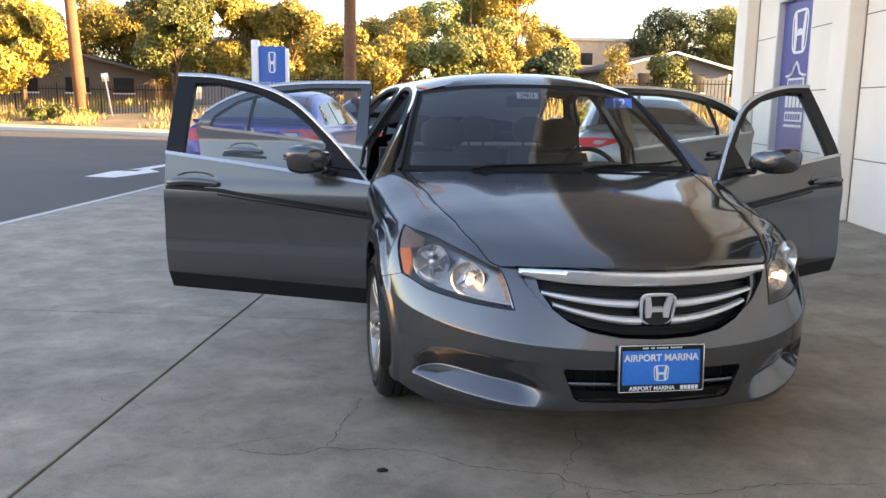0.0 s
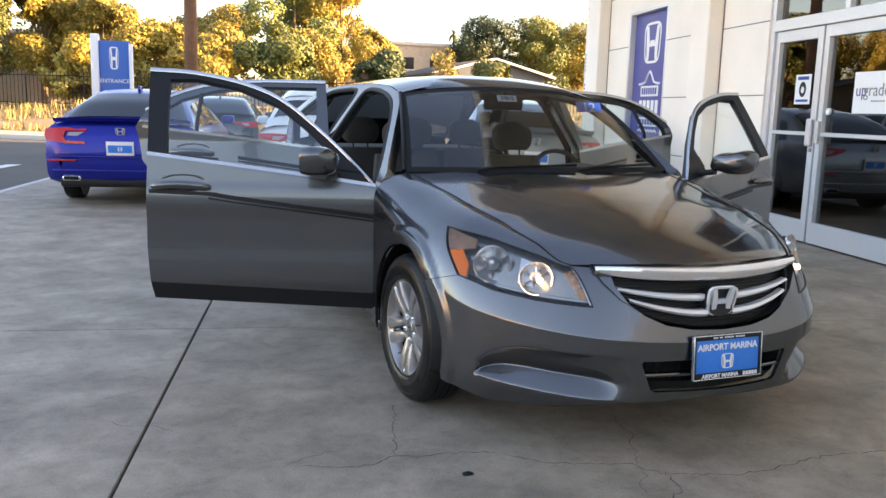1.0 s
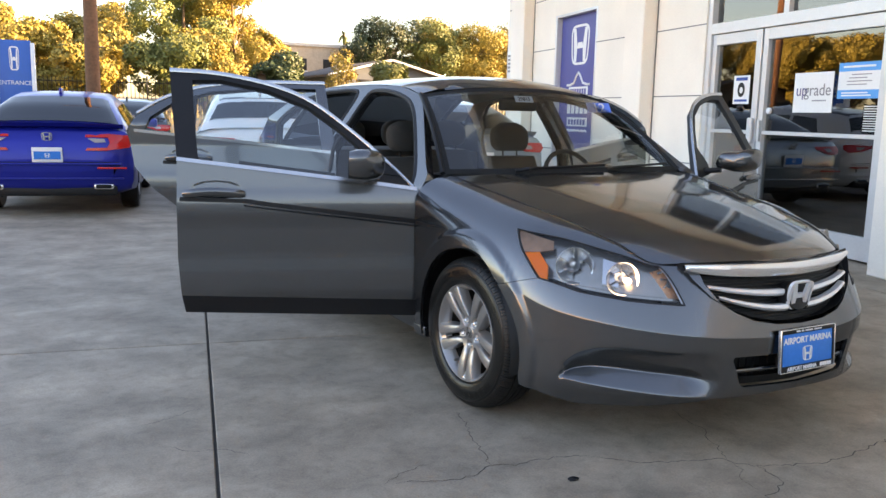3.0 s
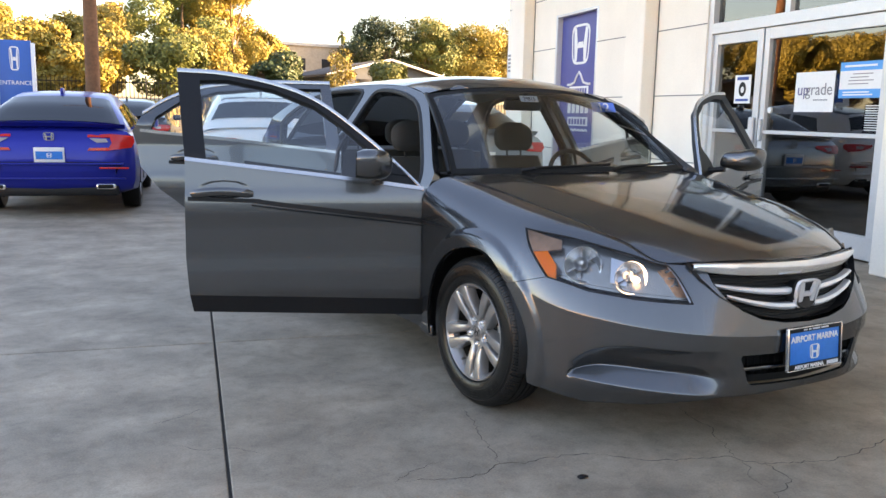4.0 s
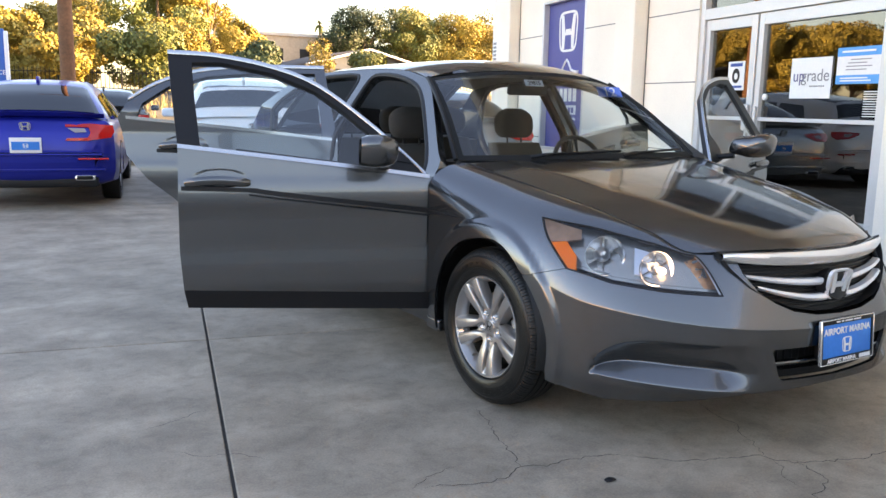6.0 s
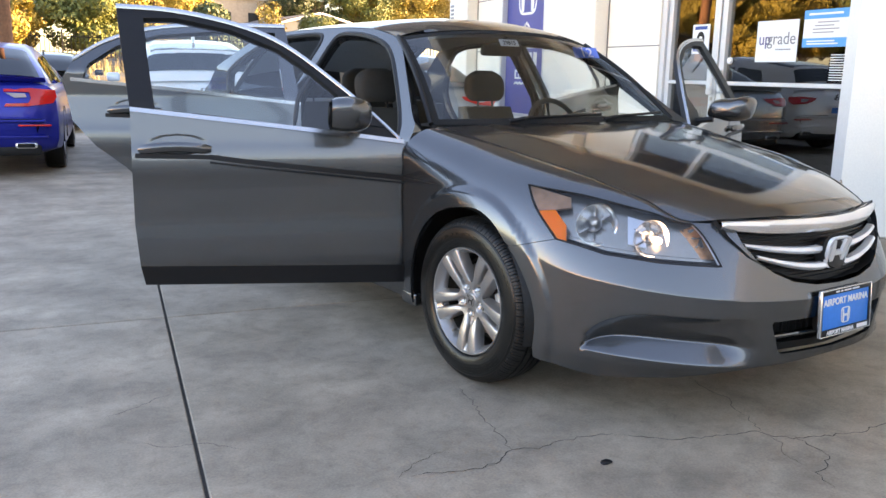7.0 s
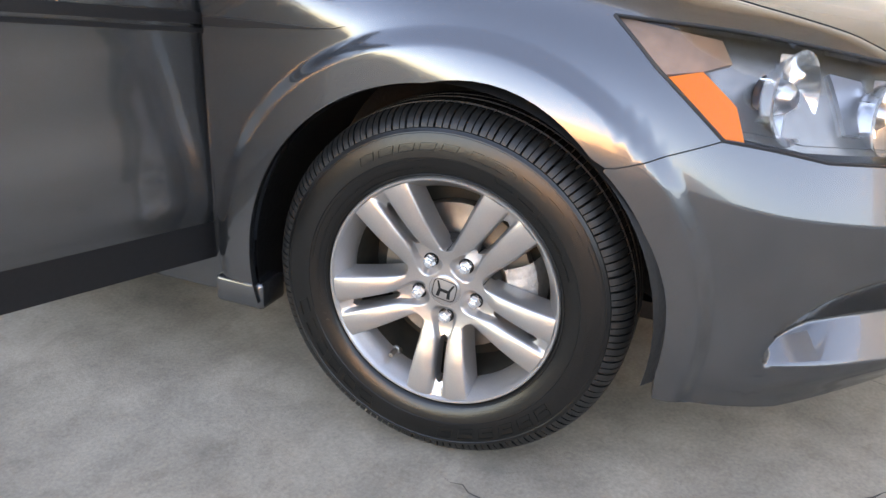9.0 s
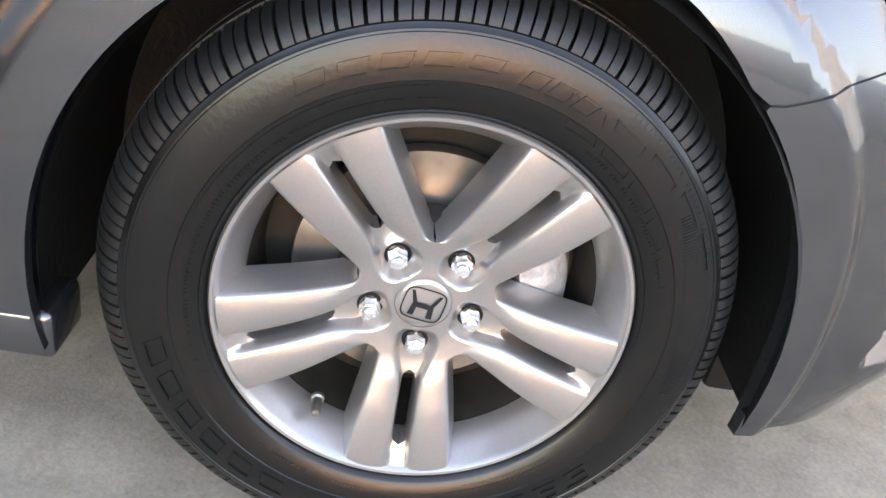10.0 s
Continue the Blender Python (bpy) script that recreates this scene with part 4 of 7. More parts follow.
def make_door(which, flip, angle):
    d = DOORS[which]
    hx, hy = d["hinge"]
    shift = Matrix.Translation((-hx, -hy, 0))
    sgn = -1 if flip else 1

    def add(name, bm, m, par, label="", base=None):
        bm.transform(shift)
        if flip:
            turn_over(bm)
        return part(name, bm, m, par, label, m=base)

    crease = [[(y, 0.43 + 0.04 * (y - d["skin"][0][0])) for y in np.linspace(d["skin"][0][0] + 0.03, d["skin"][1][0] - 0.03, 12)]]
    skin = add("door", door_panel(d["skin"], 0.0, 0.025, lines=crease), PAINT, car, base=pose(hx * sgn, hy, 0, 0, 0, angle * sgn))
    skin["label"] = "open grey " + which + " door with chrome window trim"
    add("sill_flange", door_panel(d["flange"], 0.002, 0.03), BLACK, skin)
    add("window_frame", door_panel(d["frame"], 0.004, 0.035, 0.04, holes=[d["hole"]]), BLACK if which == "front" else PAINT, skin)
    gl = add("window_glass", door_panel(d["hole"], 0.020, 0.0), SIDEGLASS, skin)
    gl.visible_shadow = False
    tp = [side(y, z) + Vector((-0.002, 0, 0)) for y, z in spline(d["top"], 5)]
    rows = [[p + Vector((0.012, 0, 0.004)), p + Vector((-0.002, 0, 0.006)), p + Vector((-0.008, 0, -0.006)), p + Vector((-0.008, 0, -0.013)), p + Vector((0.006, 0, -0.014))] for p in tp]
    add("chrome_trim", grid(rows), BRIGHT, skin)
    add("belt_trim", strip(resample(d["rim"], 0.08, False), 0.0085, 0.008, None), BRIGHT, skin)
    # moulding stripe: two fine black lines with body colour between
    path = resample(d["stripe"], 0.08, False)
    add("stripe", strip(path, 0.010, 0.007, None), BLACK, skin)
    add("stripe", strip([(y, z - 0.021) for y, z in path], 0.004, 0.005, None), BLACK, skin)
    # handle: a recess bowl, a bar and a black strip painted as its shadow
    y0, y1, hz = d["handle"]
    ym = (y0 + y1) / 2
    cup = bmesh.new()
    rows = []
    for i in range(12):
        t = 2 * math.pi * i / 12
        rows.append([side(ym - 0.01 + 0.125 * r * math.cos(t), hz + 0.005 + 0.042 * r * math.sin(t)) + Vector((-0.002 if r > 0.9 else 0.016 * (1 - r) - 0.003, 0, 0)) for r in (1.0, 0.85, 0.5, 0.05)])
    grid(rows, cup, close_v=True)
    add("handle_recess", cup, PAINT, skin)
    pts = [side(y0 + (y1 - y0) * t, hz - 0.014 + 0.014 * math.sin(math.pi * t)) + Vector((-0.034 * math.sin(math.pi * t) ** 0.5 - 0.004, 0, 0)) for t in np.linspace(0.02, 0.98, 13)]
    add("door_handle", tube(pts, [0.010] + [0.015] * 11 + [0.010], 10, flat=1.25), PAINT, skin, "body-coloured pull handle")
    add("handle_slot", strip([(y0 - 0.03 + (y1 - y0 + 0.04) * t, hz - 0.047 + 0.01 * t) for t in np.linspace(0, 1, 6)], 0.009, 0.006, None), BLACK, skin)
    # inner lining with armrest
    cy_, cz_ = np.mean(np.array(d["skin"]), 0)
    lin = [(y + (0.025 if y < cy_ else -0.025), z + (0.02 if z < cz_ else -0.012)) for y, z in d["skin"]]
    inner = sheet(lin, lambda y, z: side(y, z, 0.075 if z < belt(y) - 0.05 else 0.05), 0.06, rim=0.03)
    add("door_lining", inner, TRIM, skin)
    ya, yb = d["skin"][0][0] + 0.2, d["skin"][2][0] - 0.1
    arm = boxbm((-0.825, ya, 0.72), (-0.755, yb, 0.79), 0.025)
    add("armrest", arm, TRIM, skin)
    add("lining_insert", boxbm((-0.835, ya, 0.80), (-0.81, yb, 0.90), 0.008), CLOTH, skin)
    if which == "front":
        add("mirror_sail", door_panel([(0.60, 0.972), (0.795, 0.996), (0.79, 1.055), (0.74, 1.085)], -0.002, 0.01), BLACK, skin)
        # mirror housing
        c = Vector((-1.053, 0.752, 1.030))
        hb_ = bmesh.new()
        rows = []
        for i in range(11):
            a = -math.pi / 2 + math.pi * i / 10 * 0.72
            r = []
            for k in range(24):
                t = 2 * math.pi * k / 24
                cx, cz = math.cos(t), math.sin(t)
                ex = math.copysign(abs(cx) ** 0.6, cx) * 0.125 * math.cos(a) ** 0.55
                ez = math.copysign(abs(cz) ** 0.6, cz) * (0.078 if cz > 0 else 0.066) * math.cos(a) ** 0.55
                if cx > 0:
                    ez *= 0.80
                r.append(c + Vector((ex - 0.015 * ez / 0.07, 0.10 * math.sin(a) + 0.05 + 0.25 * (-ex) * 0.3, ez + 0.10 * ex * -0.3)))
            rows.append(r)
        grid(rows, hb_, close_u=True)
        mir = add("wing_mirror", hb_, PAINT, skin, "grey wing mirror with black base")
        mg = bmesh.new()
        bmesh.ops.create_circle(mg, cap_ends=True, segments=28, radius=1)
        mg.transform(Matrix.Translation(c + Vector((0, 0.088, 0.0))) @ pose(0, 0, 0, 90, 0, 0) @ Matrix.Diagonal((0.104, 0.054, 1, 1)))
        add("mirror_glass", mg, CHROME, skin)
        add("mirror_foot", tube([(-0.85, 0.73, 0.962), (-0.90, 0.735, 0.966), (-0.97, 0.745, 0.975)], [0.035, 0.03, 0.03], 12, flat=0.55), BLACK, skin)
    else:
        pts = [side(2.46, z, 0.012) for z in np.linspace(1.115, 1.340, 6)]
        add("window_divider", tube(pts, 0.013, 8), BLACK, skin)
    return skin


make_door("front", False, 72.5)
make_door("front", True, 66.5)
make_door("rear", False, 69.5)
make_door("rear", True, 70)

# ---- wheels ----
EMBLEM_TURN = 11
# brake shield colour, reused on the barrel as painted shade
SHIELD_AND_SHADE = mat("dark_shield", (0.03, 0.026, 0.02), 0.7, 0.4, grain=0.4, scale=30)
CALIPER = mat("cast_caliper", (0.42, 0.42, 0.42), 0.5, 0.7, grain=0.25, scale=60, bump=0.3)
# spokes: half widths against the radius, of the window, of the channel between a pair and of the slot in it
win_half = table([0.0735, 0.076, 0.080, 0.086, 0.095, 0.110, 0.125, 0.145, 0.165, 0.185, 0.2065], [0.0, 0.0062, 0.0100, 0.0136, 0.0182, 0.0252, 0.0318, 0.0405, 0.0495, 0.0585, 0.0680])
chan_half = table([0.0335, 0.036, 0.040, 0.046, 0.053, 0.060, 0.068, 0.077, 0.087, 0.098, 0.115, 0.160, 0.190, 0.2065], [0.0, 0.0095, 0.0150, 0.0195, 0.0222, 0.0228, 0.0212, 0.0180, 0.0146, 0.0118, 0.0108, 0.0108, 0.0116, 0.0128])
chan_deep = table([0.0335, 0.040, 0.048, 0.066, 0.090, 0.165, 0.186, 0.200, 0.2065], [0.0, 0.009, 0.0145, 0.0165, 0.0185, 0.0185, 0.0130, 0.0050, 0.0020])
slot_half = table([0.094, 0.097, 0.103, 0.170, 0.180, 0.184], [0.0, 0.0055, 0.0074, 0.0082, 0.0070, 0.0])
spoke_x = table([0.028, 0.045, 0.070, 0.100, 0.140, 0.180, 0.200, 0.2065], [0.012, 0.0125, 0.009, 0.001, -0.008, -0.0125, -0.0135, -0.0135])


def spoke_row(r):
    """Half a pair of spokes at one radius, from the middle of its slot to the foot of its window wall: (angle, x)."""
    x0, h, c, d = spoke_x(r), win_half(r), chan_half(r), chan_deep(r)
    sl = min(slot_half(r), max(0.0, c - 0.003))
    last = radians(36) - (math.asin(min(0.99, h / r)) if h > 0 else 0.0)
    ang = lambda o: math.asin(min(0.99, max(0.0, o) / r))
    well = smooth((0.080 - r) / 0.012)
    foot = max(sl, c - 0.0035 - 0.004 * well)
    out = [(ang(sl), x0 + d + (0.028 if sl > 0 else 0.0)), (ang(sl), x0 + d), (ang(sl + (foot - sl) * 0.5), x0 + d), (ang(foot), x0 + d * 0.97), (ang(c - 0.0016 - 0.002 * well if c > 0.004 else c * 0.6), x0 + d * 0.50), (ang(c), x0 + min(d, 0.0016))]
    a = ang(c + 0.0020)
    b = last - 0.0045 / r * smooth(h / 0.006)
    for t in np.linspace(0, 1, 9):
        out.append((a + (b - a) * t, x0 - 0.0022 * (1 - (2 * t - 1) ** 2) * smooth((r - 0.07) / 0.03)))
    k = smooth(h / 0.010)
    for o, dx in ((0.0022, 0.0006), (0.0006, 0.0024), (-0.0008, 0.006), (-0.0050, 0.024), (-0.0085, 0.046)):
        out.append((min(radians(36), last - o / r * k), x0 + dx * k))
    return out


def wheel(m, flip):
    def add(name, bm, mt, par, label="", sharp=35):
        if flip:
            turn_over(bm)
        return part(name, bm, mt, par, label, sharp)
    # x is the axle: outer face towards -x, 0 = hub face
    prof = [(0.214, 0.16), (0.26, 0.185), (0.300, 0.190), (0.3085, 0.172), (0.318, 0.15), (0.3205, 0.08), (0.318, 0.022), (0.3105, 0.002), (0.3030, -0.0105), (0.2995, -0.0165), (0.2975, -0.0200), (0.2935, -0.0222), (0.2925, -0.0232), (0.2905, -0.0238), (0.2895, -0.0230),
            (0.2780, -0.0262), (0.2620, -0.0284), (0.2500, -0.0284), (0.2492, -0.0272), (0.2380, -0.0258), (0.2270, -0.0220), (0.2220, -0.0190), (0.2212, -0.0202), (0.2190, -0.0186), (0.2150, -0.0120), (0.2100, 0.004)]
    tyre = add("tyre", lathe(prof, 144), TYRE, None, "black worn road tyre", 25)
    tyre.parent = car
    tyre.matrix_basis = m
    # tread: shoulder lugs parted by sipes, and rows of blocks on the crown
    tb = bmesh.new()

    def lug(a0, a1, line, deep, lean=0.0):
        """One block along a line of (x, r), between two angles."""
        rows = []
        n = len(line) - 1
        for a, low in ((a0, True), (a0 + 0.0006, False), (a1 - 0.0006, False), (a1, True)):
            row = []
            for i, (x, r) in enumerate(line):
                end = i in (0, n)
                t = a + lean * (i / n) ** 1.5
                rr = r - (deep if low or end else 0.0)
                row.append((x, rr * math.cos(t), rr * math.sin(t)))
            rows.append(row)
        grid(rows, tb)
    near = [(-0.0185, 0.2985), (-0.0178, 0.3010), (-0.0140, 0.3085), (-0.0070, 0.3165), (0.0030, 0.3232), (0.0150, 0.3282), (0.0310, 0.3308), (0.0318, 0.3300)]
    far = [(0.166 - x, r) for x, r in near][::-1]
    rng = random.Random(3)
    n = 150
    a0 = 0.0
    for i in range(n):
        da = 2 * math.pi / n
        wide = (0.0050, 0.0105)[i % 2] + rng.uniform(-0.001, 0.002)
        lug(a0, a0 + da - wide, near, 0.006, 0.020)
        lug(a0, a0 + da - wide, far, 0.006, -0.020)
        lug(a0 + da * 0.4, a0 + da * 1.32, [(0.0375, 0.322), (0.038, 0.3318), (0.066, 0.3326), (0.0665, 0.322)], 0.006, 0.014)
        lug(a0, a0 + da * 0.95, [(0.0725, 0.322), (0.073, 0.3328), (0.093, 0.3328), (0.0935, 0.322)], 0.006)
        lug(a0 + da * 0.4, a0 + da * 1.32, [(0.0995, 0.322), (0.100, 0.3326), (0.128, 0.3318), (0.1285, 0.322)], 0.006, -0.014)
        a0 += da
    bmesh.ops.recalc_face_normals(tb, faces=tb.faces)
    add("tread", tb, TREADM, tyre, sharp=30)["kind"] = "stuff"
    # raised marks on the sidewall: fine outlines, a fan of ribs and print as plain bars
    side_x = table([0.222, 0.2270, 0.2380, 0.2492, 0.2620, 0.2780, 0.2895, 0.2940, 0.2985], [-0.0195, -0.0220, -0.0258, -0.0272, -0.0284, -0.0262, -0.0230, -0.0222, -0.0190])
    pr = bmesh.new()

    def mark(r0, r1, t0, t1, up=0.0015, skew=0.0, n=1):
        """A raised patch between two radii and two angles."""
        for i in range(n):
            ta, tb_ = t0 + (t1 - t0) * i / n, t0 + (t1 - t0) * (i + 1) / n
            vs = [pr.verts.new((side_x(rr) - dx, -rr * math.cos(t), rr * math.sin(t))) for dx in (-0.0005, up) for rr, t in ((r0, ta), (r1, ta + skew), (r1, tb_ + skew), (r0, tb_))]
            for q in ((4, 5, 6, 7), (0, 1, 5, 4), (1, 2, 6, 5), (2, 3, 7, 6), (3, 0, 4, 7)):
                pr.faces.new([vs[k] for k in q])

    def outline(r0, r1, t0, t1, skew=0.0, line=0.0011):
        n = max(1, int(abs(t1 - t0) / 0.05))
        mark(r0, r0 + line, t0, t1, n=n)
        mark(r1 - line, r1, t0 + skew, t1 + skew, n=n)
        mark(r0, r1, t0, t0 + line / r0, skew=skew)
        mark(r0, r1, t1 - line / r0, t1, skew=skew)

    mark(0.2442, 0.2452, radians(98), radians(172), n=40)
    for k in range(5):
        a = radians(124 - 8.2 * k)
        outline(0.2600 + 0.0006 * k, 0.2745, a - radians(6), a, -0.02)
    for k in range(3):
        outline(0.2585, 0.2735, radians(81 - 5.5 * k) - radians(4.2), radians(81 - 5.5 * k), -0.03)
    for k in range(5):
        outline(0.2400 - 0.0012 * k, 0.2700 + 0.0035 * k, radians(68 - 10.5 * k) - radians(8.2), radians(68 - 10.5 * k), 0.05)
    for k in range(64):
        a = radians(34 - 0.72 * k)
        w = 0.013 * math.sin(math.pi * (k + 6) / 76)
        mark(0.2700 - w, 0.2745 + w * 0.8, a, a + 0.0045, 0.0005)
    for k in range(26):
        if k not in (6, 12, 19):
            mark(0.2836, 0.2872, radians(58 - 1.35 * k), radians(57.2 - 1.35 * k), 0.0005)
    for k in range(6):
        outline(0.2590, 0.2830, radians(-38 - 8.6 * k) - radians(6.2), radians(-38 - 8.6 * k), -0.03, 0.0014)
        mark(0.2690, 0.2712, radians(-38 - 8.6 * k) - radians(5.0), radians(-38 - 8.6 * k) - radians(1.2), n=2)
    for k in range(6):
        outline(0.2590, 0.2790, radians(-118 - 9 * k) - radians(6.2), radians(-118 - 9 * k), 0.03, 0.0014)
    for t0, t1, r0 in ((-8, -36, 0.252), (-44, -86, 0.2335), (-44, -70, 0.2280), (-98, -132, 0.2320), (150, 205, 0.2315), (60, 20, 0.2315), (96, 150, 0.2300)):
        k, step = 0, 1.15 if t1 < t0 else -1.15
        while abs(k * 1.15) < abs(t1 - t0):
            if rng.random() > 0.18:
                mark(r0, r0 + 0.0034, radians(t0 - step * k), radians(t0 - step * k - 0.72), 0.0005)
            k += 1
    bmesh.ops.recalc_face_normals(pr, faces=pr.faces)
    add("sidewall_print", pr, TYRE, tyre)["kind"] = "stuff"
    # rim: barrel, sloping flange and lip
    rim = add("rim", lathe([(0.1850, 0.036), (0.1868, 0.028), (0.1915, 0.015), (0.1985, 0.002), (0.2040, -0.0085), (0.2068, -0.0142), (0.2090, -0.0168), (0.2122, -0.0172), (0.2145, -0.0140), (0.2150, -0.004)], 120), ALLOY, tyre, "silver alloy wheel with five double spokes", 40)
    # inner barrel coloured dark: the shade deep behind the spokes is painted in
    add("rim_barrel", lathe([(0.100, 0.158), (0.160, 0.150), (0.176, 0.130), (0.1845, 0.0365)], 72), SHIELD_AND_SHADE, rim)
    sp = bmesh.new()
    radii = [0.0285] + list(np.linspace(0.031, 0.072, 26)) + [0.0735, 0.0745, 0.0755, 0.077, 0.079, 0.0815, 0.084] + list(np.linspace(0.087, 0.2065, 56))
    table_rows = [spoke_row(r) for r in radii]
    for i in range(5):
        for sg in (-1, 1):
            base = radians(54 + 72 * i)
            rows = [[(x, r * math.cos(base + sg * a), r * math.sin(base + sg * a)) for a, x in row] for r, row in zip(radii, table_rows)]
            grid(rows if sg > 0 else [q[::-1] for q in rows], sp)
    bmesh.ops.remove_doubles(sp, verts=sp.verts, dist=0.00004)
    bmesh.ops.recalc_face_normals(sp, faces=sp.faces)
    if sum(f.normal.x * f.calc_area() for f in sp.faces) > 0:
        bmesh.ops.reverse_faces(sp, faces=sp.faces)
    add("spokes", sp, ALLOY, rim, sharp=60)
    # near-black disc paints the shade behind the hub
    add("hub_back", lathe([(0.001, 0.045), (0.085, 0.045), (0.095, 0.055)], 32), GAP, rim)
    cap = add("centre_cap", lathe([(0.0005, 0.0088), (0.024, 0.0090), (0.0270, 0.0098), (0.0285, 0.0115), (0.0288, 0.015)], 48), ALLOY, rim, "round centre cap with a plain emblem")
    ring = lathe([(0.0284, 0.0130), (0.0294, 0.0128), (0.0300, 0.0115)], 48)
    add("cap_groove", ring, GAP, rim)
    em = bmesh.new()
    def rrect(a, b):
        return [(math.copysign(abs(math.cos(t)) ** 0.45, math.cos(t)) * a, math.copysign(abs(math.sin(t)) ** 0.45, math.sin(t)) * b) for t in [2 * math.pi * i / 36 for i in range(36)]]
    fx = lambda y, z: Vector((0.0080, y, z))
    sheet(rrect(0.0225, 0.0195), fx, 0.004, holes=[rrect(0.0210, 0.0180)], flip=True, bm=em)
    for sg in (-1, 1):
        pts = [(sg * 0.0170, 0.0145), (sg * 0.0135, 0.0145), (sg * 0.0060, -0.001), (sg * 0.0070, -0.0150), (sg * 0.0135, -0.0150), (sg * 0.0115, 0.0)]
        sheet(pts, fx, 0.004, flip=True, bm=em)
    sheet([(-0.0075, -0.0045), (0.0075, -0.0045), (0.0065, 0.0015), (-0.0065, 0.0015)], lambda y, z: Vector((0.0079, y, z)), 0.004, flip=True, bm=em)
    em.transform(pose(0, 0, 0, EMBLEM_TURN))
    bmesh.ops.recalc_face_normals(em, faces=em.faces)
    add("cap_emblem", em, GAP, rim)
    for i in range(5):
        a = radians(54 + 72 * i)
        nb = lathe([(0.0004, -0.0098), (0.0042, -0.0095), (0.0064, -0.0082), (0.0076, -0.0060), (0.0082, -0.0028)], 18)
        lathe([(0.0080, -0.0040), (0.0100, -0.0030), (0.0112, -0.0008), (0.0114, 0.012)], 6, nb)
        nb.transform(Matrix.Translation((0.013, 0.0565 * math.cos(a), 0.0565 * math.sin(a))) @ pose(0, 0, 0, 20 + 25 * i))
        add("lug_nut", nb, CHROME, rim, sharp=25)
        # near-black ring paints the shade in the well round each nut
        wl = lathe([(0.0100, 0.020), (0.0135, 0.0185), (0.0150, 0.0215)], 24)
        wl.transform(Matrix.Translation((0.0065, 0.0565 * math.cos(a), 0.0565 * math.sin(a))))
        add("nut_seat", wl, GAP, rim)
    va = radians(-90 - 33)
    vb = tube([(0.022, 0, -0.012), (0.012, 0, -0.003), (0.004, 0, -0.001)], [0.007, 0.0065, 0.0050], 12)
    lathe([(0.0005, -0.020), (0.0045, -0.0195), (0.0055, -0.016), (0.0055, 0.003), (0.0075, 0.005), (0.0078, 0.009)], 12, vb)
    vb.transform(Matrix.Translation((0.016, -0.176 * math.cos(va), 0.176 * math.sin(va))))
    add("valve", vb, STEEL, rim)
    add("brake_disc", lathe([(0.06, 0.060), (0.075, 0.075), (0.085, 0.078), (0.142, 0.078), (0.143, 0.080), (0.143, 0.098), (0.06, 0.10)], 64), STEEL, tyre, "bare brake disc")
    add("brake_hat", lathe([(0.06, 0.05), (0.072, 0.055), (0.076, 0.076)], 40), RUST, tyre)
    add("brake_shield", lathe([(0.05, 0.112), (0.175, 0.112), (0.178, 0.104)], 48), SHIELD_AND_SHADE, tyre)
    ca = bmesh.new()
    rows = []
    for t in np.linspace(-0.75, 0.40, 10):
        rows.append([(x, -r * math.cos(t), r * math.sin(t)) for x, r in ((0.11, 0.10), (0.060, 0.098), (0.048, 0.105), (0.045, 0.125), (0.048, 0.145), (0.058, 0.158), (0.09, 0.166), (0.12, 0.166))])
    grid(rows, ca)
    bmesh.ops.recalc_face_normals(ca, faces=ca.faces)
    add("brake_caliper", ca, CALIPER, tyre, "grey cast brake caliper")
    hole = lathe([(0.0005, 0.046), (0.017, 0.0455), (0.0185, 0.043), (0.0225, 0.043), (0.024, 0.048)], 20)
    hole.transform(Matrix.Translation((0, -0.125 * math.cos(-0.16), 0.125 * math.sin(-0.16))))
    add("caliper_piston", hole, RUST, tyre)
    return tyre


HUB_X = 0.908
for sg in (-1, 1):
    built = wheel(pose(sg * HUB_X, 0, 0.328, 0, 0, 3), sg > 0)
    made = {}
    for o in (built, *built.children_recursive):
        made[o] = o.copy()
        scene.collection.objects.link(made[o])
        made[o].parent = made.get(o.parent, o.parent)
    made[built].matrix_basis = pose(sg * HUB_X, 2.80, 0.328)

# ---- interior ----
def seat(name, m, rest=True, width=0.50, label=""):
    def pad(w, d, h, curve, n=12):
        rows = []
        for v in np.linspace(0, 1, n):
            r = []
            for k in range(20):
                t = 2 * math.pi * k / 20
                cx, cz = math.cos(t), math.sin(t)
                r.append((math.copysign(abs(cx) ** 0.55, cx) * w(v) / 2, curve(v)[0] + math.copysign(abs(cz) ** 0.6, cz) * d(v) / 2, curve(v)[1]))
            rows.append(r)
        bm = grid(rows, close_u=True)
        bmesh.ops.contextual_create(bm, geom=[e for e in bm.edges if len(e.link_faces) == 1 and e.verts[0].co.z > 0.2 * h])
        bmesh.ops.recalc_face_normals(bm, faces=bm.faces)
        return bm
    base = part(name, boxbm((-width / 2, -0.28, 0.0), (width / 2, 0.25, 0.17), 0.06, segs=3), CLOTH, car, label, m=m)
    back = pad(lambda v: width * (0.98 - 0.22 * v ** 2.2), lambda v: 0.17 - 0.07 * v, 0.62, lambda v: (0.24 + 0.20 * v, 0.10 + 0.60 * v))
    part("backrest", back, CLOTH, base)
    if rest:
        head = pad(lambda v: 0.275 * (1 - 0.42 * abs(2 * v - 0.9) ** 3.5), lambda v: 0.115 * (1 - 0.5 * abs(2 * v - 0.9) ** 3), 0.2, lambda v: (0.44 + 0.02 * v, 0.735 + 0.185 * v))
        part("headrest", head, CLOTH, base)
        for x in (-0.055, 0.055):
            part("headrest_post", tube([(x, 0.43, 0.66), (x, 0.445, 0.78)], 0.006, 8), BLACK, base)
    return base


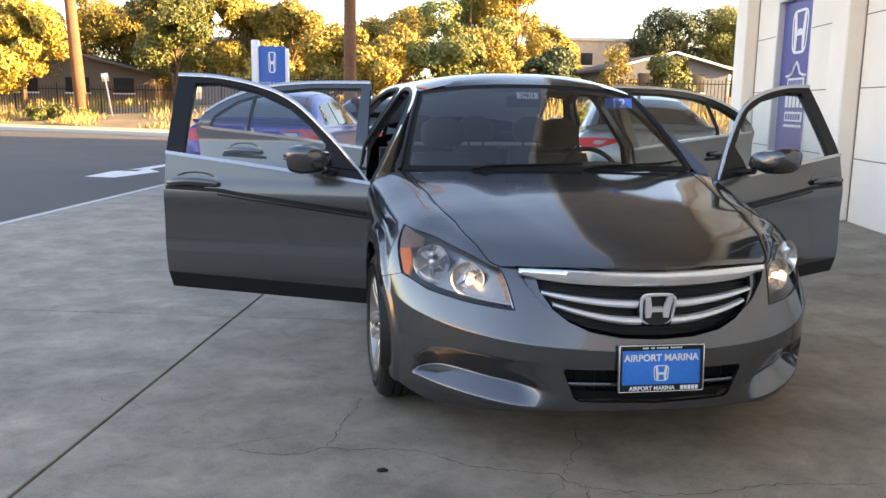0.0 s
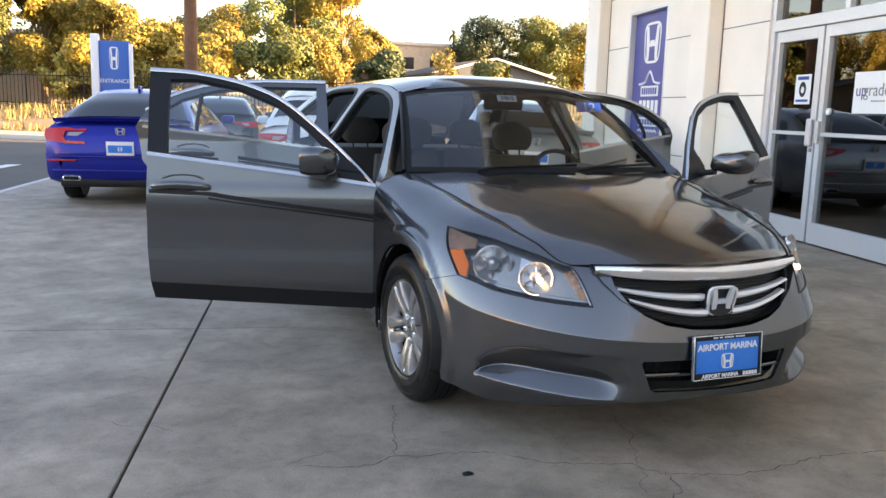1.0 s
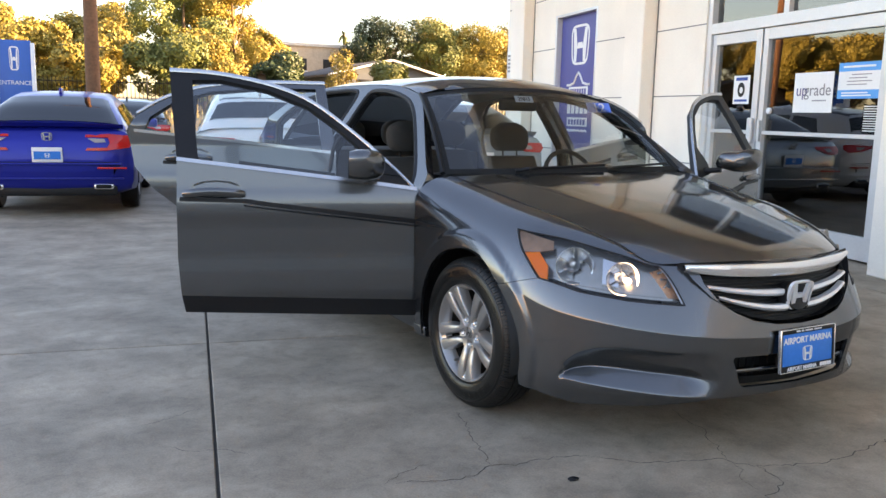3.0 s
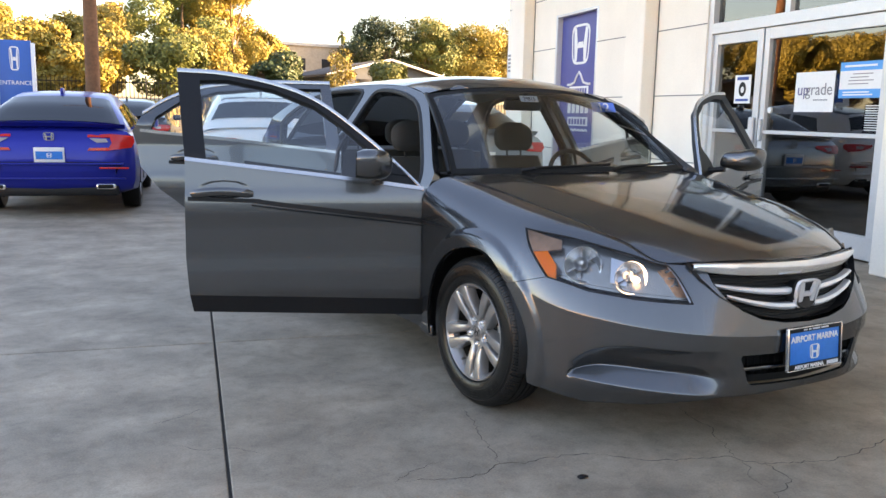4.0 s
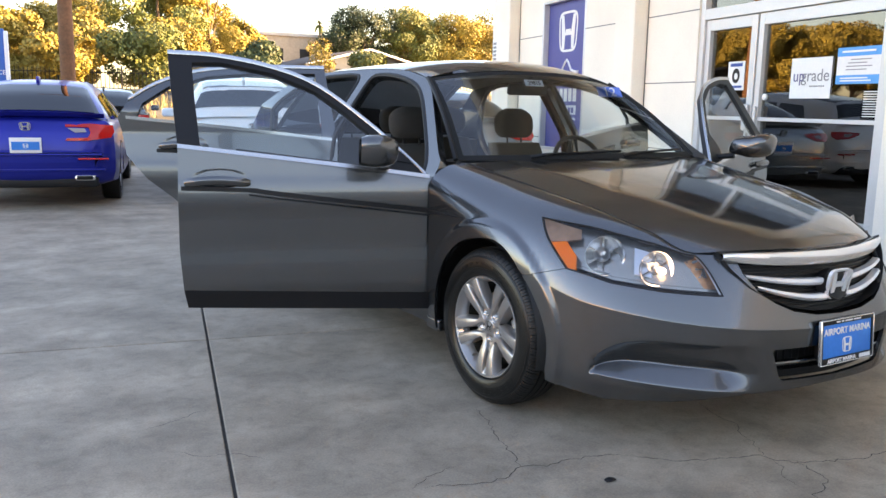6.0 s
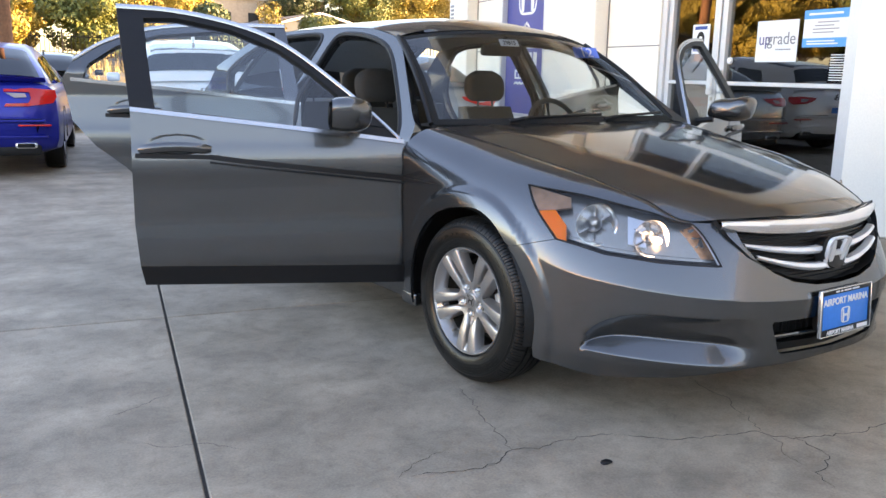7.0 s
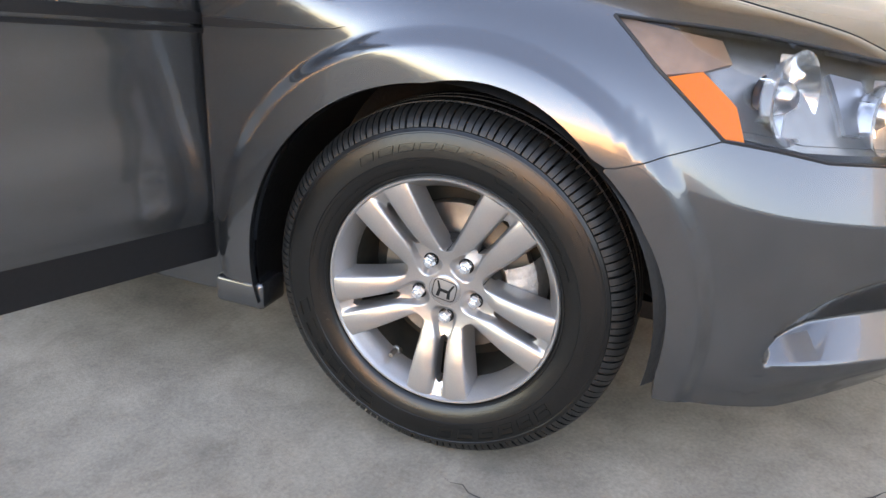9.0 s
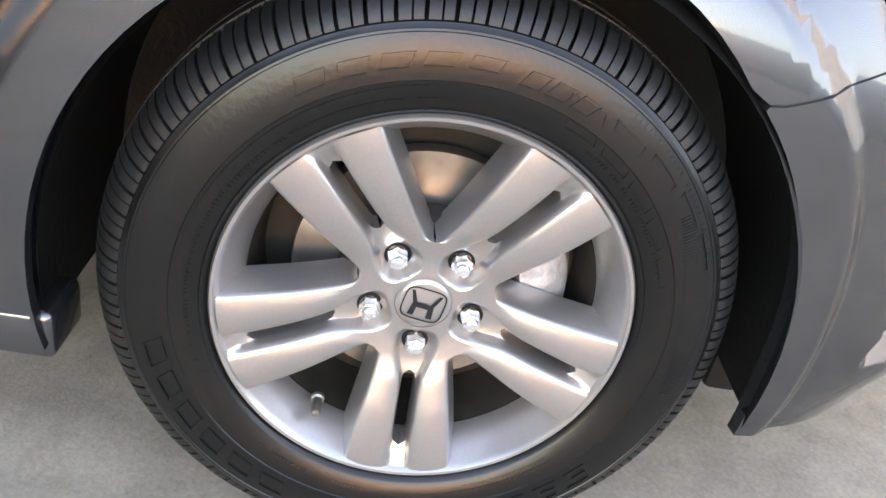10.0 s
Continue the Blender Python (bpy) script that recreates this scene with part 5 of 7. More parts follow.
seat("front_seat", pose(-0.39, 1.20, 0.30), label="dark cloth front seat with tall headrest")
seat("front_seat", pose(0.38, 1.22, 0.30), label="dark cloth front seat with tall headrest")
for x in (-0.42, 0.0, 0.42):
    seat("rear_seat", pose(x, 2.12, 0.30), True, 0.44, "dark cloth rear seat")
dash = bmesh.new()
rows = []
for y, z in ((0.40, 0.975), (0.55, 0.985), (0.75, 0.985), (0.86, 0.965), (0.91, 0.92), (0.90, 0.78), (0.84, 0.62), (0.80, 0.40)):
    rows.append([(0.71 * u, y - 0.03 * abs(u) ** 2 + (0.04 if abs(u) > 0.85 else 0), z + (0.03 * math.exp(-((u - 0.5) / 0.22) ** 2) if y < 0.9 and z > 0.9 and y > 0.6 else 0) - 0.02 * abs(u) ** 3) for u in np.linspace(-1, 1, 31)])
grid(rows, dash)
bmesh.ops.recalc_face_normals(dash, faces=dash.faces)
part("dashboard", dash, TRIM, car, "dark moulded dashboard")
wh = lathe([(0.178 + 0.014 * math.cos(t), 0.014 * math.sin(t)) for t in [2 * math.pi * i / 10 for i in range(11)]], 40, axis="y")
steering = part("steering_wheel", wh, TRIM, car, "black steering wheel", m=pose(0.375, 0.985, 0.90, -25))
part("steering_hub", boxbm((-0.07, -0.02, -0.06), (0.07, 0.02, 0.06), 0.02), TRIM, steering)
for a, b in (((-0.17, 0, 0.01), (-0.05, 0, 0.02)), ((0.17, 0, 0.01), (0.05, 0, 0.02)), ((0, 0, -0.17), (0, 0, -0.04))):
    part("steering_spoke", tube([a, b], 0.012, 8), TRIM, steering)
part("steering_column", tube([(0.375, 0.75, 0.80), (0.375, 0.98, 0.895)], 0.04, 12), TRIM, car)
part("centre_console", boxbm((-0.12, 0.85, 0.25), (0.12, 1.75, 0.60), 0.04), TRIM, car)
part("parcel_shelf", boxbm((-0.62, 2.66, 0.97), (0.62, 3.22, 1.0), 0.01), TAN, car)
part("cabin_floor", boxbm((-0.76, 0.5, 0.25), (0.76, 2.7, 0.28), 0.005), TRIM, car)
part("rear_bulkhead", boxbm((-0.72, 2.62, 0.28), (0.72, 2.70, 0.98), 0.01), TRIM, car)
mirror = part("interior_mirror", boxbm((-0.115, -0.02, -0.03), (0.115, 0.02, 0.035), 0.014, segs=3), BLACK, car, "black rear-view mirror", m=pose(0.0, 1.02, 1.325, 15, 0, -12))
part("mirror_stem", tube([(0, 0, 0.03), (0, -0.03, 0.075)], 0.01, 8), BLACK, mirror)
# price tag and year sticker stuck on the glass, print as plain bars
tag = part("stock_tag", boxbm((-0.06, -0.002, -0.02), (0.06, 0.002, 0.02)), WHITE, car, "small white tag with dark print", m=pose(-0.02, 0.93, 1.36, -35))
words("figures", "29815", 0.034, GAP, tag, pose(0, -0.003, -0.012))
year = part("window_sticker", boxbm((-0.075, -0.001, -0.035), (0.075, 0.001, 0.035)), mat("sticker_blue", (0.10, 0.22, 0.70), 0.4), car, "blue and white sticker on the windscreen", m=pose(0.50, 0.905, 1.325, -38, 0, -12))
words("sticker_figures", "12", 0.085, WHITE, year, pose(0.0, -0.003, -0.03))

# ---- ground, road, pavement ----
CONC = mat("weathered_concrete", (0.298, 0.246, 0.190), 0.7, grain=0.16, scale=120, bump=0.12, stain=0.30, stain_scale=2.3)
# broad uneven weathering over the slabs, in metres of the place
cn = CONC.node_tree
where = cn.nodes.new("ShaderNodeNewGeometry").outputs["Position"]
base_in = cn.nodes["Principled BSDF"].inputs["Base Color"]
for size, detail, rough_, warp, lo, hi, dark, light in ((0.75, 9, 0.55, 1.0, 0.36, 0.64, 0.90, 1.06), (4.5, 12, 0.68, 0.6, 0.34, 0.60, 0.80, 1.10), (1.6, 10, 0.72, 2.0, 0.28, 0.44, 0.84, 1.0), (14.0, 8, 0.75, 0.3, 0.36, 0.52, 0.86, 1.03)):
    cloud = cn.nodes.new("ShaderNodeTexNoise")
    for key, value in (("Scale", size), ("Detail", detail), ("Roughness", rough_), ("Distortion", warp)):
        cloud.inputs[key].default_value = value
    cn.links.new(where, cloud.inputs["Vector"])
    level = cn.nodes.new("ShaderNodeMapRange")
    for slot, value in ((1, lo), (2, hi), (3, dark), (4, light)):
        level.inputs[slot].default_value = value
    cn.links.new(cloud.outputs[0], level.inputs[0])
    mixed_in = cn.nodes.new("ShaderNodeVectorMath")
    mixed_in.operation = "SCALE"
    cn.links.new(base_in.links[0].from_socket, mixed_in.inputs[0])
    cn.links.new(level.outputs[0], mixed_in.inputs["Scale"])
    cn.links.new(mixed_in.outputs[0], base_in)
CONCPALE = mat("pale_concrete_edge", (0.50, 0.49, 0.46), 0.85, grain=0.1, scale=60, bump=0.1)
ASPH = mat("old_asphalt", (0.080, 0.075, 0.070), 0.9, grain=0.3, scale=90, bump=0.3, stain=0.2, stain_scale=0.35)
DIRT = mat("dry_earth", (0.23, 0.17, 0.095), 1.0, grain=0.35, scale=12, bump=0.4, stain=0.35, stain_scale=0.5)
LINEW = mat("worn_white_line", (0.62, 0.62, 0.60), 0.8, grain=0.3, scale=20)
CRACKM = mat("crack_dark", (0.060, 0.055, 0.050), 1.0, grain=0.3, scale=60)


def flat(points, z, thick=0.1):
    bm = bmesh.new()
    vs = [bm.verts.new((x, y, z)) for x, y in points]
    f = bm.faces.new(vs)
    if f.normal.z < 0:
        f.normal_flip()
    bm.normal_update()
    if f.normal.z < 0:
        f.normal_flip()
    r = bmesh.ops.extrude_face_region(bm, geom=[f])
    for v in r["geom"]:
        if isinstance(v, bmesh.types.BMVert):
            v.co.z -= thick
    bmesh.ops.recalc_face_normals(bm, faces=bm.faces)
    return bm


def structure(ob, label, category):
    return tagged(ob, label, category, kind="structure")


structure(finish("ground", flat([(-900, -900), (900, -900), (900, 1500), (-900, 1500)], -0.06), DIRT), "dry bare earth reaching out to the horizon", "ground")
structure(finish("road", flat([(-300, -200), (-43, -200), (-5.0, -0.5), (-3.4, 8.0), (-1.0, 20.0), (40, -8.3 + 4), (300, -180), (300, -140), (-7.4, 30.4), (-14.9, 35.5), (-300, 232)], -0.012), ASPH), "old grey asphalt road with a turn arrow", "road")
U = Vector((0.1874, 0.9823, 0))
V = Vector((0.9823, -0.1874, 0))
LOT = Matrix.Translation((-1.755, 4.53, 0)) @ pose(0, 0, 0, 0, 0, -10.8)
pave = structure(finish("pavement", boxbm((-3.55, -40, -0.058), (40, 12.5, -0.014), m=LOT), CRACKM), "grey concrete forecourt of large slabs with saw-cut joints", "pavement")
# slabs, each a piece of the pavement
slab_mesh = {}
JX = [-3.55, 0.0, 4.95, 9.9, 14.85, 19.8]
JY = [-36.0, -30.0, -24.0, -18.0, -12.0, -6.0, 0.0, 6.1, 12.3]
for i in range(len(JX) - 1):
    for j in range(len(JY) - 1):
        key = (round(JX[i + 1] - JX[i], 2), round(JY[j + 1] - JY[j], 2))
        if key not in slab_mesh:
            bm = boxbm((0.006, 0.006, -0.05), (key[0] - 0.006, key[1] - 0.006, 0.0), 0.004, segs=1)
            ob = part("slab", bm, CONC, pave)
            slab_mesh[key] = ob.data
        else:
            ob = new("slab", slab_mesh[key])
            ob.parent = pave
        ob.matrix_basis = LOT @ pose(JX[i], JY[j], 0)
edge = boxbm((-3.66, -40, -0.055), (-3.545, 12.4, 0.006), 0.01, m=LOT)
structure(finish("kerb", edge, CONCPALE), "pale concrete edging between forecourt and road", "kerb")


def crack(pts, width):
    random.seed(len(pts) * 7 + int(abs(pts[0][0]) * 100))
    fine = resample(pts, 0.025, False)
    rows = []
    for i, (x, y) in enumerate(fine):
        a, b = fine[max(i - 1, 0)], fine[min(i + 1, len(fine) - 1)]
        d = Vector((b[0] - a[0], b[1] - a[1], 0)).normalized()
        n = Vector((-d.y, d.x, 0))
        w = width * random.uniform(0.35, 1.1) * min(1, (i + 1) / 4, (len(fine) - i) / 4)
        c = Vector((x, y, 0.0012)) + n * random.uniform(-0.010, 0.010)
        rows.append([c - n * w, c + n * w])
    return part("crack", grid(rows), CRACKM, pave)


crack([(-1.003, 3.051), (-1.038, 2.93), (-1.07, 2.83), (-1.11, 2.70), (-1.124, 2.622), (-1.147, 2.553), (-1.164, 2.495)], 0.0018)
crack([(-1.544, 2.504), (-1.484, 2.50), (-1.382, 2.455), (-1.325, 2.434), (-1.248, 2.455), (-1.164, 2.495), (-1.08, 2.461), (-0.982, 2.462), (-0.841, 2.447), (-0.775, 2.402)], 0.0022)
crack([(-0.775, 2.402), (-0.701, 2.337), (-0.632, 2.269), (-0.503, 2.233), (-0.333, 2.178), (-0.301, 2.107), (-0.237, 2.063), (-0.129, 2.028), (0.008, 1.989), (0.136, 1.995), (0.43, 2.035), (0.8, 2.0)], 0.0024)
crack([(-0.124, 2.674), (-0.171, 2.532), (-0.162, 2.459), (-0.225, 2.361), (-0.264, 2.261), (-0.30, 2.193), (-0.321, 2.139)], 0.0016)
crack([(-0.251, 2.086), (-0.268, 2.027), (-0.272, 1.969), (-0.29, 1.939), (-0.367, 1.899), (-0.428, 1.886), (-0.47, 1.80)], 0.0024)
crack([(-0.321, 2.139), (-0.347, 2.058), (-0.413, 2.018), (-0.415, 1.971), (-0.407, 1.934)], 0.0014)
crack([(-1.58, 2.514), (-1.497, 2.572), (-1.388, 2.592), (-1.353, 2.594)], 0.0016)
crack([(-2.188, 3.149), (-2.126, 3.08), (-2.044, 3.058), (-1.954, 2.99), (-1.93, 2.936)], 0.0014)
crack([(-2.256, 3.412), (-2.144, 3.461), (-2.051, 3.498), (-2.001, 3.521)], 0.0014)
chip_bm = bmesh.new()
bmesh.ops.create_icosphere(chip_bm, subdivisions=2, radius=0.016)
chip_bm.transform(Matrix.Diagonal((1.5, 0.9, 0.35, 1)))
for v in chip_bm.verts:
    v.co += Vector((noise.noise(v.co * 60), noise.noise(v.co * 70), 0)) * 0.005
tagged(finish("gravel_stone", chip_bm, BLACK, m=pose(-0.957, 2.27, 0.004)), "small dark stone lying on the concrete", "stone")
for pts in ([(-5.47, 14.27), (-4.95, 14.1), (-4.45, 15.3), (-4.75, 15.9), (-5.3, 15.4)], [(-5.15, 15.4), (-4.9, 15.4), (-4.3, 17.9), (-4.55, 17.9)]):
    ob = finish("road_marking", flat(pts, -0.004, 0.006), LINEW)
    structure(ob, "worn white turn arrow painted on the asphalt", "road marking")
lane = flat([(-8.3, 17.7), (-8.3 - 28, 17.7 + 19), (-8.4 - 28, 17.85 + 19), (-8.4, 17.9)], -0.004, 0.006)
structure(finish("road_marking", lane, LINEW), "worn white lane line on the asphalt", "road marking")

# far side: pavement strip and planted bank, in the road's own frame
FAR = Matrix.Translation((-11.0, 32.9, 0)) @ pose(0, 0, 0, 0, 0, -34.0)
structure(finish("far_kerb", boxbm((-90, 0, -0.06), (110, 0.16, 0.14), 0.03, m=FAR), CONCPALE), "concrete kerb on the far side of the road", "kerb")
structure(finish("far_pavement", boxbm((-90, 0.16, -0.06), (110, 2.6, 0.13), 0.01, m=FAR), mat("sandy_walk", (0.44, 0.35, 0.24), 0.9, grain=0.15, scale=8, stain=0.2, stain_scale=0.6)), "sunlit concrete walk beyond the road", "pavement")
rows = []
for i in range(41):
    y = 2.6 + i * 2.6
    rows.append([FAR @ Vector((x, y, 0.11 + 0.85 * smooth((y - 2.6) / 7) + 1.2 * smooth((y - 14) / 40) + 0.12 * noise.noise(Vector((x * 0.2, y * 0.25, 0))))) for x in np.linspace(-90, 110, 90)])
bank = grid(rows)
structure(finish("bank", bank, DIRT), "dry planted bank rising behind the walk", "ground")


def ground_z(x, y):
    p = FAR.inverted() @ Vector((x, y, 0))
    return 0.11 + 0.85 * smooth((p.y - 2.6) / 7) + 1.2 * smooth((p.y - 14) / 40) if p.y > 2.6 else 0.0


# ---- building ----
STUCCO = mat("white_painted_concrete", (0.87, 0.80, 0.71), 0.75, grain=0.04, scale=70, bump=0.06, stain=0.05, stain_scale=1.4)
JOINT = mat("panel_joint", (0.16, 0.155, 0.15), 0.9)
SOFFIT = mat("pale_soffit_boards", (0.74, 0.66, 0.56), 0.8, grain=0.15, scale=20, stain=0.15)
ALU = mat("white_door_frame", (0.62, 0.62, 0.63), 0.35, 0.3, grain=0.04, scale=50)
SHOPGLASS = pane("shop_glass", (0.55, 0.58, 0.56), 0.10, 0.75)
BUILD = Matrix.Translation((4.498, 6.275, 0)) @ pose(0, 0, 0, 0, 0, -10.8)  # y along the wall, -x outward
TOPZ = 7.4


def wall_piece(name, lo, hi, label="white painted concrete wall with panel joints", bevel=0.004):
    return structure(finish(name, boxbm(lo, hi, bevel, m=BUILD, segs=1), STUCCO), label, "wall")


# wall between openings: y is the run along the wall
w1 = wall_piece("wall_front_1", (-0.10, 1.20, 0), (0.20, 3.98, TOPZ))
w2 = wall_piece("wall_front_2", (-0.10, 5.47, 0), (0.20, 7.65, TOPZ))
wall_piece("wall_front_3", (-0.10, 3.98, 2.89), (0.20, 5.47, TOPZ))
wall_piece("wall_front_4", (-0.10, 3.98, 0), (0.20, 5.47, 0.55))
wall_piece("wall_front_5", (-0.10, -1.91, 4.2), (0.20, 1.20, TOPZ))
wall_piece("wall_front_7", (-0.03, -2.75, 0), (0.20, -1.60, 4.2))
# unseen run to y = -44, length added to keep the sun off the lot
wall_piece("wall_front_6", (-0.10, -44, 0), (0.20, -2.75, TOPZ))
wall_piece("wall_end", (0.20, 7.35, 0), (14, 7.65, TOPZ))
wall_piece("wall_back", (13.7, -44, 0), (14, 7.35, TOPZ))
wall_piece("wall_near_end", (0.20, -44, 0), (13.7, -43.7, TOPZ))
structure(finish("roof_deck", boxbm((-0.1, -44, TOPZ), (14, 7.65, TOPZ + 0.25), 0.02, m=BUILD), STUCCO), "flat roof of the white building", "roof")
for k, (y0, y1, out) in enumerate(((2.29, 2.78, 0.30), (6.38, 6.98, 0.30), (-2.75, -1.91, 0.46))):
    wall_piece("pilaster_%d" % (k + 1), (-out, y0, 0), (-0.10, y1, TOPZ), "white pilaster standing proud of the wall", 0.012)
for par, y0, y1 in ((w1, 1.20, 2.29), (w1, 2.78, 3.98), (w2, 5.47, 6.38), (w2, 6.98, 7.65)):
    for z in (0.74, 1.55, 2.37, 3.2, 4.0):
        part("panel_joint", boxbm((-0.1022, y0, z - 0.006), (-0.098, y1, z + 0.006), m=BUILD), JOINT, par)
for y in (2.285, 6.375):
    part("panel_joint", boxbm((-0.1024, y - 0.012, 0), (-0.098, y + 0.012, TOPZ), m=BUILD), JOINT, w1)
# canopy over the forecourt
canopy = structure(finish("canopy", boxbm((-3.15, -10, 5.30), (-0.10, 7.65, 5.90), 0.02, m=BUILD), STUCCO), "deep flat canopy over the forecourt", "canopy")
part("soffit", boxbm((-3.10, -9.95, 5.28), (-0.12, 7.60, 5.298), m=BUILD), SOFFIT, canopy)

# added unseen wall behind the start of the walk, darkens the paint's reflections
TANWALL = mat("grey_block_wall", (0.26, 0.26, 0.26), 0.9, grain=0.12, scale=4, stain=0.15)
structure(finish("wall_neighbour", boxbm((-34, -18.6, -0.05), (-1.0, -18.2, 2.6), 0.01, m=BUILD), TANWALL), "added unseen grey wall that darkens the car's reflections", "wall")
# added hidden block, casts the shade that falls on the near pole
structure(finish("wall_annex", boxbm((13.5, 11.6, -0.05), (22.0, 18.6, 9.6), 0.02), STUCCO), "added unseen block that keeps the low sun off the utility pole", "wall")
# added unseen wall, its ochre gives the flank a warm bright band to mirror
structure(finish("wall_across", boxbm((-37.0, -60, -0.05), (-36.5, 4, 5.6), 0.01), mat("ochre_plaster", (0.66, 0.47, 0.28), 0.9, grain=0.1, scale=3, stain=0.15)), "added unseen ochre wall that gives the car warm reflections", "wall")
# entrance: frame, two leaves, transom
entr = structure(thing("door_1", "", ""), "white framed glass entrance with a closed door leaf", "door")


def ebox(name, y0, y1, z0, z1, x0=-0.05, x1=0.05, m=ALU, parent=None, bevel=0.004):
    return part(name, boxbm((x0, y0, z0), (x1, y1, z1), bevel, m=BUILD, segs=1), m, parent or entr)


ebox("door_frame", 1.12, 1.20, 0, 4.2, -0.08, 0.08)
ebox("door_frame", -1.62, -1.52, 0, 4.2, -0.08, 0.08)
ebox("door_frame", -1.52, 1.12, 2.24, 2.36, -0.08, 0.08)
ebox("door_frame", -1.52, 1.12, 4.1, 4.2, -0.08, 0.08)
ebox("transom_mullion", -0.16, -0.08, 2.36, 4.1, -0.06, 0.06)
for a, b in ((0.235, 1.115), (-1.515, 0.205)):
    leaf = ebox("door_leaf", a, b, 0.02, 0.235)
    ebox("door_stile", a, a + 0.095, 0.235, 2.235, parent=leaf)
    ebox("door_stile", b - 0.075, b, 0.235, 2.235, parent=leaf)
    ebox("door_rail", a + 0.095, b - 0.075, 2.115, 2.235, parent=leaf)
    ebox("push_bar", a + 0.095, b - 0.075, 1.125, 1.165, -0.045, -0.02, parent=leaf)
    g = ebox("door_pane", a + 0.095, b - 0.075, 0.235, 2.115, -0.004, 0.004, SHOPGLASS, leaf, 0)
    g.visible_shadow = False
for a, b in ((-0.08, 1.12), (-1.52, -0.16)):
    g = ebox("transom_pane", a, b, 2.36, 4.1, -0.004, 0.004, SHOPGLASS, None, 0)
    g.visible_shadow = False
ebox("pull_handle", 0.25, 0.33, 1.02, 1.30, -0.10, -0.055, bevel=0.012)
ebox("pull_handle", 0.13, 0.17, 1.05, 1.28, -0.09, -0.055, bevel=0.008)
ebox("door_lock", 0.255, 0.29, 0.96, 1.0, -0.065, -0.05, STEEL, bevel=0.004)
knob = lathe([(0.0005, -0.03), (0.03, -0.028), (0.035, -0.02), (0.035, -0.005)], 24)
knob.transform(BUILD @ Matrix.Translation((-0.004, 0.075, 1.375)))
part("door_button", knob, WHITE, entr)
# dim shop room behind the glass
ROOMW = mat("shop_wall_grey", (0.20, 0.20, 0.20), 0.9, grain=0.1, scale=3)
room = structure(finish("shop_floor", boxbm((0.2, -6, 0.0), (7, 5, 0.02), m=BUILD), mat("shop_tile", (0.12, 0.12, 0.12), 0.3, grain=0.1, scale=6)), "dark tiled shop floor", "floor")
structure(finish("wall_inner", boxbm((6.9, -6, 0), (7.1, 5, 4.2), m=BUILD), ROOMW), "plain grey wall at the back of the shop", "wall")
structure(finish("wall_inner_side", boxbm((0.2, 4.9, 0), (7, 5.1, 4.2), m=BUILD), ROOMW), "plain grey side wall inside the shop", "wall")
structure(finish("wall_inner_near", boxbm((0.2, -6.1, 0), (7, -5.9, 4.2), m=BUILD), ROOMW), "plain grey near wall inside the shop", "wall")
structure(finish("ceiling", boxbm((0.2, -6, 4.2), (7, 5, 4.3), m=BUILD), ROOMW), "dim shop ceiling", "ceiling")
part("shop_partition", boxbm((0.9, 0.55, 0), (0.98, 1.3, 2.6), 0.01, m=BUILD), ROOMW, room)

# things stuck on the glass
FACE = BUILD @ pose(0, 0, 0, 0, 0, -90)  # local x runs to the right as seen, y into the wall


def notice(label, y0, y1, z0, z1, m=WHITE, name="paper_notice"):
    ob = finish(name, boxbm((-(y1 - y0) / 2, -0.002, -(z1 - z0) / 2), ((y1 - y0) / 2, 0.002, (z1 - z0) / 2)), m)
    ob.matrix_world = FACE @ Matrix.Translation((-(y0 + y1) / 2, -0.0085, (z0 + z1) / 2))
    return tagged(ob, label, "notice")


up = notice("white square notice with grey lettering taped on the glass", -0.82, -0.28, 1.36, 1.75)
words("lettering", "up", 0.165, mat("notice_indigo", (0.10, 0.10, 0.22), 0.6), up, pose(-0.155, -0.004, -0.03))
words("lettering", "grade", 0.165, GREYPRINT, up, pose(0.065, -0.004, -0.03))
bars([(0.0 + 0.022 * i, -0.085, 0.0 + 0.022 * i + 0.015, -0.072) for i in range(9)], "small_print", GREYPRINT, up, pose(0, -0.004, 0))
rules = notice("white notice with bright blue bands and small print", -1.39, -0.88, 1.49, 1.82)
skyb = mat("notice_blue", (0.05, 0.33, 0.72), 0.5)
part("blue_band", boxbm((-0.255, -0.004, 0.085), (0.255, -0.0022, 0.165)), skyb, rules)
part("blue_band", boxbm((-0.255, -0.004, -0.165), (0.255, -0.0022, -0.085)), skyb, rules)
bars([(-0.20, 0.118, 0.19, 0.136), (-0.2, -0.118, 0.12, -0.106), (-0.2, -0.142, 0.16, -0.130)], "print", WHITE, rules, pose(0, -0.005, 0))
bars([(-0.09, 0.05, 0.15, 0.058), (-0.12, 0.02, 0.10, 0.028), (-0.14, -0.01, 0.16, -0.002), (-0.14, -0.04, 0.10, -0.032)], "print", GREYPRINT, rules, pose(0, -0.004, 0))
mask = notice("small white safety notice with a dark round sign", 0.44, 0.72, 1.45, 1.76)
bars([(-0.10, 0.10, 0.10, 0.135), (-0.11, -0.13, 0.11, -0.105)], "print", mat("notice_navy", (0.03, 0.08, 0.30), 0.6), mask, pose(0, -0.004, 0))
part("round_sign", sheet(circle(0, 0.0, 0.065, 28, 0.08), lambda x, z: Vector((x, -0.004, z)), 0.03, holes=[circle(0, -0.005, 0.03, 20, 0.035)]), BLACK, mask)
hours = notice("clear sticker with lines of white print", -1.42, -1.22, 1.17, 1.44, pane("clear_film", (1, 1, 1), 0.0, 0.98))
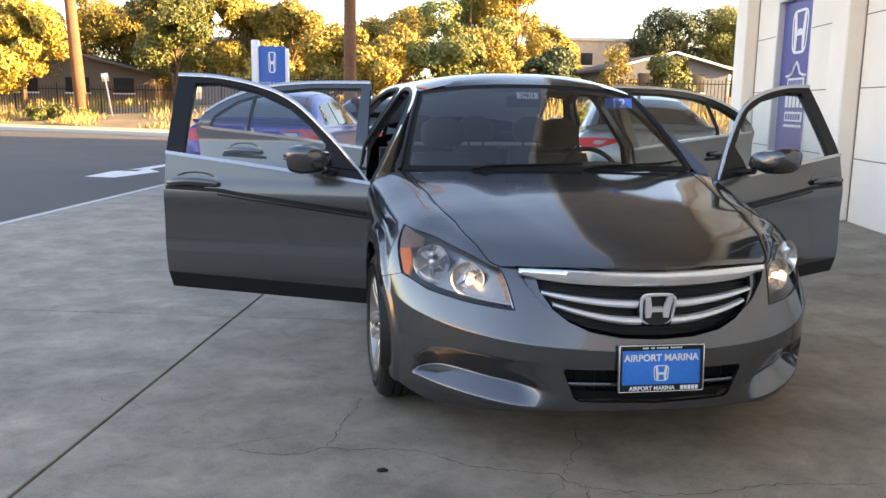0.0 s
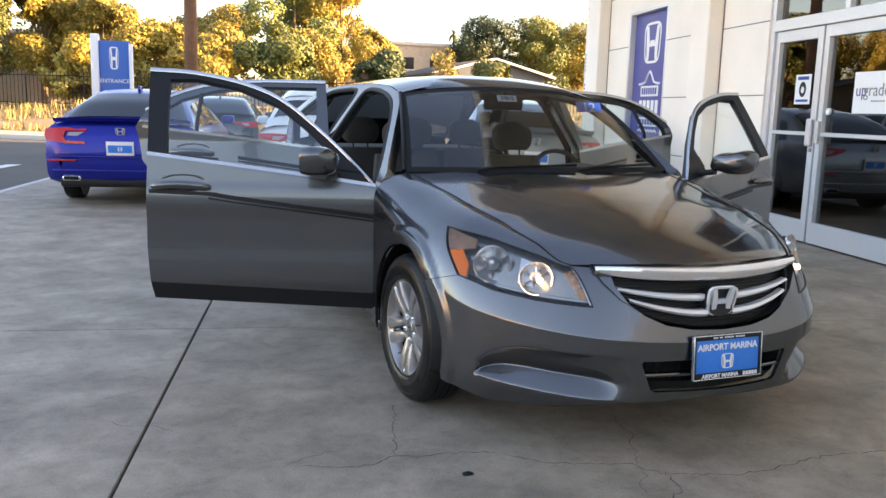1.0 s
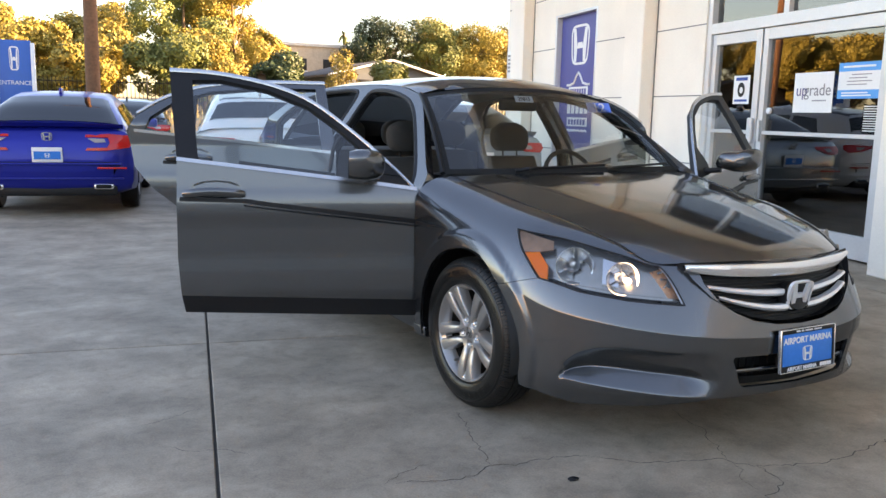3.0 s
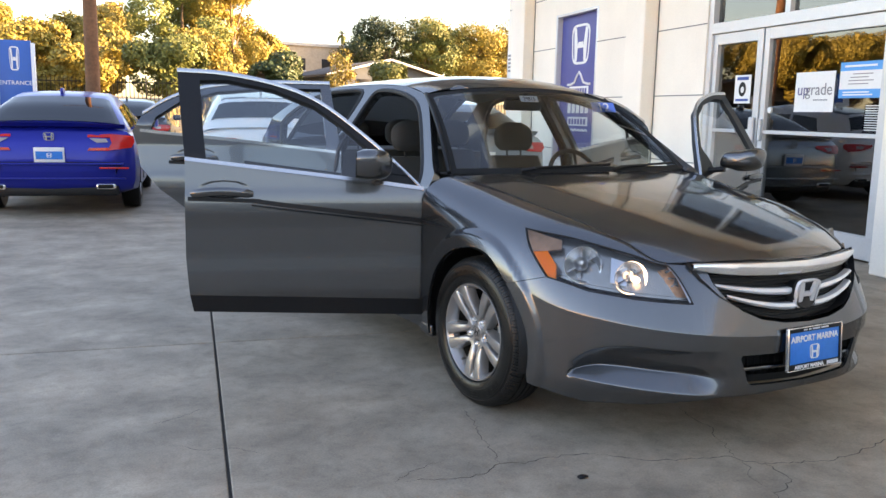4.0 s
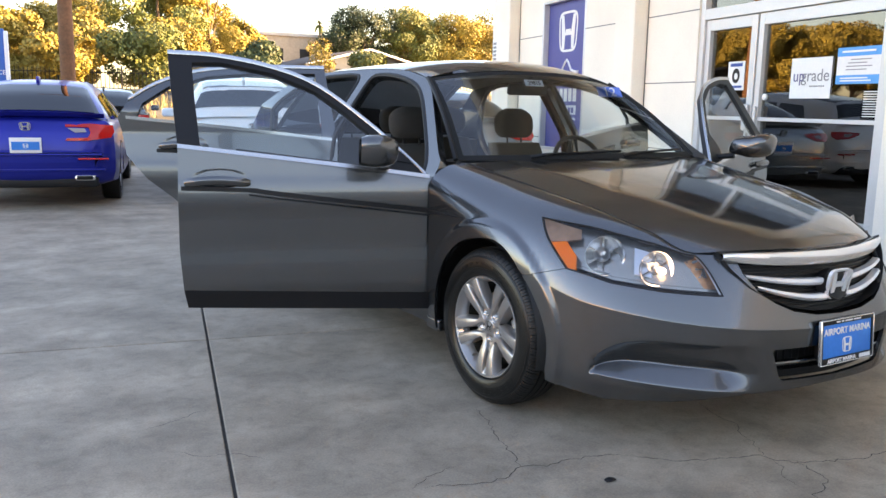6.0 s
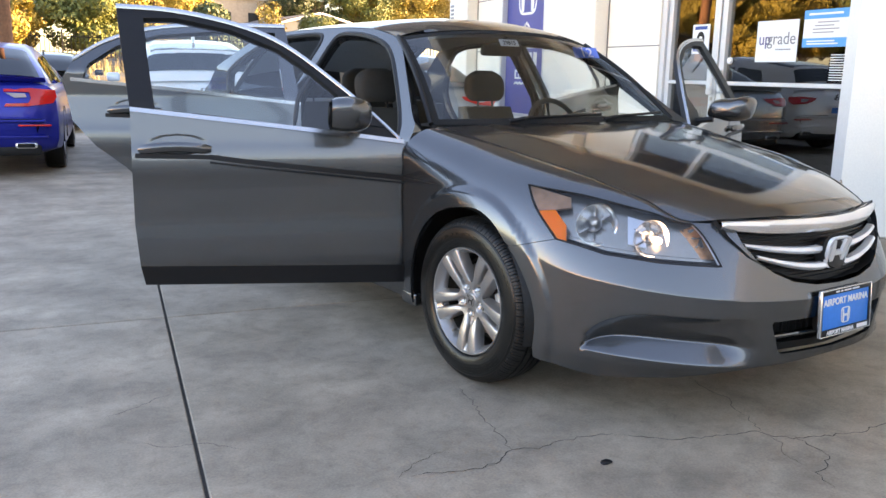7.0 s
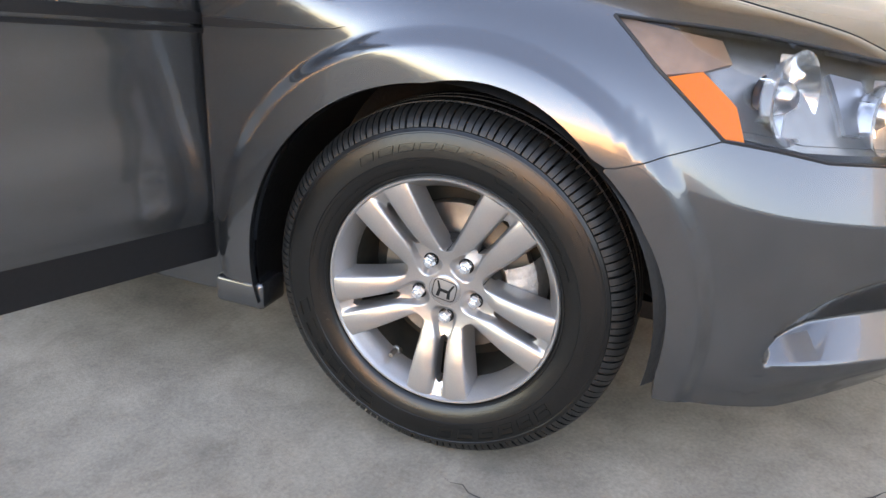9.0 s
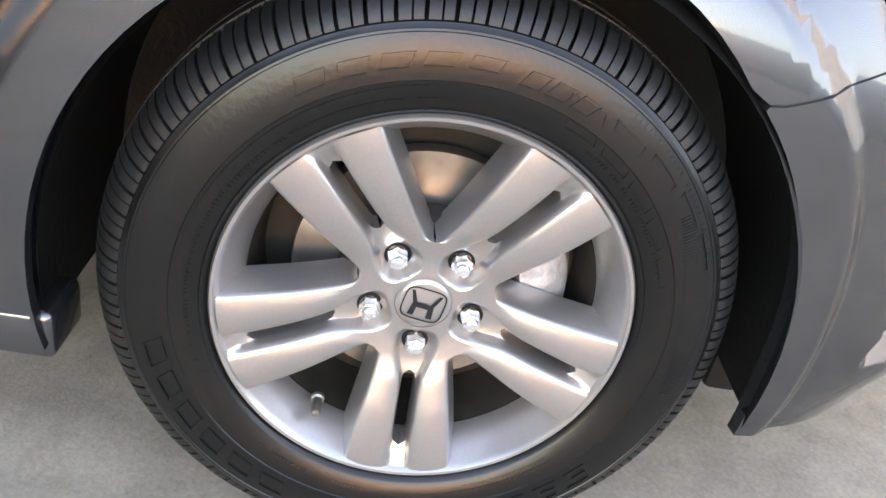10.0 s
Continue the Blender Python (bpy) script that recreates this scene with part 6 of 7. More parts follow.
bars([(-0.085, 0.11 - 0.022 * i, 0.085 - 0.012 * (i % 3), 0.118 - 0.022 * i) for i in range(11)], "print", WHITE, hours, pose(0, -0.004, 0))
# banner in its recess
ban = finish("banner", boxbm((-0.70, -0.004, -1.13), (0.70, 0.004, 1.13)), BANNERBLUE)
ban.matrix_world = FACE @ Matrix.Translation((-4.725, 0.0, 1.72))
tagged(ban, "tall blue banner with a white emblem and lettering blocks", "banner")
for a, b, c, d in ((3.98, 4.03, 0.55, 2.89), (5.42, 5.47, 0.55, 2.89), (4.03, 5.42, 2.85, 2.89), (4.03, 5.42, 0.55, 0.59)):
    part("banner_frame", boxbm((-0.10, a, c), (0.16, b, d), 0.004, m=ban.matrix_world.inverted() @ BUILD), ALU, ban)
emblem(ban, pose(0, -0.006, 0.67), 0.66, 0.62, WHITE, "emblem", 0.002)
part("crown_outline", tube([(-0.40, -0.006, 0.05), (-0.30, -0.006, 0.05), (-0.16, -0.006, 0.08), (-0.06, -0.006, 0.20), (0, -0.006, 0.24), (0.06, -0.006, 0.20), (0.16, -0.006, 0.08), (0.30, -0.006, 0.05), (0.40, -0.006, 0.05)], 0.02, 6), WHITE, ban)
part("name_panel", boxbm((-0.34, -0.007, -0.14), (0.34, -0.005, 0.02)), WHITE, ban)
bars([(-0.29 + 0.085 * i, -0.11, -0.29 + 0.085 * i + 0.06, -0.01) for i in range(7)], "print", BANNERBLUE, ban, pose(0, -0.009, 0))
bars([(-0.37 + 0.155 * i, -0.40, -0.37 + 0.155 * i + 0.11, -0.20) for i in range(5)], "print", WHITE, ban, pose(0, -0.007, 0))
part("name_panel", boxbm((-0.36, -0.007, -0.60), (0.36, -0.005, -0.46)), WHITE, ban)
bars([(-0.31 + 0.105 * i, -0.575, -0.31 + 0.105 * i + 0.075, -0.49) for i in range(6)], "print", BANNERBLUE, ban, pose(0, -0.009, 0))
part("wave_line", tube([(-0.36 + 0.06 * i, -0.006, -0.68 + 0.025 * (i % 2)) for i in range(13)], 0.016, 6), WHITE, ban)
# small signs on the far end of the wall
for z0, z1, m in ((1.95, 2.45, WHITE), (1.45, 1.9, WHITE)):
    nb_ = finish("wall_sign", boxbm((-0.16, -0.006, z0), (0.16, 0.006, z1), 0.002), m)
    nb_.matrix_world = FACE @ Matrix.Translation((-7.46, -0.107, 0))
    tagged(nb_, "small white sign with dark print screwed to the wall", "sign")
    bars([(-0.12, z1 - 0.10 - 0.07 * i, 0.12, z1 - 0.06 - 0.07 * i) for i in range(5)], "print", GREYPRINT if z0 > 1.9 else REDLENS, nb_, pose(0, -0.008, 0))

# palm plant in a pot, behind the glass
PALM = mat("palm_leaf", (0.10, 0.13, 0.05), 0.55, grain=0.2, scale=20)
plant = thing("potted_palm", "green potted palm with long drooping fronds", "plant", m=BUILD @ pose(0.75, -1.15, 0.02))
part("pot", lathe([(0.02, 0.0), (0.16, 0.0), (0.20, 0.34), (0.215, 0.36), (0.19, 0.36), (0.17, 0.32), (0.01, 0.32)], 28, axis="z"), mat("blue_pot", (0.03, 0.05, 0.22), 0.3), plant)
part("stem", tube([(0, 0, 0.3), (0.02, 0.01, 0.7), (0.0, 0.03, 1.05)], [0.04, 0.03, 0.025], 10), RUST, plant)
random.seed(5)
for i in range(17):
    a, tilt, ln = random.uniform(0, 6.28), random.uniform(0.3, 1.15), random.uniform(0.6, 0.85)
    fb = bmesh.new()
    spine = []
    for t in np.linspace(0, 1, 9):
        r = ln * t * math.sin(tilt) ** 0.5
        spine.append(Vector((r * math.cos(a) * 0.8, r * math.sin(a), 1.05 + ln * (t * math.cos(tilt) - 0.75 * t * t))))
    tube(spine, 0.004, 5, fb)
    for p in range(1, 9):
        c, d = spine[p], (spine[p] - spine[p - 1]).normalized()
        sd = d.cross(Vector((0, 0, 1))).normalized()
        for q in (-1, 1):
            for f in (0.0, 0.5):
                o = c.lerp(spine[p - 1], f)
                tip = o + sd * q * 0.17 * (1.15 - p / 9) + d * 0.13 - Vector((0, 0, 0.07))
                vs = [fb.verts.new(x) for x in (o, o.lerp(tip, 0.4) + d * 0.012, tip, o.lerp(tip, 0.4) - d * 0.012)]
                fb.faces.new(vs)
    part("frond", fb, PALM, plant)

# ---- parked cars, rear axle at y = 0, facing +y ----
def parked_car(name, label, m, paint, glass, tail="hook", lip=True, height=1.45, hatch=False):
    root = thing(name, label, "car", group="parked cars", m=m)
    # stations: y, half width, bottom, belt, deck
    st = [(-1.07, 0.70, 0.42, 0.60, 0.62), (-1.05, 0.80, 0.34, 0.80, 0.84), (-1.00, 0.875, 0.30, 0.92, 0.97), (-0.90, 0.905, 0.27, 0.97, 1.04), (-0.62, 0.925, 0.24, 0.98, 1.06), (-0.2, 0.93, 0.22, 0.98, 1.06), (0.6, 0.93, 0.20, 0.97, 1.0),
          (1.6, 0.93, 0.20, 0.95, 0.98), (2.5, 0.925, 0.20, 0.93, 0.96), (2.9, 0.92, 0.22, 0.88, 0.93), (3.4, 0.88, 0.24, 0.78, 0.83), (3.7, 0.74, 0.28, 0.70, 0.74), (3.82, 0.5, 0.34, 0.58, 0.62)]
    rows = []
    for y, w, zb, zl, zd in st:
        half = [(0.0, zb), (w * 0.80, zb), (w * 0.96, zb + 0.05), (w * 0.99, zb + 0.14), (w, 0.5 * (zb + zl)), (w * 0.985, zl - 0.12), (w * 0.955, zl - 0.03), (w * 0.90, zl + 0.012), (w * 0.6, zd), (0.0, zd + 0.012)]
        rows.append([(-x, y + 0.09 * ((x / 0.93) ** 3 if y < -0.9 else 0), z) for x, z in half] + [(x, y + 0.09 * ((x / 0.93) ** 3 if y < -0.9 else 0), z) for x, z in half[::-1][1:-1]])
    bm = grid(rows, close_u=True)
    bm.verts.ensure_lookup_table()
    n = len(rows[0])
    bm.faces.new([bm.verts[k] for k in range(n)])
    bmesh.ops.recalc_face_normals(bm, faces=bm.faces)
    part("body", bm, paint, root, sharp=40)
    # cabin
    k = height / 1.45
    cs = [(-0.78 if not hatch else -0.95, 0.62, 1.03), (-0.30 if not hatch else -0.62, 0.60, 1.26 * k if not hatch else 1.30 * k), (0.10, 0.585, 1.385 * k), (0.45, 0.58, 1.43 * k), (0.95, 0.58, 1.45 * k), (1.35, 0.58, 1.43 * k), (1.62, 0.595, 1.37 * k), (2.05, 0.62, 1.18 * k), (2.42, 0.66, 0.97)]
    rows = []
    for y, w, z in cs:
        wb = 0.86
        f = min(1, (z - 0.95) / 0.42)
        wt = 0.86 - (0.86 - w) * f
        half = [(0.86, 0.94), (0.86 - (0.86 - wt) * 0.75, 0.95 + (z - 0.97) * 0.80), (wt * 0.97, z - 0.035), (wt * 0.86, z - 0.006), (wt * 0.5, z + 0.012), (0, z + 0.018)]
        rows.append([(-x, y, zz) for x, zz in half] + [(x, y, zz) for x, zz in half[::-1][1:]])
    cb = grid(rows)
    bmesh.ops.recalc_face_normals(cb, faces=cb.faces)
    part("cabin", cb, paint, root, sharp=40)
    inter = lambda y, i: np.array([np.interp(y, [c[0] for c in cs], [r[i][j] for r in rows]) for j in range(3)])
    # rear window, side windows, laid just off the shell
    rwin = []
    for t in np.linspace(0.10, 0.93, 8):
        y = cs[0][0] + (cs[2][0] - cs[0][0] + (0.0)) * t
        c = [inter(y, i) for i in range(11)]
        r = []
        for u in np.linspace(2.12, 7.88, 15):
            i = int(u)
            p = c[i] + (c[i + 1] - c[i]) * (u - i)
            r.append((p[0] * (0.99), p[1] - 0.006, p[2] + 0.007))
        rwin.append(r)
    part("rear_window", grid(rwin), glass, root, "dark tinted rear window")
    for sg in (0, 1):
        for y0, y1 in ((-0.32, 0.55), (0.63, 1.62)):
            sw = []
            for v in (0.10, 0.5, 0.93):
                r = []
                for y in np.linspace(y0 + (0.32 * v if y0 < 0 else 0), y1 + (0 if y0 < 0 else 0.55 * (1 - v)), 10):
                    a, b = inter(y, 0 if sg == 0 else 10), inter(y, 1 if sg == 0 else 9)
                    p = a + (b - a) * v
                    r.append((p[0] + (-0.006 if sg == 0 else 0.006), p[1], p[2] + 0.004))
                sw.append(r)
            part("side_window", grid(sw), glass, root)
        sx = -1 if sg == 0 else 1
        part("wing_mirror", boxbm((sx * 0.99 - 0.09, 1.82, 0.98), (sx * 0.99 + 0.09, 1.96, 1.11), 0.035, segs=3), paint, root)
        # wheels
        for wy in (0.0, 2.83):
            tw = part("wheel", lathe([(0.20, 0.10), (0.30, 0.11), (0.325, 0.095), (0.33, 0.06), (0.33, -0.06), (0.325, -0.095), (0.30, -0.112), (0.235, -0.108)], 36), TYRE, root, m=pose(sx * 0.80, wy, 0.33))
            part("rim", lathe([(0.235, -0.108 * -sx), (0.225, -0.095 * -sx), (0.21, -0.06 * -sx), (0.06, -0.075 * -sx), (0.001, -0.075 * -sx)], 36), SATIN if paint is not BLUEPAINT else BLACK, tw)
            for i in range(5):
                sp = boxbm((sx * 0.088, -0.022, 0.04), (sx * 0.106, 0.022, 0.225), 0.006, m=pose(0, 0, 0, 72 * i))
                part("spoke", sp, SATIN, tw)
            part("arch_shadow", lathe([(0.385, sx * 0.125), (0.385, sx * 0.0), (0.05, 0)], 32, start=0, sweep=math.pi), GAP, root, m=pose(sx * 0.805, wy, 0.34))
    rear = lambda x, z: Vector((x, float(np.interp(z, [0.42, 0.60, 0.80, 0.92, 1.0], [-1.075, -1.085, -1.07, -1.02, -0.96])) + 0.09 * abs(x / 0.93) ** 3 - 0.006 + (0.22 * max(0, abs(x) - 0.74)), z))
    for sx in (-1, 1):
        if tail == "hook":
            red = [(0.40, 0.945), (0.66, 0.955), (0.89, 0.935), (0.905, 0.86), (0.87, 0.80), (0.62, 0.765), (0.40, 0.765), (0.42, 0.795), (0.63, 0.80), (0.66, 0.85), (0.64, 0.915), (0.40, 0.92)]
            white = [(0.42, 0.905), (0.60, 0.90), (0.62, 0.86), (0.50, 0.855)]
        else:
            red = [(0.40, 0.91), (0.70, 0.925), (0.885, 0.92), (0.90, 0.85), (0.84, 0.80), (0.62, 0.815), (0.44, 0.87)]
            white = [(0.55, 0.89), (0.70, 0.89), (0.72, 0.845), (0.63, 0.84)]
        fl = lambda poly: [(sx * x, z) for x, z in (poly if sx > 0 else poly)]
        tl = part("tail_light", sheet(fl(red), rear, 0.05, rim=0.01), REDLENS, root, "red tail light")
        part("reverse_lens", sheet(fl(white), lambda x, z: rear(x, z) + Vector((0, -0.003, 0)), 0.05), CLEARLENS, tl)
        part("reflector", boxbm((sx * 0.68 - 0.16, -1.085, 0.555), (sx * 0.68 + 0.16, -1.03, 0.575), 0.005), REDLENS, root)
        part("exhaust_trim", boxbm((sx * 0.58 - 0.11, -1.06, 0.315), (sx * 0.58 + 0.11, -0.9, 0.385), 0.025, segs=3), CHROME, root)
        part("exhaust_hole", boxbm((sx * 0.58 - 0.085, -1.066, 0.33), (sx * 0.58 + 0.085, -1.055, 0.372), 0.012), GAP, root)
    part("lower_valance", boxbm((-0.72, -1.03, 0.24), (0.72, -0.8, 0.36), 0.03), BLACK, root)
    part("bumper_crease", boxbm((-0.80, -1.088, 0.435), (0.80, -1.0, 0.452), 0.006), paint, root)
    part("bumper_step", boxbm((-0.78, -1.10, 0.60), (0.78, -0.98, 0.625), 0.012), paint, root)
    if lip:
        lp = grid([[(0.80 * u, y + 0.10 * abs(u) ** 3, z - 0.02 * abs(u) ** 2) for u in np.linspace(-1, 1, 21)] for y, z in ((-0.86, 1.035), (-0.93, 1.05), (-1.00, 1.075), (-1.035, 1.085), (-1.02, 1.062), (-0.96, 1.03))])
        part("boot_lip", lp, paint, root)
    pl_ = part("number_plate", boxbm((-0.16, -0.006, -0.085), (0.16, 0.004, 0.085), 0.004), WHITE, root, "white and blue dealer plate", m=pose(0, -1.092, 0.715, 6))
    part("plate_panel", boxbm((-0.14, -0.009, -0.05), (0.14, -0.006, 0.04)), PLATEBLUE, pl_)
    emblem(pl_, pose(0, -0.010, -0.005), 0.06, 0.05, WHITE, "badge_print", 0.001)
    emblem(root, pose(0, -1.065, 0.92, 20), 0.12, 0.095, CHROME)
    part("roof_fin", boxbm((-0.02, 0.15, 1.40 * k), (0.02, 0.32, 1.49 * k), 0.018), paint, root)
    part("boot_seam", boxbm((-0.75, -1.083, 0.628), (0.75, -1.06, 0.634)), GAP, root)
    return root


ROWM = lambda x, y: pose(x, y, 0, 0, 0, -10.8)
parked_car("sedan", "deep blue sedan parked with its tail to the forecourt", ROWM(-2.08, 11.55), BLUEPAINT, DARKGLASS)
parked_car("sedan", "pearl white car parked beside the blue sedan", ROWM(0.45, 11.5), WHITEPAINT, DARKGLASS, "slim", False, 1.56, True)
parked_car("sedan", "dark grey car parked close to the building", ROWM(2.85, 10.25), SILVERPAINT, DARKGLASS, "slim", True, 1.46)
parked_car("sedan", "dark car parked further down the lot", ROWM(-0.4, 19.0), DARKPAINT, DARKGLASS, "slim", True, 1.45)

# ---- entrance sign, poles, wires ----
sign = thing("entrance_sign", "blue entrance sign with a white post and border", "sign", m=pose(-2.40, 17.0, 0, 0, 0, -8))
part("panel", boxbm((-0.36, -0.05, 0.35), (0.18, 0.05, 2.40), 0.01), SIGNBLUE, sign)
part("post", boxbm((-0.50, -0.11, 0), (-0.36, 0.11, 2.52), 0.02), WHITE, sign)
part("edge", boxbm((0.18, -0.07, 0), (0.24, 0.07, 2.36), 0.01), WHITE, sign)
emblem(sign, pose(-0.09, -0.056, 2.08), 0.17, 0.42, WHITE, "emblem", 0.002)
words("lettering", "ENTRANCE", 0.105, WHITE, sign, pose(-0.09, -0.054, 1.62))
part("plinth", boxbm((-0.55, -0.2, -0.02), (0.3, 0.2, 0.08), 0.02), CONCPALE, sign)
WOOD = mat("weathered_pole_wood", (0.16, 0.075, 0.038), 0.85, grain=0.25, scale=18, bump=0.4, stain=0.25, stain_scale=1.2)


def pole(x, y, lean, r, h, label):
    z0 = ground_z(x, y)
    p = thing("utility_pole", label, "pole", m=pose(x, y, z0))
    part("shaft", tube([(lean * t, 0, -0.1 + h * t) for t in np.linspace(0, 1, 6)], [r - r * 0.3 * t for t in np.linspace(0, 1, 6)], 16), WOOD, p)
    part("cross_arm", boxbm((lean - 1.1, -0.06, h - 0.7), (lean + 1.1, 0.06, h - 0.56), 0.01), WOOD, p)
    for dx in (-1.0, -0.4, 0.4, 1.0):
        part("insulator", lathe([(0.0, 0.14), (0.04, 0.13), (0.05, 0.05), (0.03, 0.0)], 12, axis="z", bm=None), STEEL, p, m=pose(lean + dx, 0, h - 0.56))
    part("step_bolt", tube([(r * 0.9, 0, 2.6), (r * 0.9 + 0.14, 0, 2.6)], 0.012, 6), STEEL, p)
    return p


pole(-0.90, 20.7, 0.05, 0.165, 11.0, "brown wooden utility pole by the lot")
pole(-13.6, 42.0, -0.55, 0.30, 11.5, "leaning sunlit wooden utility pole on the bank")
WIRE = mat("black_cable", (0.02, 0.02, 0.02), 0.6)
for k, (a, b, sag) in enumerate((((-30, 40, 9.6), (45, 46, 9.2), 0.8), ((-30, 41, 8.5), (45, 47, 8.4), 0.9))):
    a, b = Vector(a), Vector(b)
    wbm = tube([a.lerp(b, t) - Vector((0, 0, sag * 4 * t * (1 - t))) for t in np.linspace(0, 1, 24)], 0.022, 5)
    tagged(finish("overhead_cable", wbm, WIRE), "black overhead cable strung between poles", "cable", group="overhead cables")
# slanted street sign on the bank
ss = thing("street_sign", "leaning grey post with a white sign", "sign", m=pose(-11.8, 40.5, ground_z(-11.8, 40.5), 0, -8, 0))
part("post", tube([(0, 0, 0), (0, 0, 2.0)], 0.04, 8), SATIN, ss)
part("board", boxbm((-0.16, -0.02, 1.62), (0.16, 0.02, 2.0), 0.01), SATIN, ss)

# ---- houses beyond the road ----
def house(name, label, x, y, w, d, h, ridge, wall_m, roof_m, gable=True, rot=0, windows=()):
    z0 = ground_z(x, y) - 0.2
    root = thing(name, label, "house", m=pose(x, y, z0, 0, 0, rot))
    wb = bmesh.new()
    prof = [(-w / 2, 0), (w / 2, 0), (w / 2, h), (0, ridge), (-w / 2, h)] if gable else [(-w / 2, 0), (w / 2, 0), (w / 2, h), (-w / 2, h)]
    fr = [[wb.verts.new((px, yy, pz)) for px, pz in prof] for yy in (0, d)]
    wb.faces.new(fr[0][::-1])
    wb.faces.new(fr[1])
    for i in range(len(prof)):
        j = (i + 1) % len(prof)
        wb.faces.new((fr[0][i], fr[0][j], fr[1][j], fr[1][i]))
    bmesh.ops.recalc_face_normals(wb, faces=wb.faces)
    part("wall", wb, wall_m, root)
    if gable:
        for sg in (-1, 1):
            ang = math.atan2(ridge - h, w / 2)
            ln = math.hypot(ridge - h, w / 2) + 0.5
            part("roof", boxbm((0, -0.5, 0), (ln, d + 0.5, 0.16), 0.01, m=Matrix.Translation((0, 0, ridge)) @ (pose(0, 0, 0, 0, math.degrees(ang), 0) if sg > 0 else pose(0, 0, 0, 0, 0, 180) @ pose(0, 0, 0, 0, math.degrees(ang), 0) @ Matrix.Translation((0, -d, 0)))), roof_m, root)
            bar_ = boxbm((0, -0.56, 0.05), (ln, -0.50, 0.165), 0.01, m=Matrix.Translation((0, 0, ridge)) @ (pose(0, 0, 0, 0, math.degrees(ang), 0) if sg > 0 else Matrix.Scale(-1, 4, (1, 0, 0)) @ pose(0, 0, 0, 0, math.degrees(ang), 0)))
            bmesh.ops.recalc_face_normals(bar_, faces=bar_.faces)
            part("bargeboard", bar_, WHITE if wall_m is not DARKWALL else DARKWALL, root)
    else:
        part("roof", boxbm((-w / 2 - 0.15, -0.15, h), (w / 2 + 0.15, d + 0.15, h + 0.25), 0.02), roof_m, root)
    for wx, wz_, ww, wh_ in windows:
        win = part("window", boxbm((wx - ww / 2, -0.03, wz_), (wx + ww / 2, 0.05, wz_ + wh_), 0.005), BLACK, root)
        part("window_frame", boxbm((wx - ww / 2 - 0.06, -0.05, wz_ - 0.08), (wx + ww / 2 + 0.06, -0.01, wz_), 0.005), WHITE, win)
    return root


GREYWALL = mat("grey_house_wall", (0.10, 0.115, 0.135), 0.85, grain=0.06, scale=8, stain=0.08)
BEIGE = mat("beige_house_wall", (0.46, 0.38, 0.29), 0.85, grain=0.06, scale=6, stain=0.1)
DARKWALL = mat("brown_house_wall", (0.15, 0.11, 0.08), 0.9, grain=0.1, scale=6)
SHINGLE = mat("grey_shingle_roof", (0.075, 0.072, 0.072), 0.9, grain=0.25, scale=14, bump=0.3)
WHITEROOF = mat("pale_flat_roof", (0.55, 0.52, 0.48), 0.9, grain=0.1, scale=6)
house("house", "grey gabled house with white bargeboards", 18.4, 48.0, 7.2, 9, 2.3, 3.2, GREYWALL, SHINGLE, windows=((-1.5, 1.0, 1.0, 1.1), (1.6, 1.0, 1.0, 1.1)))
house("apartment_building", "beige flat-roofed apartment building behind the trees", 20.5, 62.0, 9.5, 8, 4.4, 4.4, BEIGE, WHITEROOF, False, windows=((-3.2, 2.6, 0.9, 0.9), (-1.0, 2.6, 0.9, 0.9), (2.6, 2.7, 1.2, 0.7)))
house("house", "low brown house with a pale sunlit roof edge", 12.6, 57.0, 7.0, 8, 1.7, 2.4, DARKWALL, SHINGLE, windows=((-1.5, 0.9, 1.0, 0.8),))
house("house", "beige two-storey house seen between trees", -7.8, 60.0, 6.0, 8, 4.4, 4.4, BEIGE, WHITEROOF, False, windows=((0.8, 1.5, 1.2, 1.0), (-1.2, 2.8, 1.0, 0.9)))
house("house", "brown house with a wide roof in tree shade", -17.5, 53.0, 10.0, 8, 2.0, 3.2, DARKWALL, SHINGLE, windows=((-2.5, 0.9, 1.4, 0.9), (0.5, 0.9, 1.4, 0.9), (3.2, 0.9, 1.2, 0.9)))

# iron fence along the bank
IRON = mat("black_iron", (0.012, 0.012, 0.012), 0.5, 0.5)
def fence(x0, y0, x1, y1, h=1.5):
    n = int(math.dist((x0, y0), (x1, y1)) / 0.16)
    f = thing("iron_fence", "black iron fence with pointed pickets", "fence", group="fences", m=pose(x0, y0, ground_z((x0 + x1) / 2, (y0 + y1) / 2)))
    d = Vector((x1 - x0, y1 - y0, 0))
    pk = bmesh.new()
    for i in range(n + 1):
        p = d * (i / n)
        boxbm((p.x - 0.012, p.y - 0.012, -0.3), (p.x + 0.012, p.y + 0.012, h), bm=pk)
    part("infill", pk, IRON, f)["kind"] = "stuff"
    for z in (0.15, h - 0.18):
        part("rail", tube([(0, 0, z), (d.x, d.y, z)], 0.022, 6), IRON, f)
    for i in range(0, n + 1, 15):
        p = d * (i / n)
        part("post", boxbm((p.x - 0.03, p.y - 0.03, -0.3), (p.x + 0.03, p.y + 0.03, h + 0.1), 0.005), IRON, f)


fence(-24, 46, -9, 40.5)
fence(-9, 40.5, 6, 36)
fence(6, 36, 26, 33)

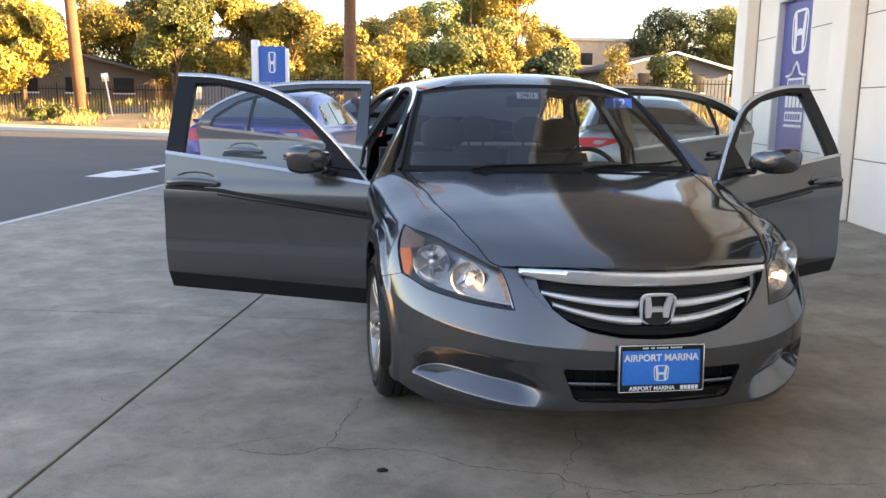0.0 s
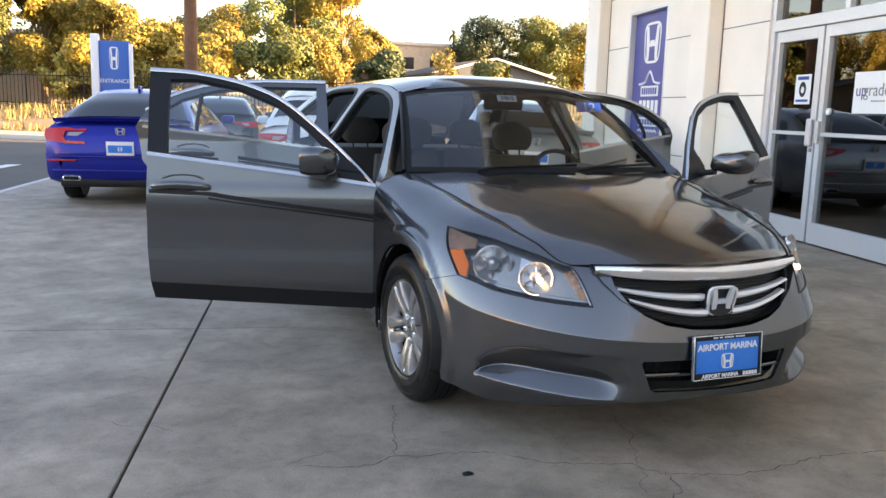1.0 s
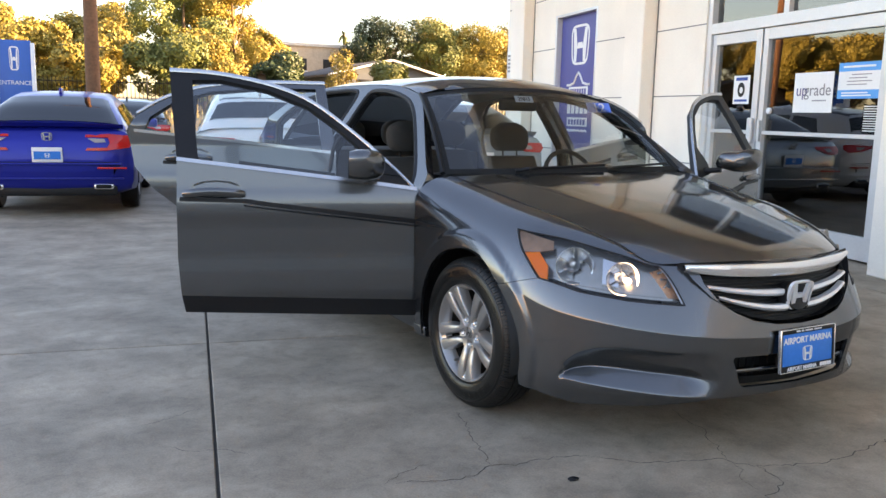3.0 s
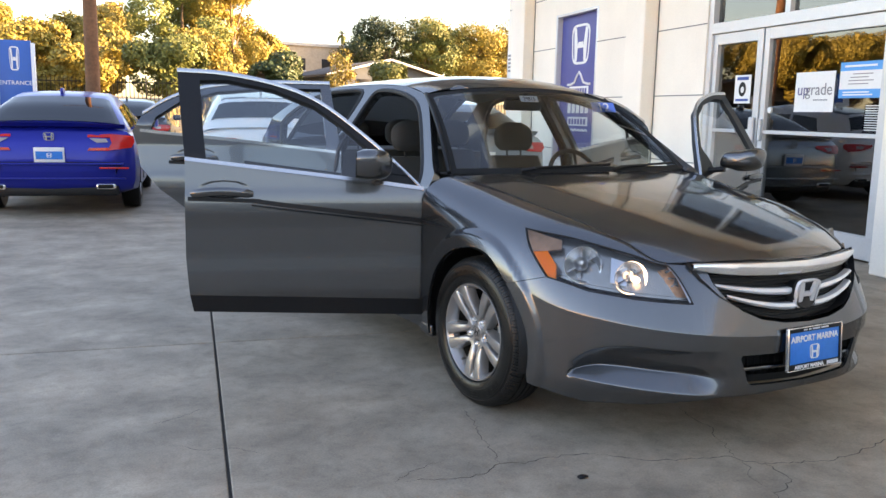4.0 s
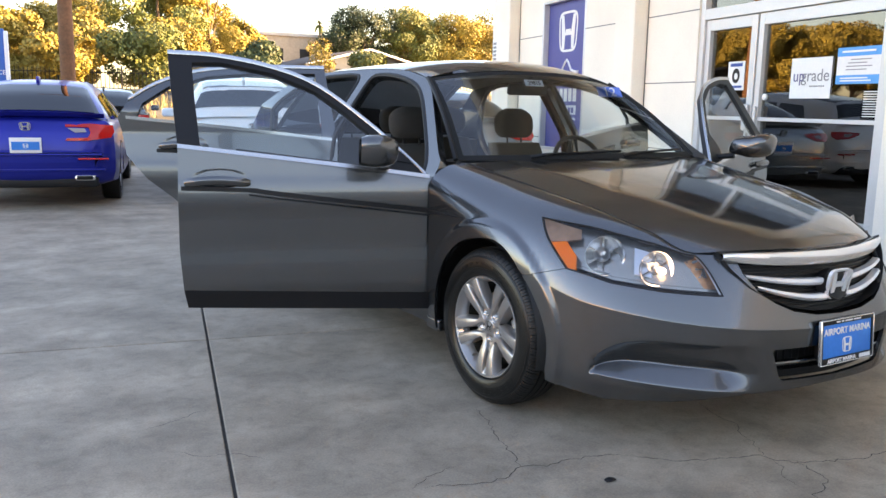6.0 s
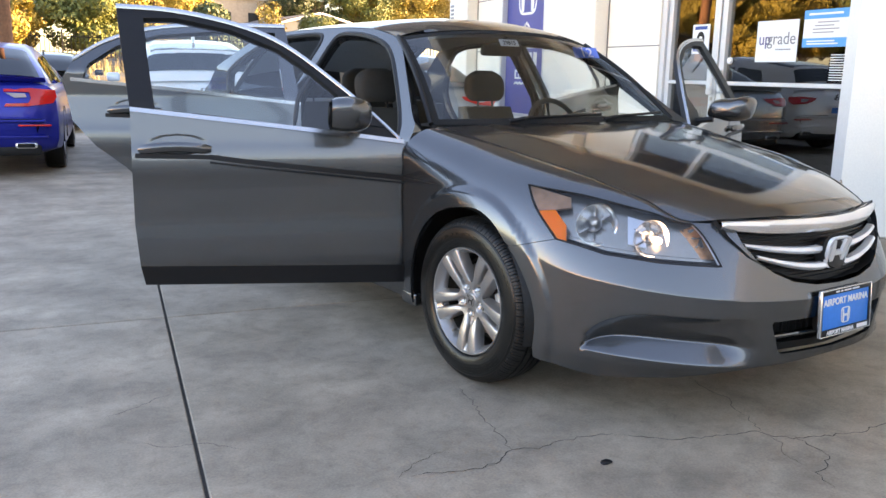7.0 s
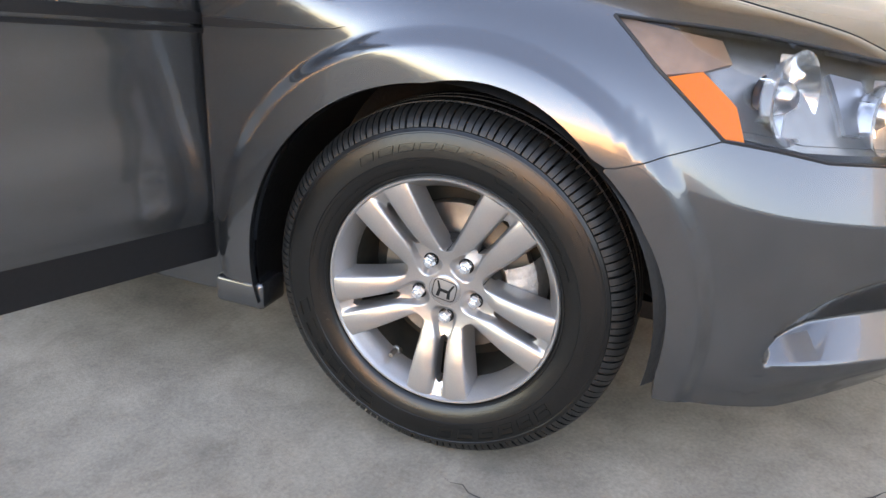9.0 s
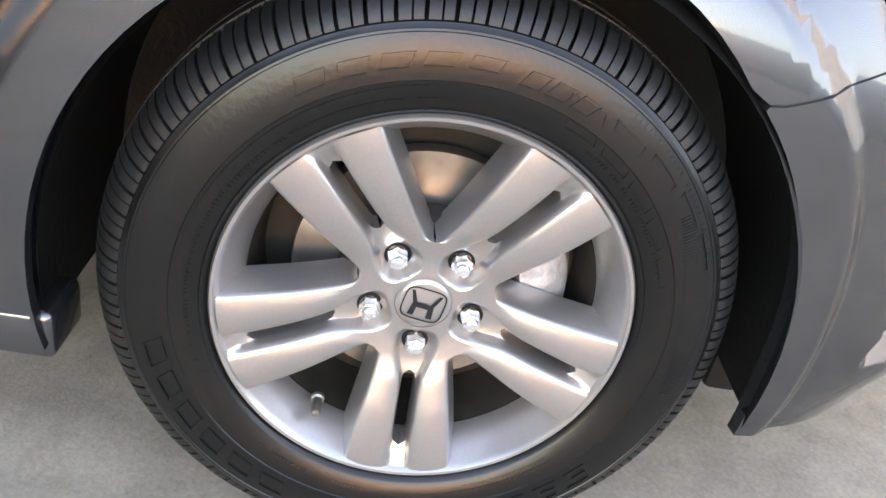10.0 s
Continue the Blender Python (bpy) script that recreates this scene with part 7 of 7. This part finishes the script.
# ---- trees and grass ----
BARK = mat("grey_brown_bark", (0.13, 0.085, 0.05), 0.95, grain=0.3, scale=14, bump=0.5)
# leaf colours also carry the low sun: gold for lit foliage, dark for shaded
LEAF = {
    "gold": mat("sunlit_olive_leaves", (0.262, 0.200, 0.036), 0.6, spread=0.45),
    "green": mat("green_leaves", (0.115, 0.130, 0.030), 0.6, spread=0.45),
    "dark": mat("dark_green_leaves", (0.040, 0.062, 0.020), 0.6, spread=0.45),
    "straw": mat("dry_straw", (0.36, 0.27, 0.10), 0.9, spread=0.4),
}
for m_ in LEAF.values():
    b_ = m_.node_tree.nodes["Principled BSDF"]
    b_.inputs["Subsurface Weight"].default_value = 0.0


def leaves(blobs, count, size, seed, droop=0.0):
    rng = np.random.default_rng(seed)
    vol = np.array([b[3] ** 2 for b in blobs])
    pick = rng.choice(len(blobs), count, p=vol / vol.sum())
    d = rng.normal(size=(count, 3))
    d /= np.linalg.norm(d, axis=1)[:, None]
    rad = rng.uniform(0.55, 1.08, count) ** 0.7
    B = np.array([b[:3] for b in blobs])[pick]
    R = np.array([b[3] for b in blobs])[pick]
    S = np.array([b[4] if len(b) > 4 else 0.85 for b in blobs])[pick]
    pos = B + d * (R * rad)[:, None] * np.stack([np.ones(count), np.ones(count), S], 1)
    # gaps: thin out by noise
    keep = np.array([noise.noise(Vector(p * 0.9)) > -0.22 for p in pos])
    pos, d = pos[keep], d[keep]
    n = len(pos)
    nrm = d + rng.normal(scale=0.6, size=(n, 3))
    nrm /= np.linalg.norm(nrm, axis=1)[:, None]
    a = np.cross(nrm, rng.normal(size=(n, 3)))
    a /= np.linalg.norm(a, axis=1)[:, None]
    b = np.cross(nrm, a)
    s = size * rng.uniform(0.6, 1.4, n)
    a, b = a * s[:, None], b * (s * 0.55)[:, None]
    verts = np.stack([pos - a, pos + b, pos + a, pos - b], 1).reshape(-1, 3)
    me = bpy.data.meshes.new("crown")
    me.from_pydata([tuple(v) for v in verts], [], [(4 * i, 4 * i + 1, 4 * i + 2, 4 * i + 3) for i in range(n)])
    return me


def tree(kind, label, x, y, h, spread, seed, count=11000, low=0.25, size=0.085, cat="tree"):
    random.seed(seed)
    root = thing("tree", label, cat, m=pose(x, y, ground_z(x, y) - 0.05))
    trunk = tube([(0, 0, 0), (0.05, 0.02, h * 0.25), (0.0, 0.1, h * 0.5), (0.08, 0.0, h * 0.72)], [0.02 * h + 0.05, 0.018 * h + 0.03, 0.012 * h, 0.005 * h], 10)
    blobs = []
    for i in range(13):
        a = random.uniform(0, 6.28)
        z = h * random.uniform(low + 0.08, 0.86)
        k = (1 - abs((z / h) - 0.55) * 0.9)
        r = spread * random.uniform(0.25, 0.72) * k
        c = (r * math.cos(a), r * math.sin(a), z)
        br = spread * random.uniform(0.26, 0.44)
        blobs.append((*c, br, random.uniform(0.7, 0.95)))
        tube([(0, 0.05, max(0.2 * h, z * 0.55)), (c[0] * 0.5, c[1] * 0.5, z * 0.8), c], [0.010 * h, 0.006 * h, 0.002 * h], 6, trunk)
    blobs.append((0, 0, h - spread * 0.42, spread * 0.42, 0.9))
    part("trunk", trunk, BARK, root)
    me = leaves(blobs, count, size, seed)
    me.materials.append(LEAF[kind])
    cr = new("crown", me)
    cr.parent = root
    cr["kind"] = "stuff"
    return root


T = [
    ("gold", "tree with sunlit yellow-green foliage on the bank", -16.8, 43.5, 5.6, 2.6, 1), ("green", "broad round tree with sunlit olive crown", -10.2, 48.0, 6.6, 3.3, 2), ("gold", "broad tree with golden evening foliage", -7.0, 50.0, 6.6, 2.8, 3),
    ("gold", "tree with golden foliage behind the sign", -3.9, 48.0, 6.1, 2.2, 4), ("gold", "low tree with golden leaves", -1.4, 45.0, 4.6, 2.4, 5), ("gold", "ragged sunlit tree by the road", 1.9, 43.0, 4.5, 2.2, 6),
    ("green", "tall tree with dark inner crown and sunlit edge", 6.5, 50.0, 8.6, 3.3, 7), ("gold", "tall tree with sunlit golden-green crown", 9.6, 51.0, 8.4, 3.2, 8), ("gold", "low golden shrub-like tree", 6.4, 44.5, 4.4, 2.6, 9),
    # hedge row steps dark, green, gold: its shaded and lit sides painted in
    ("gold", "thin tree with sparse yellow leaves", 12.5, 40.5, 3.6, 1.5, 10), ("dark", "dense hedge tree coloured dark green as the row's shaded side", 23.5, 60.0, 6.6, 3.6, 11), ("green", "dense hedge tree with sunlit side", 27.5, 60.5, 6.8, 3.6, 12),
    ("gold", "dense hedge tree glowing in low sun", 31.5, 61.0, 7.0, 3.6, 13), ("dark", "dark conifer behind the houses", -20.0, 66.0, 8.5, 2.0, 14), ("dark", "dark conifer behind the houses", -16.0, 68.0, 8.2, 1.8, 15),
    ("gold", "tree with sunlit foliage at the lot's far edge", -21.5, 47.0, 6.4, 3.0, 16), ("green", "tree with olive foliage beyond the fence", 4.0, 39.5, 3.6, 2.3, 17), ("dark", "shaded tree beyond the fence", 9.0, 38.5, 3.2, 2.0, 18),
    ("gold", "tree with sunlit foliage along the road", -26.5, 52.0, 6.8, 3.2, 19), ("green", "tree with olive foliage further along the road", -33.0, 57.0, 7.0, 3.6, 20), ("gold", "tree with golden foliage further along the road", -41.0, 61.0, 7.0, 3.8, 21),
    ("gold", "tree with golden foliage by the fence", -4.6, 40.6, 3.0, 1.8, 22), ("gold", "small tree with golden leaves by the fence", 0.6, 38.6, 2.9, 1.9, 23), ("green", "low tree behind the pole", 15.5, 41.5, 2.8, 1.8, 24),
]
T += [("gold", "broad golden tree in the second row beyond the road", bx, by, bh, bs, 50 + i) for i, (bx, by, bh, bs) in enumerate(((-24, 62, 7.0, 4.2), (-15.5, 58, 6.2, 4.0), (-12.5, 56, 6.6, 3.6), (-4.5, 58, 6.2, 4.0), (0.5, 55, 5.6, 3.8), (3.2, 57, 6.4, 3.6), (13.5, 60, 5.4, 3.2), (29.5, 63, 7.2, 4.2), (36.0, 62, 7.4, 4.4), (-20, 55, 6.4, 3.6)))]
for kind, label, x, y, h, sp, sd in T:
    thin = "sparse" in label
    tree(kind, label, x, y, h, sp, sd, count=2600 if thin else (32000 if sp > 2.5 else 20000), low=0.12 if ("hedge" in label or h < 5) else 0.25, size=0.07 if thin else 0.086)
for x, y, w, sd in ((-14.6, 41.0, 0.9, 31), (-15.4, 40.8, 0.8, 32), (-13.0, 40.2, 0.6, 33), (-19.0, 43.5, 1.0, 34)):
    root = thing("shrub", "low rounded shrub on the dry bank", "shrub", group="shrubs", m=pose(x, y, ground_z(x, y) - 0.1))
    me = leaves([(0, 0, w * 0.5, w * 0.6, 0.9), (0.3 * w, 0.1, w * 0.4, w * 0.5, 0.9)], 900, 0.09, sd)
    me.materials.append(LEAF["green"])
    c = new("crown", me)
    c.parent = root
    c["kind"] = "stuff"
    part("stem", tube([(0, 0, 0), (0.02, 0, w * 0.5)], 0.04, 6), BARK, root)
# palms far away
for x, y, h in ((31.2, 90.0, 9.6), (20.5, 84.0, 8.6), (-30.0, 80.0, 10.5)):
    root = thing("palm_tree", "tall thin palm against the evening sky", "palm", group="palms", m=pose(x, y, ground_z(x, y) - 2.0))
    part("trunk", tube([(0, 0, 0), (0.2, 0, h * 0.5), (0.1, 0, h)], [0.25, 0.18, 0.15], 8), BARK, root)
    fb = bmesh.new()
    random.seed(int(h * 10))
    for i in range(34):
        a, t = random.uniform(0, 6.28), random.uniform(-0.9, 1.2)
        ln = random.uniform(0.9, 1.3)
        pts = [Vector((0.1 + ln * s * math.cos(t) * math.cos(a), ln * s * math.cos(t) * math.sin(a), h + ln * (s * math.sin(t) - 0.45 * s * s))) for s in (0, 0.5, 1)]
        sd = Vector((-math.sin(a), math.cos(a), 0)) * 0.12
        grid([[pts[0] - sd * 0.3, pts[0] + sd * 0.3], [pts[1] - sd, pts[1] + sd], [pts[2] - sd * 0.2, pts[2] + sd * 0.2]], fb)
    part("fronds", fb, LEAF["green"], root)["kind"] = "stuff"
# dry grass on the bank
rng = np.random.default_rng(4)
n = 26000
u, w = rng.uniform(-45, 60, n), 2.8 + rng.uniform(0, 1, n) ** 1.4 * 10
tuft = np.array([noise.noise(Vector((a * 0.35, b * 0.35, 3))) for a, b in zip(u, w)])
verts, faces = [], []
for a, b, t in zip(u, w, tuft):
    if t < -0.05:
        continue
    p = FAR @ Vector((a, b, 0))
    z = ground_z(p.x, p.y)
    hgt = 0.22 + 0.9 * max(0, t)
    dx, dy = rng.normal(scale=0.12, size=2)
    sx, sy_ = rng.normal(scale=0.025, size=2)
    i = len(verts)
    verts += [(p.x - sx, p.y - sy_, z - 0.05), (p.x + sx, p.y + sy_, z - 0.05), (p.x + dx, p.y + dy, z + hgt)]
    faces.append((i, i + 1, i + 2))
me = bpy.data.meshes.new("dry_grass")
me.from_pydata(verts, [], faces)
me.materials.append(LEAF["straw"])
tagged(new("dry_grass", me), "tufts of dry straw-coloured grass on the bank", "grass", kind="stuff")
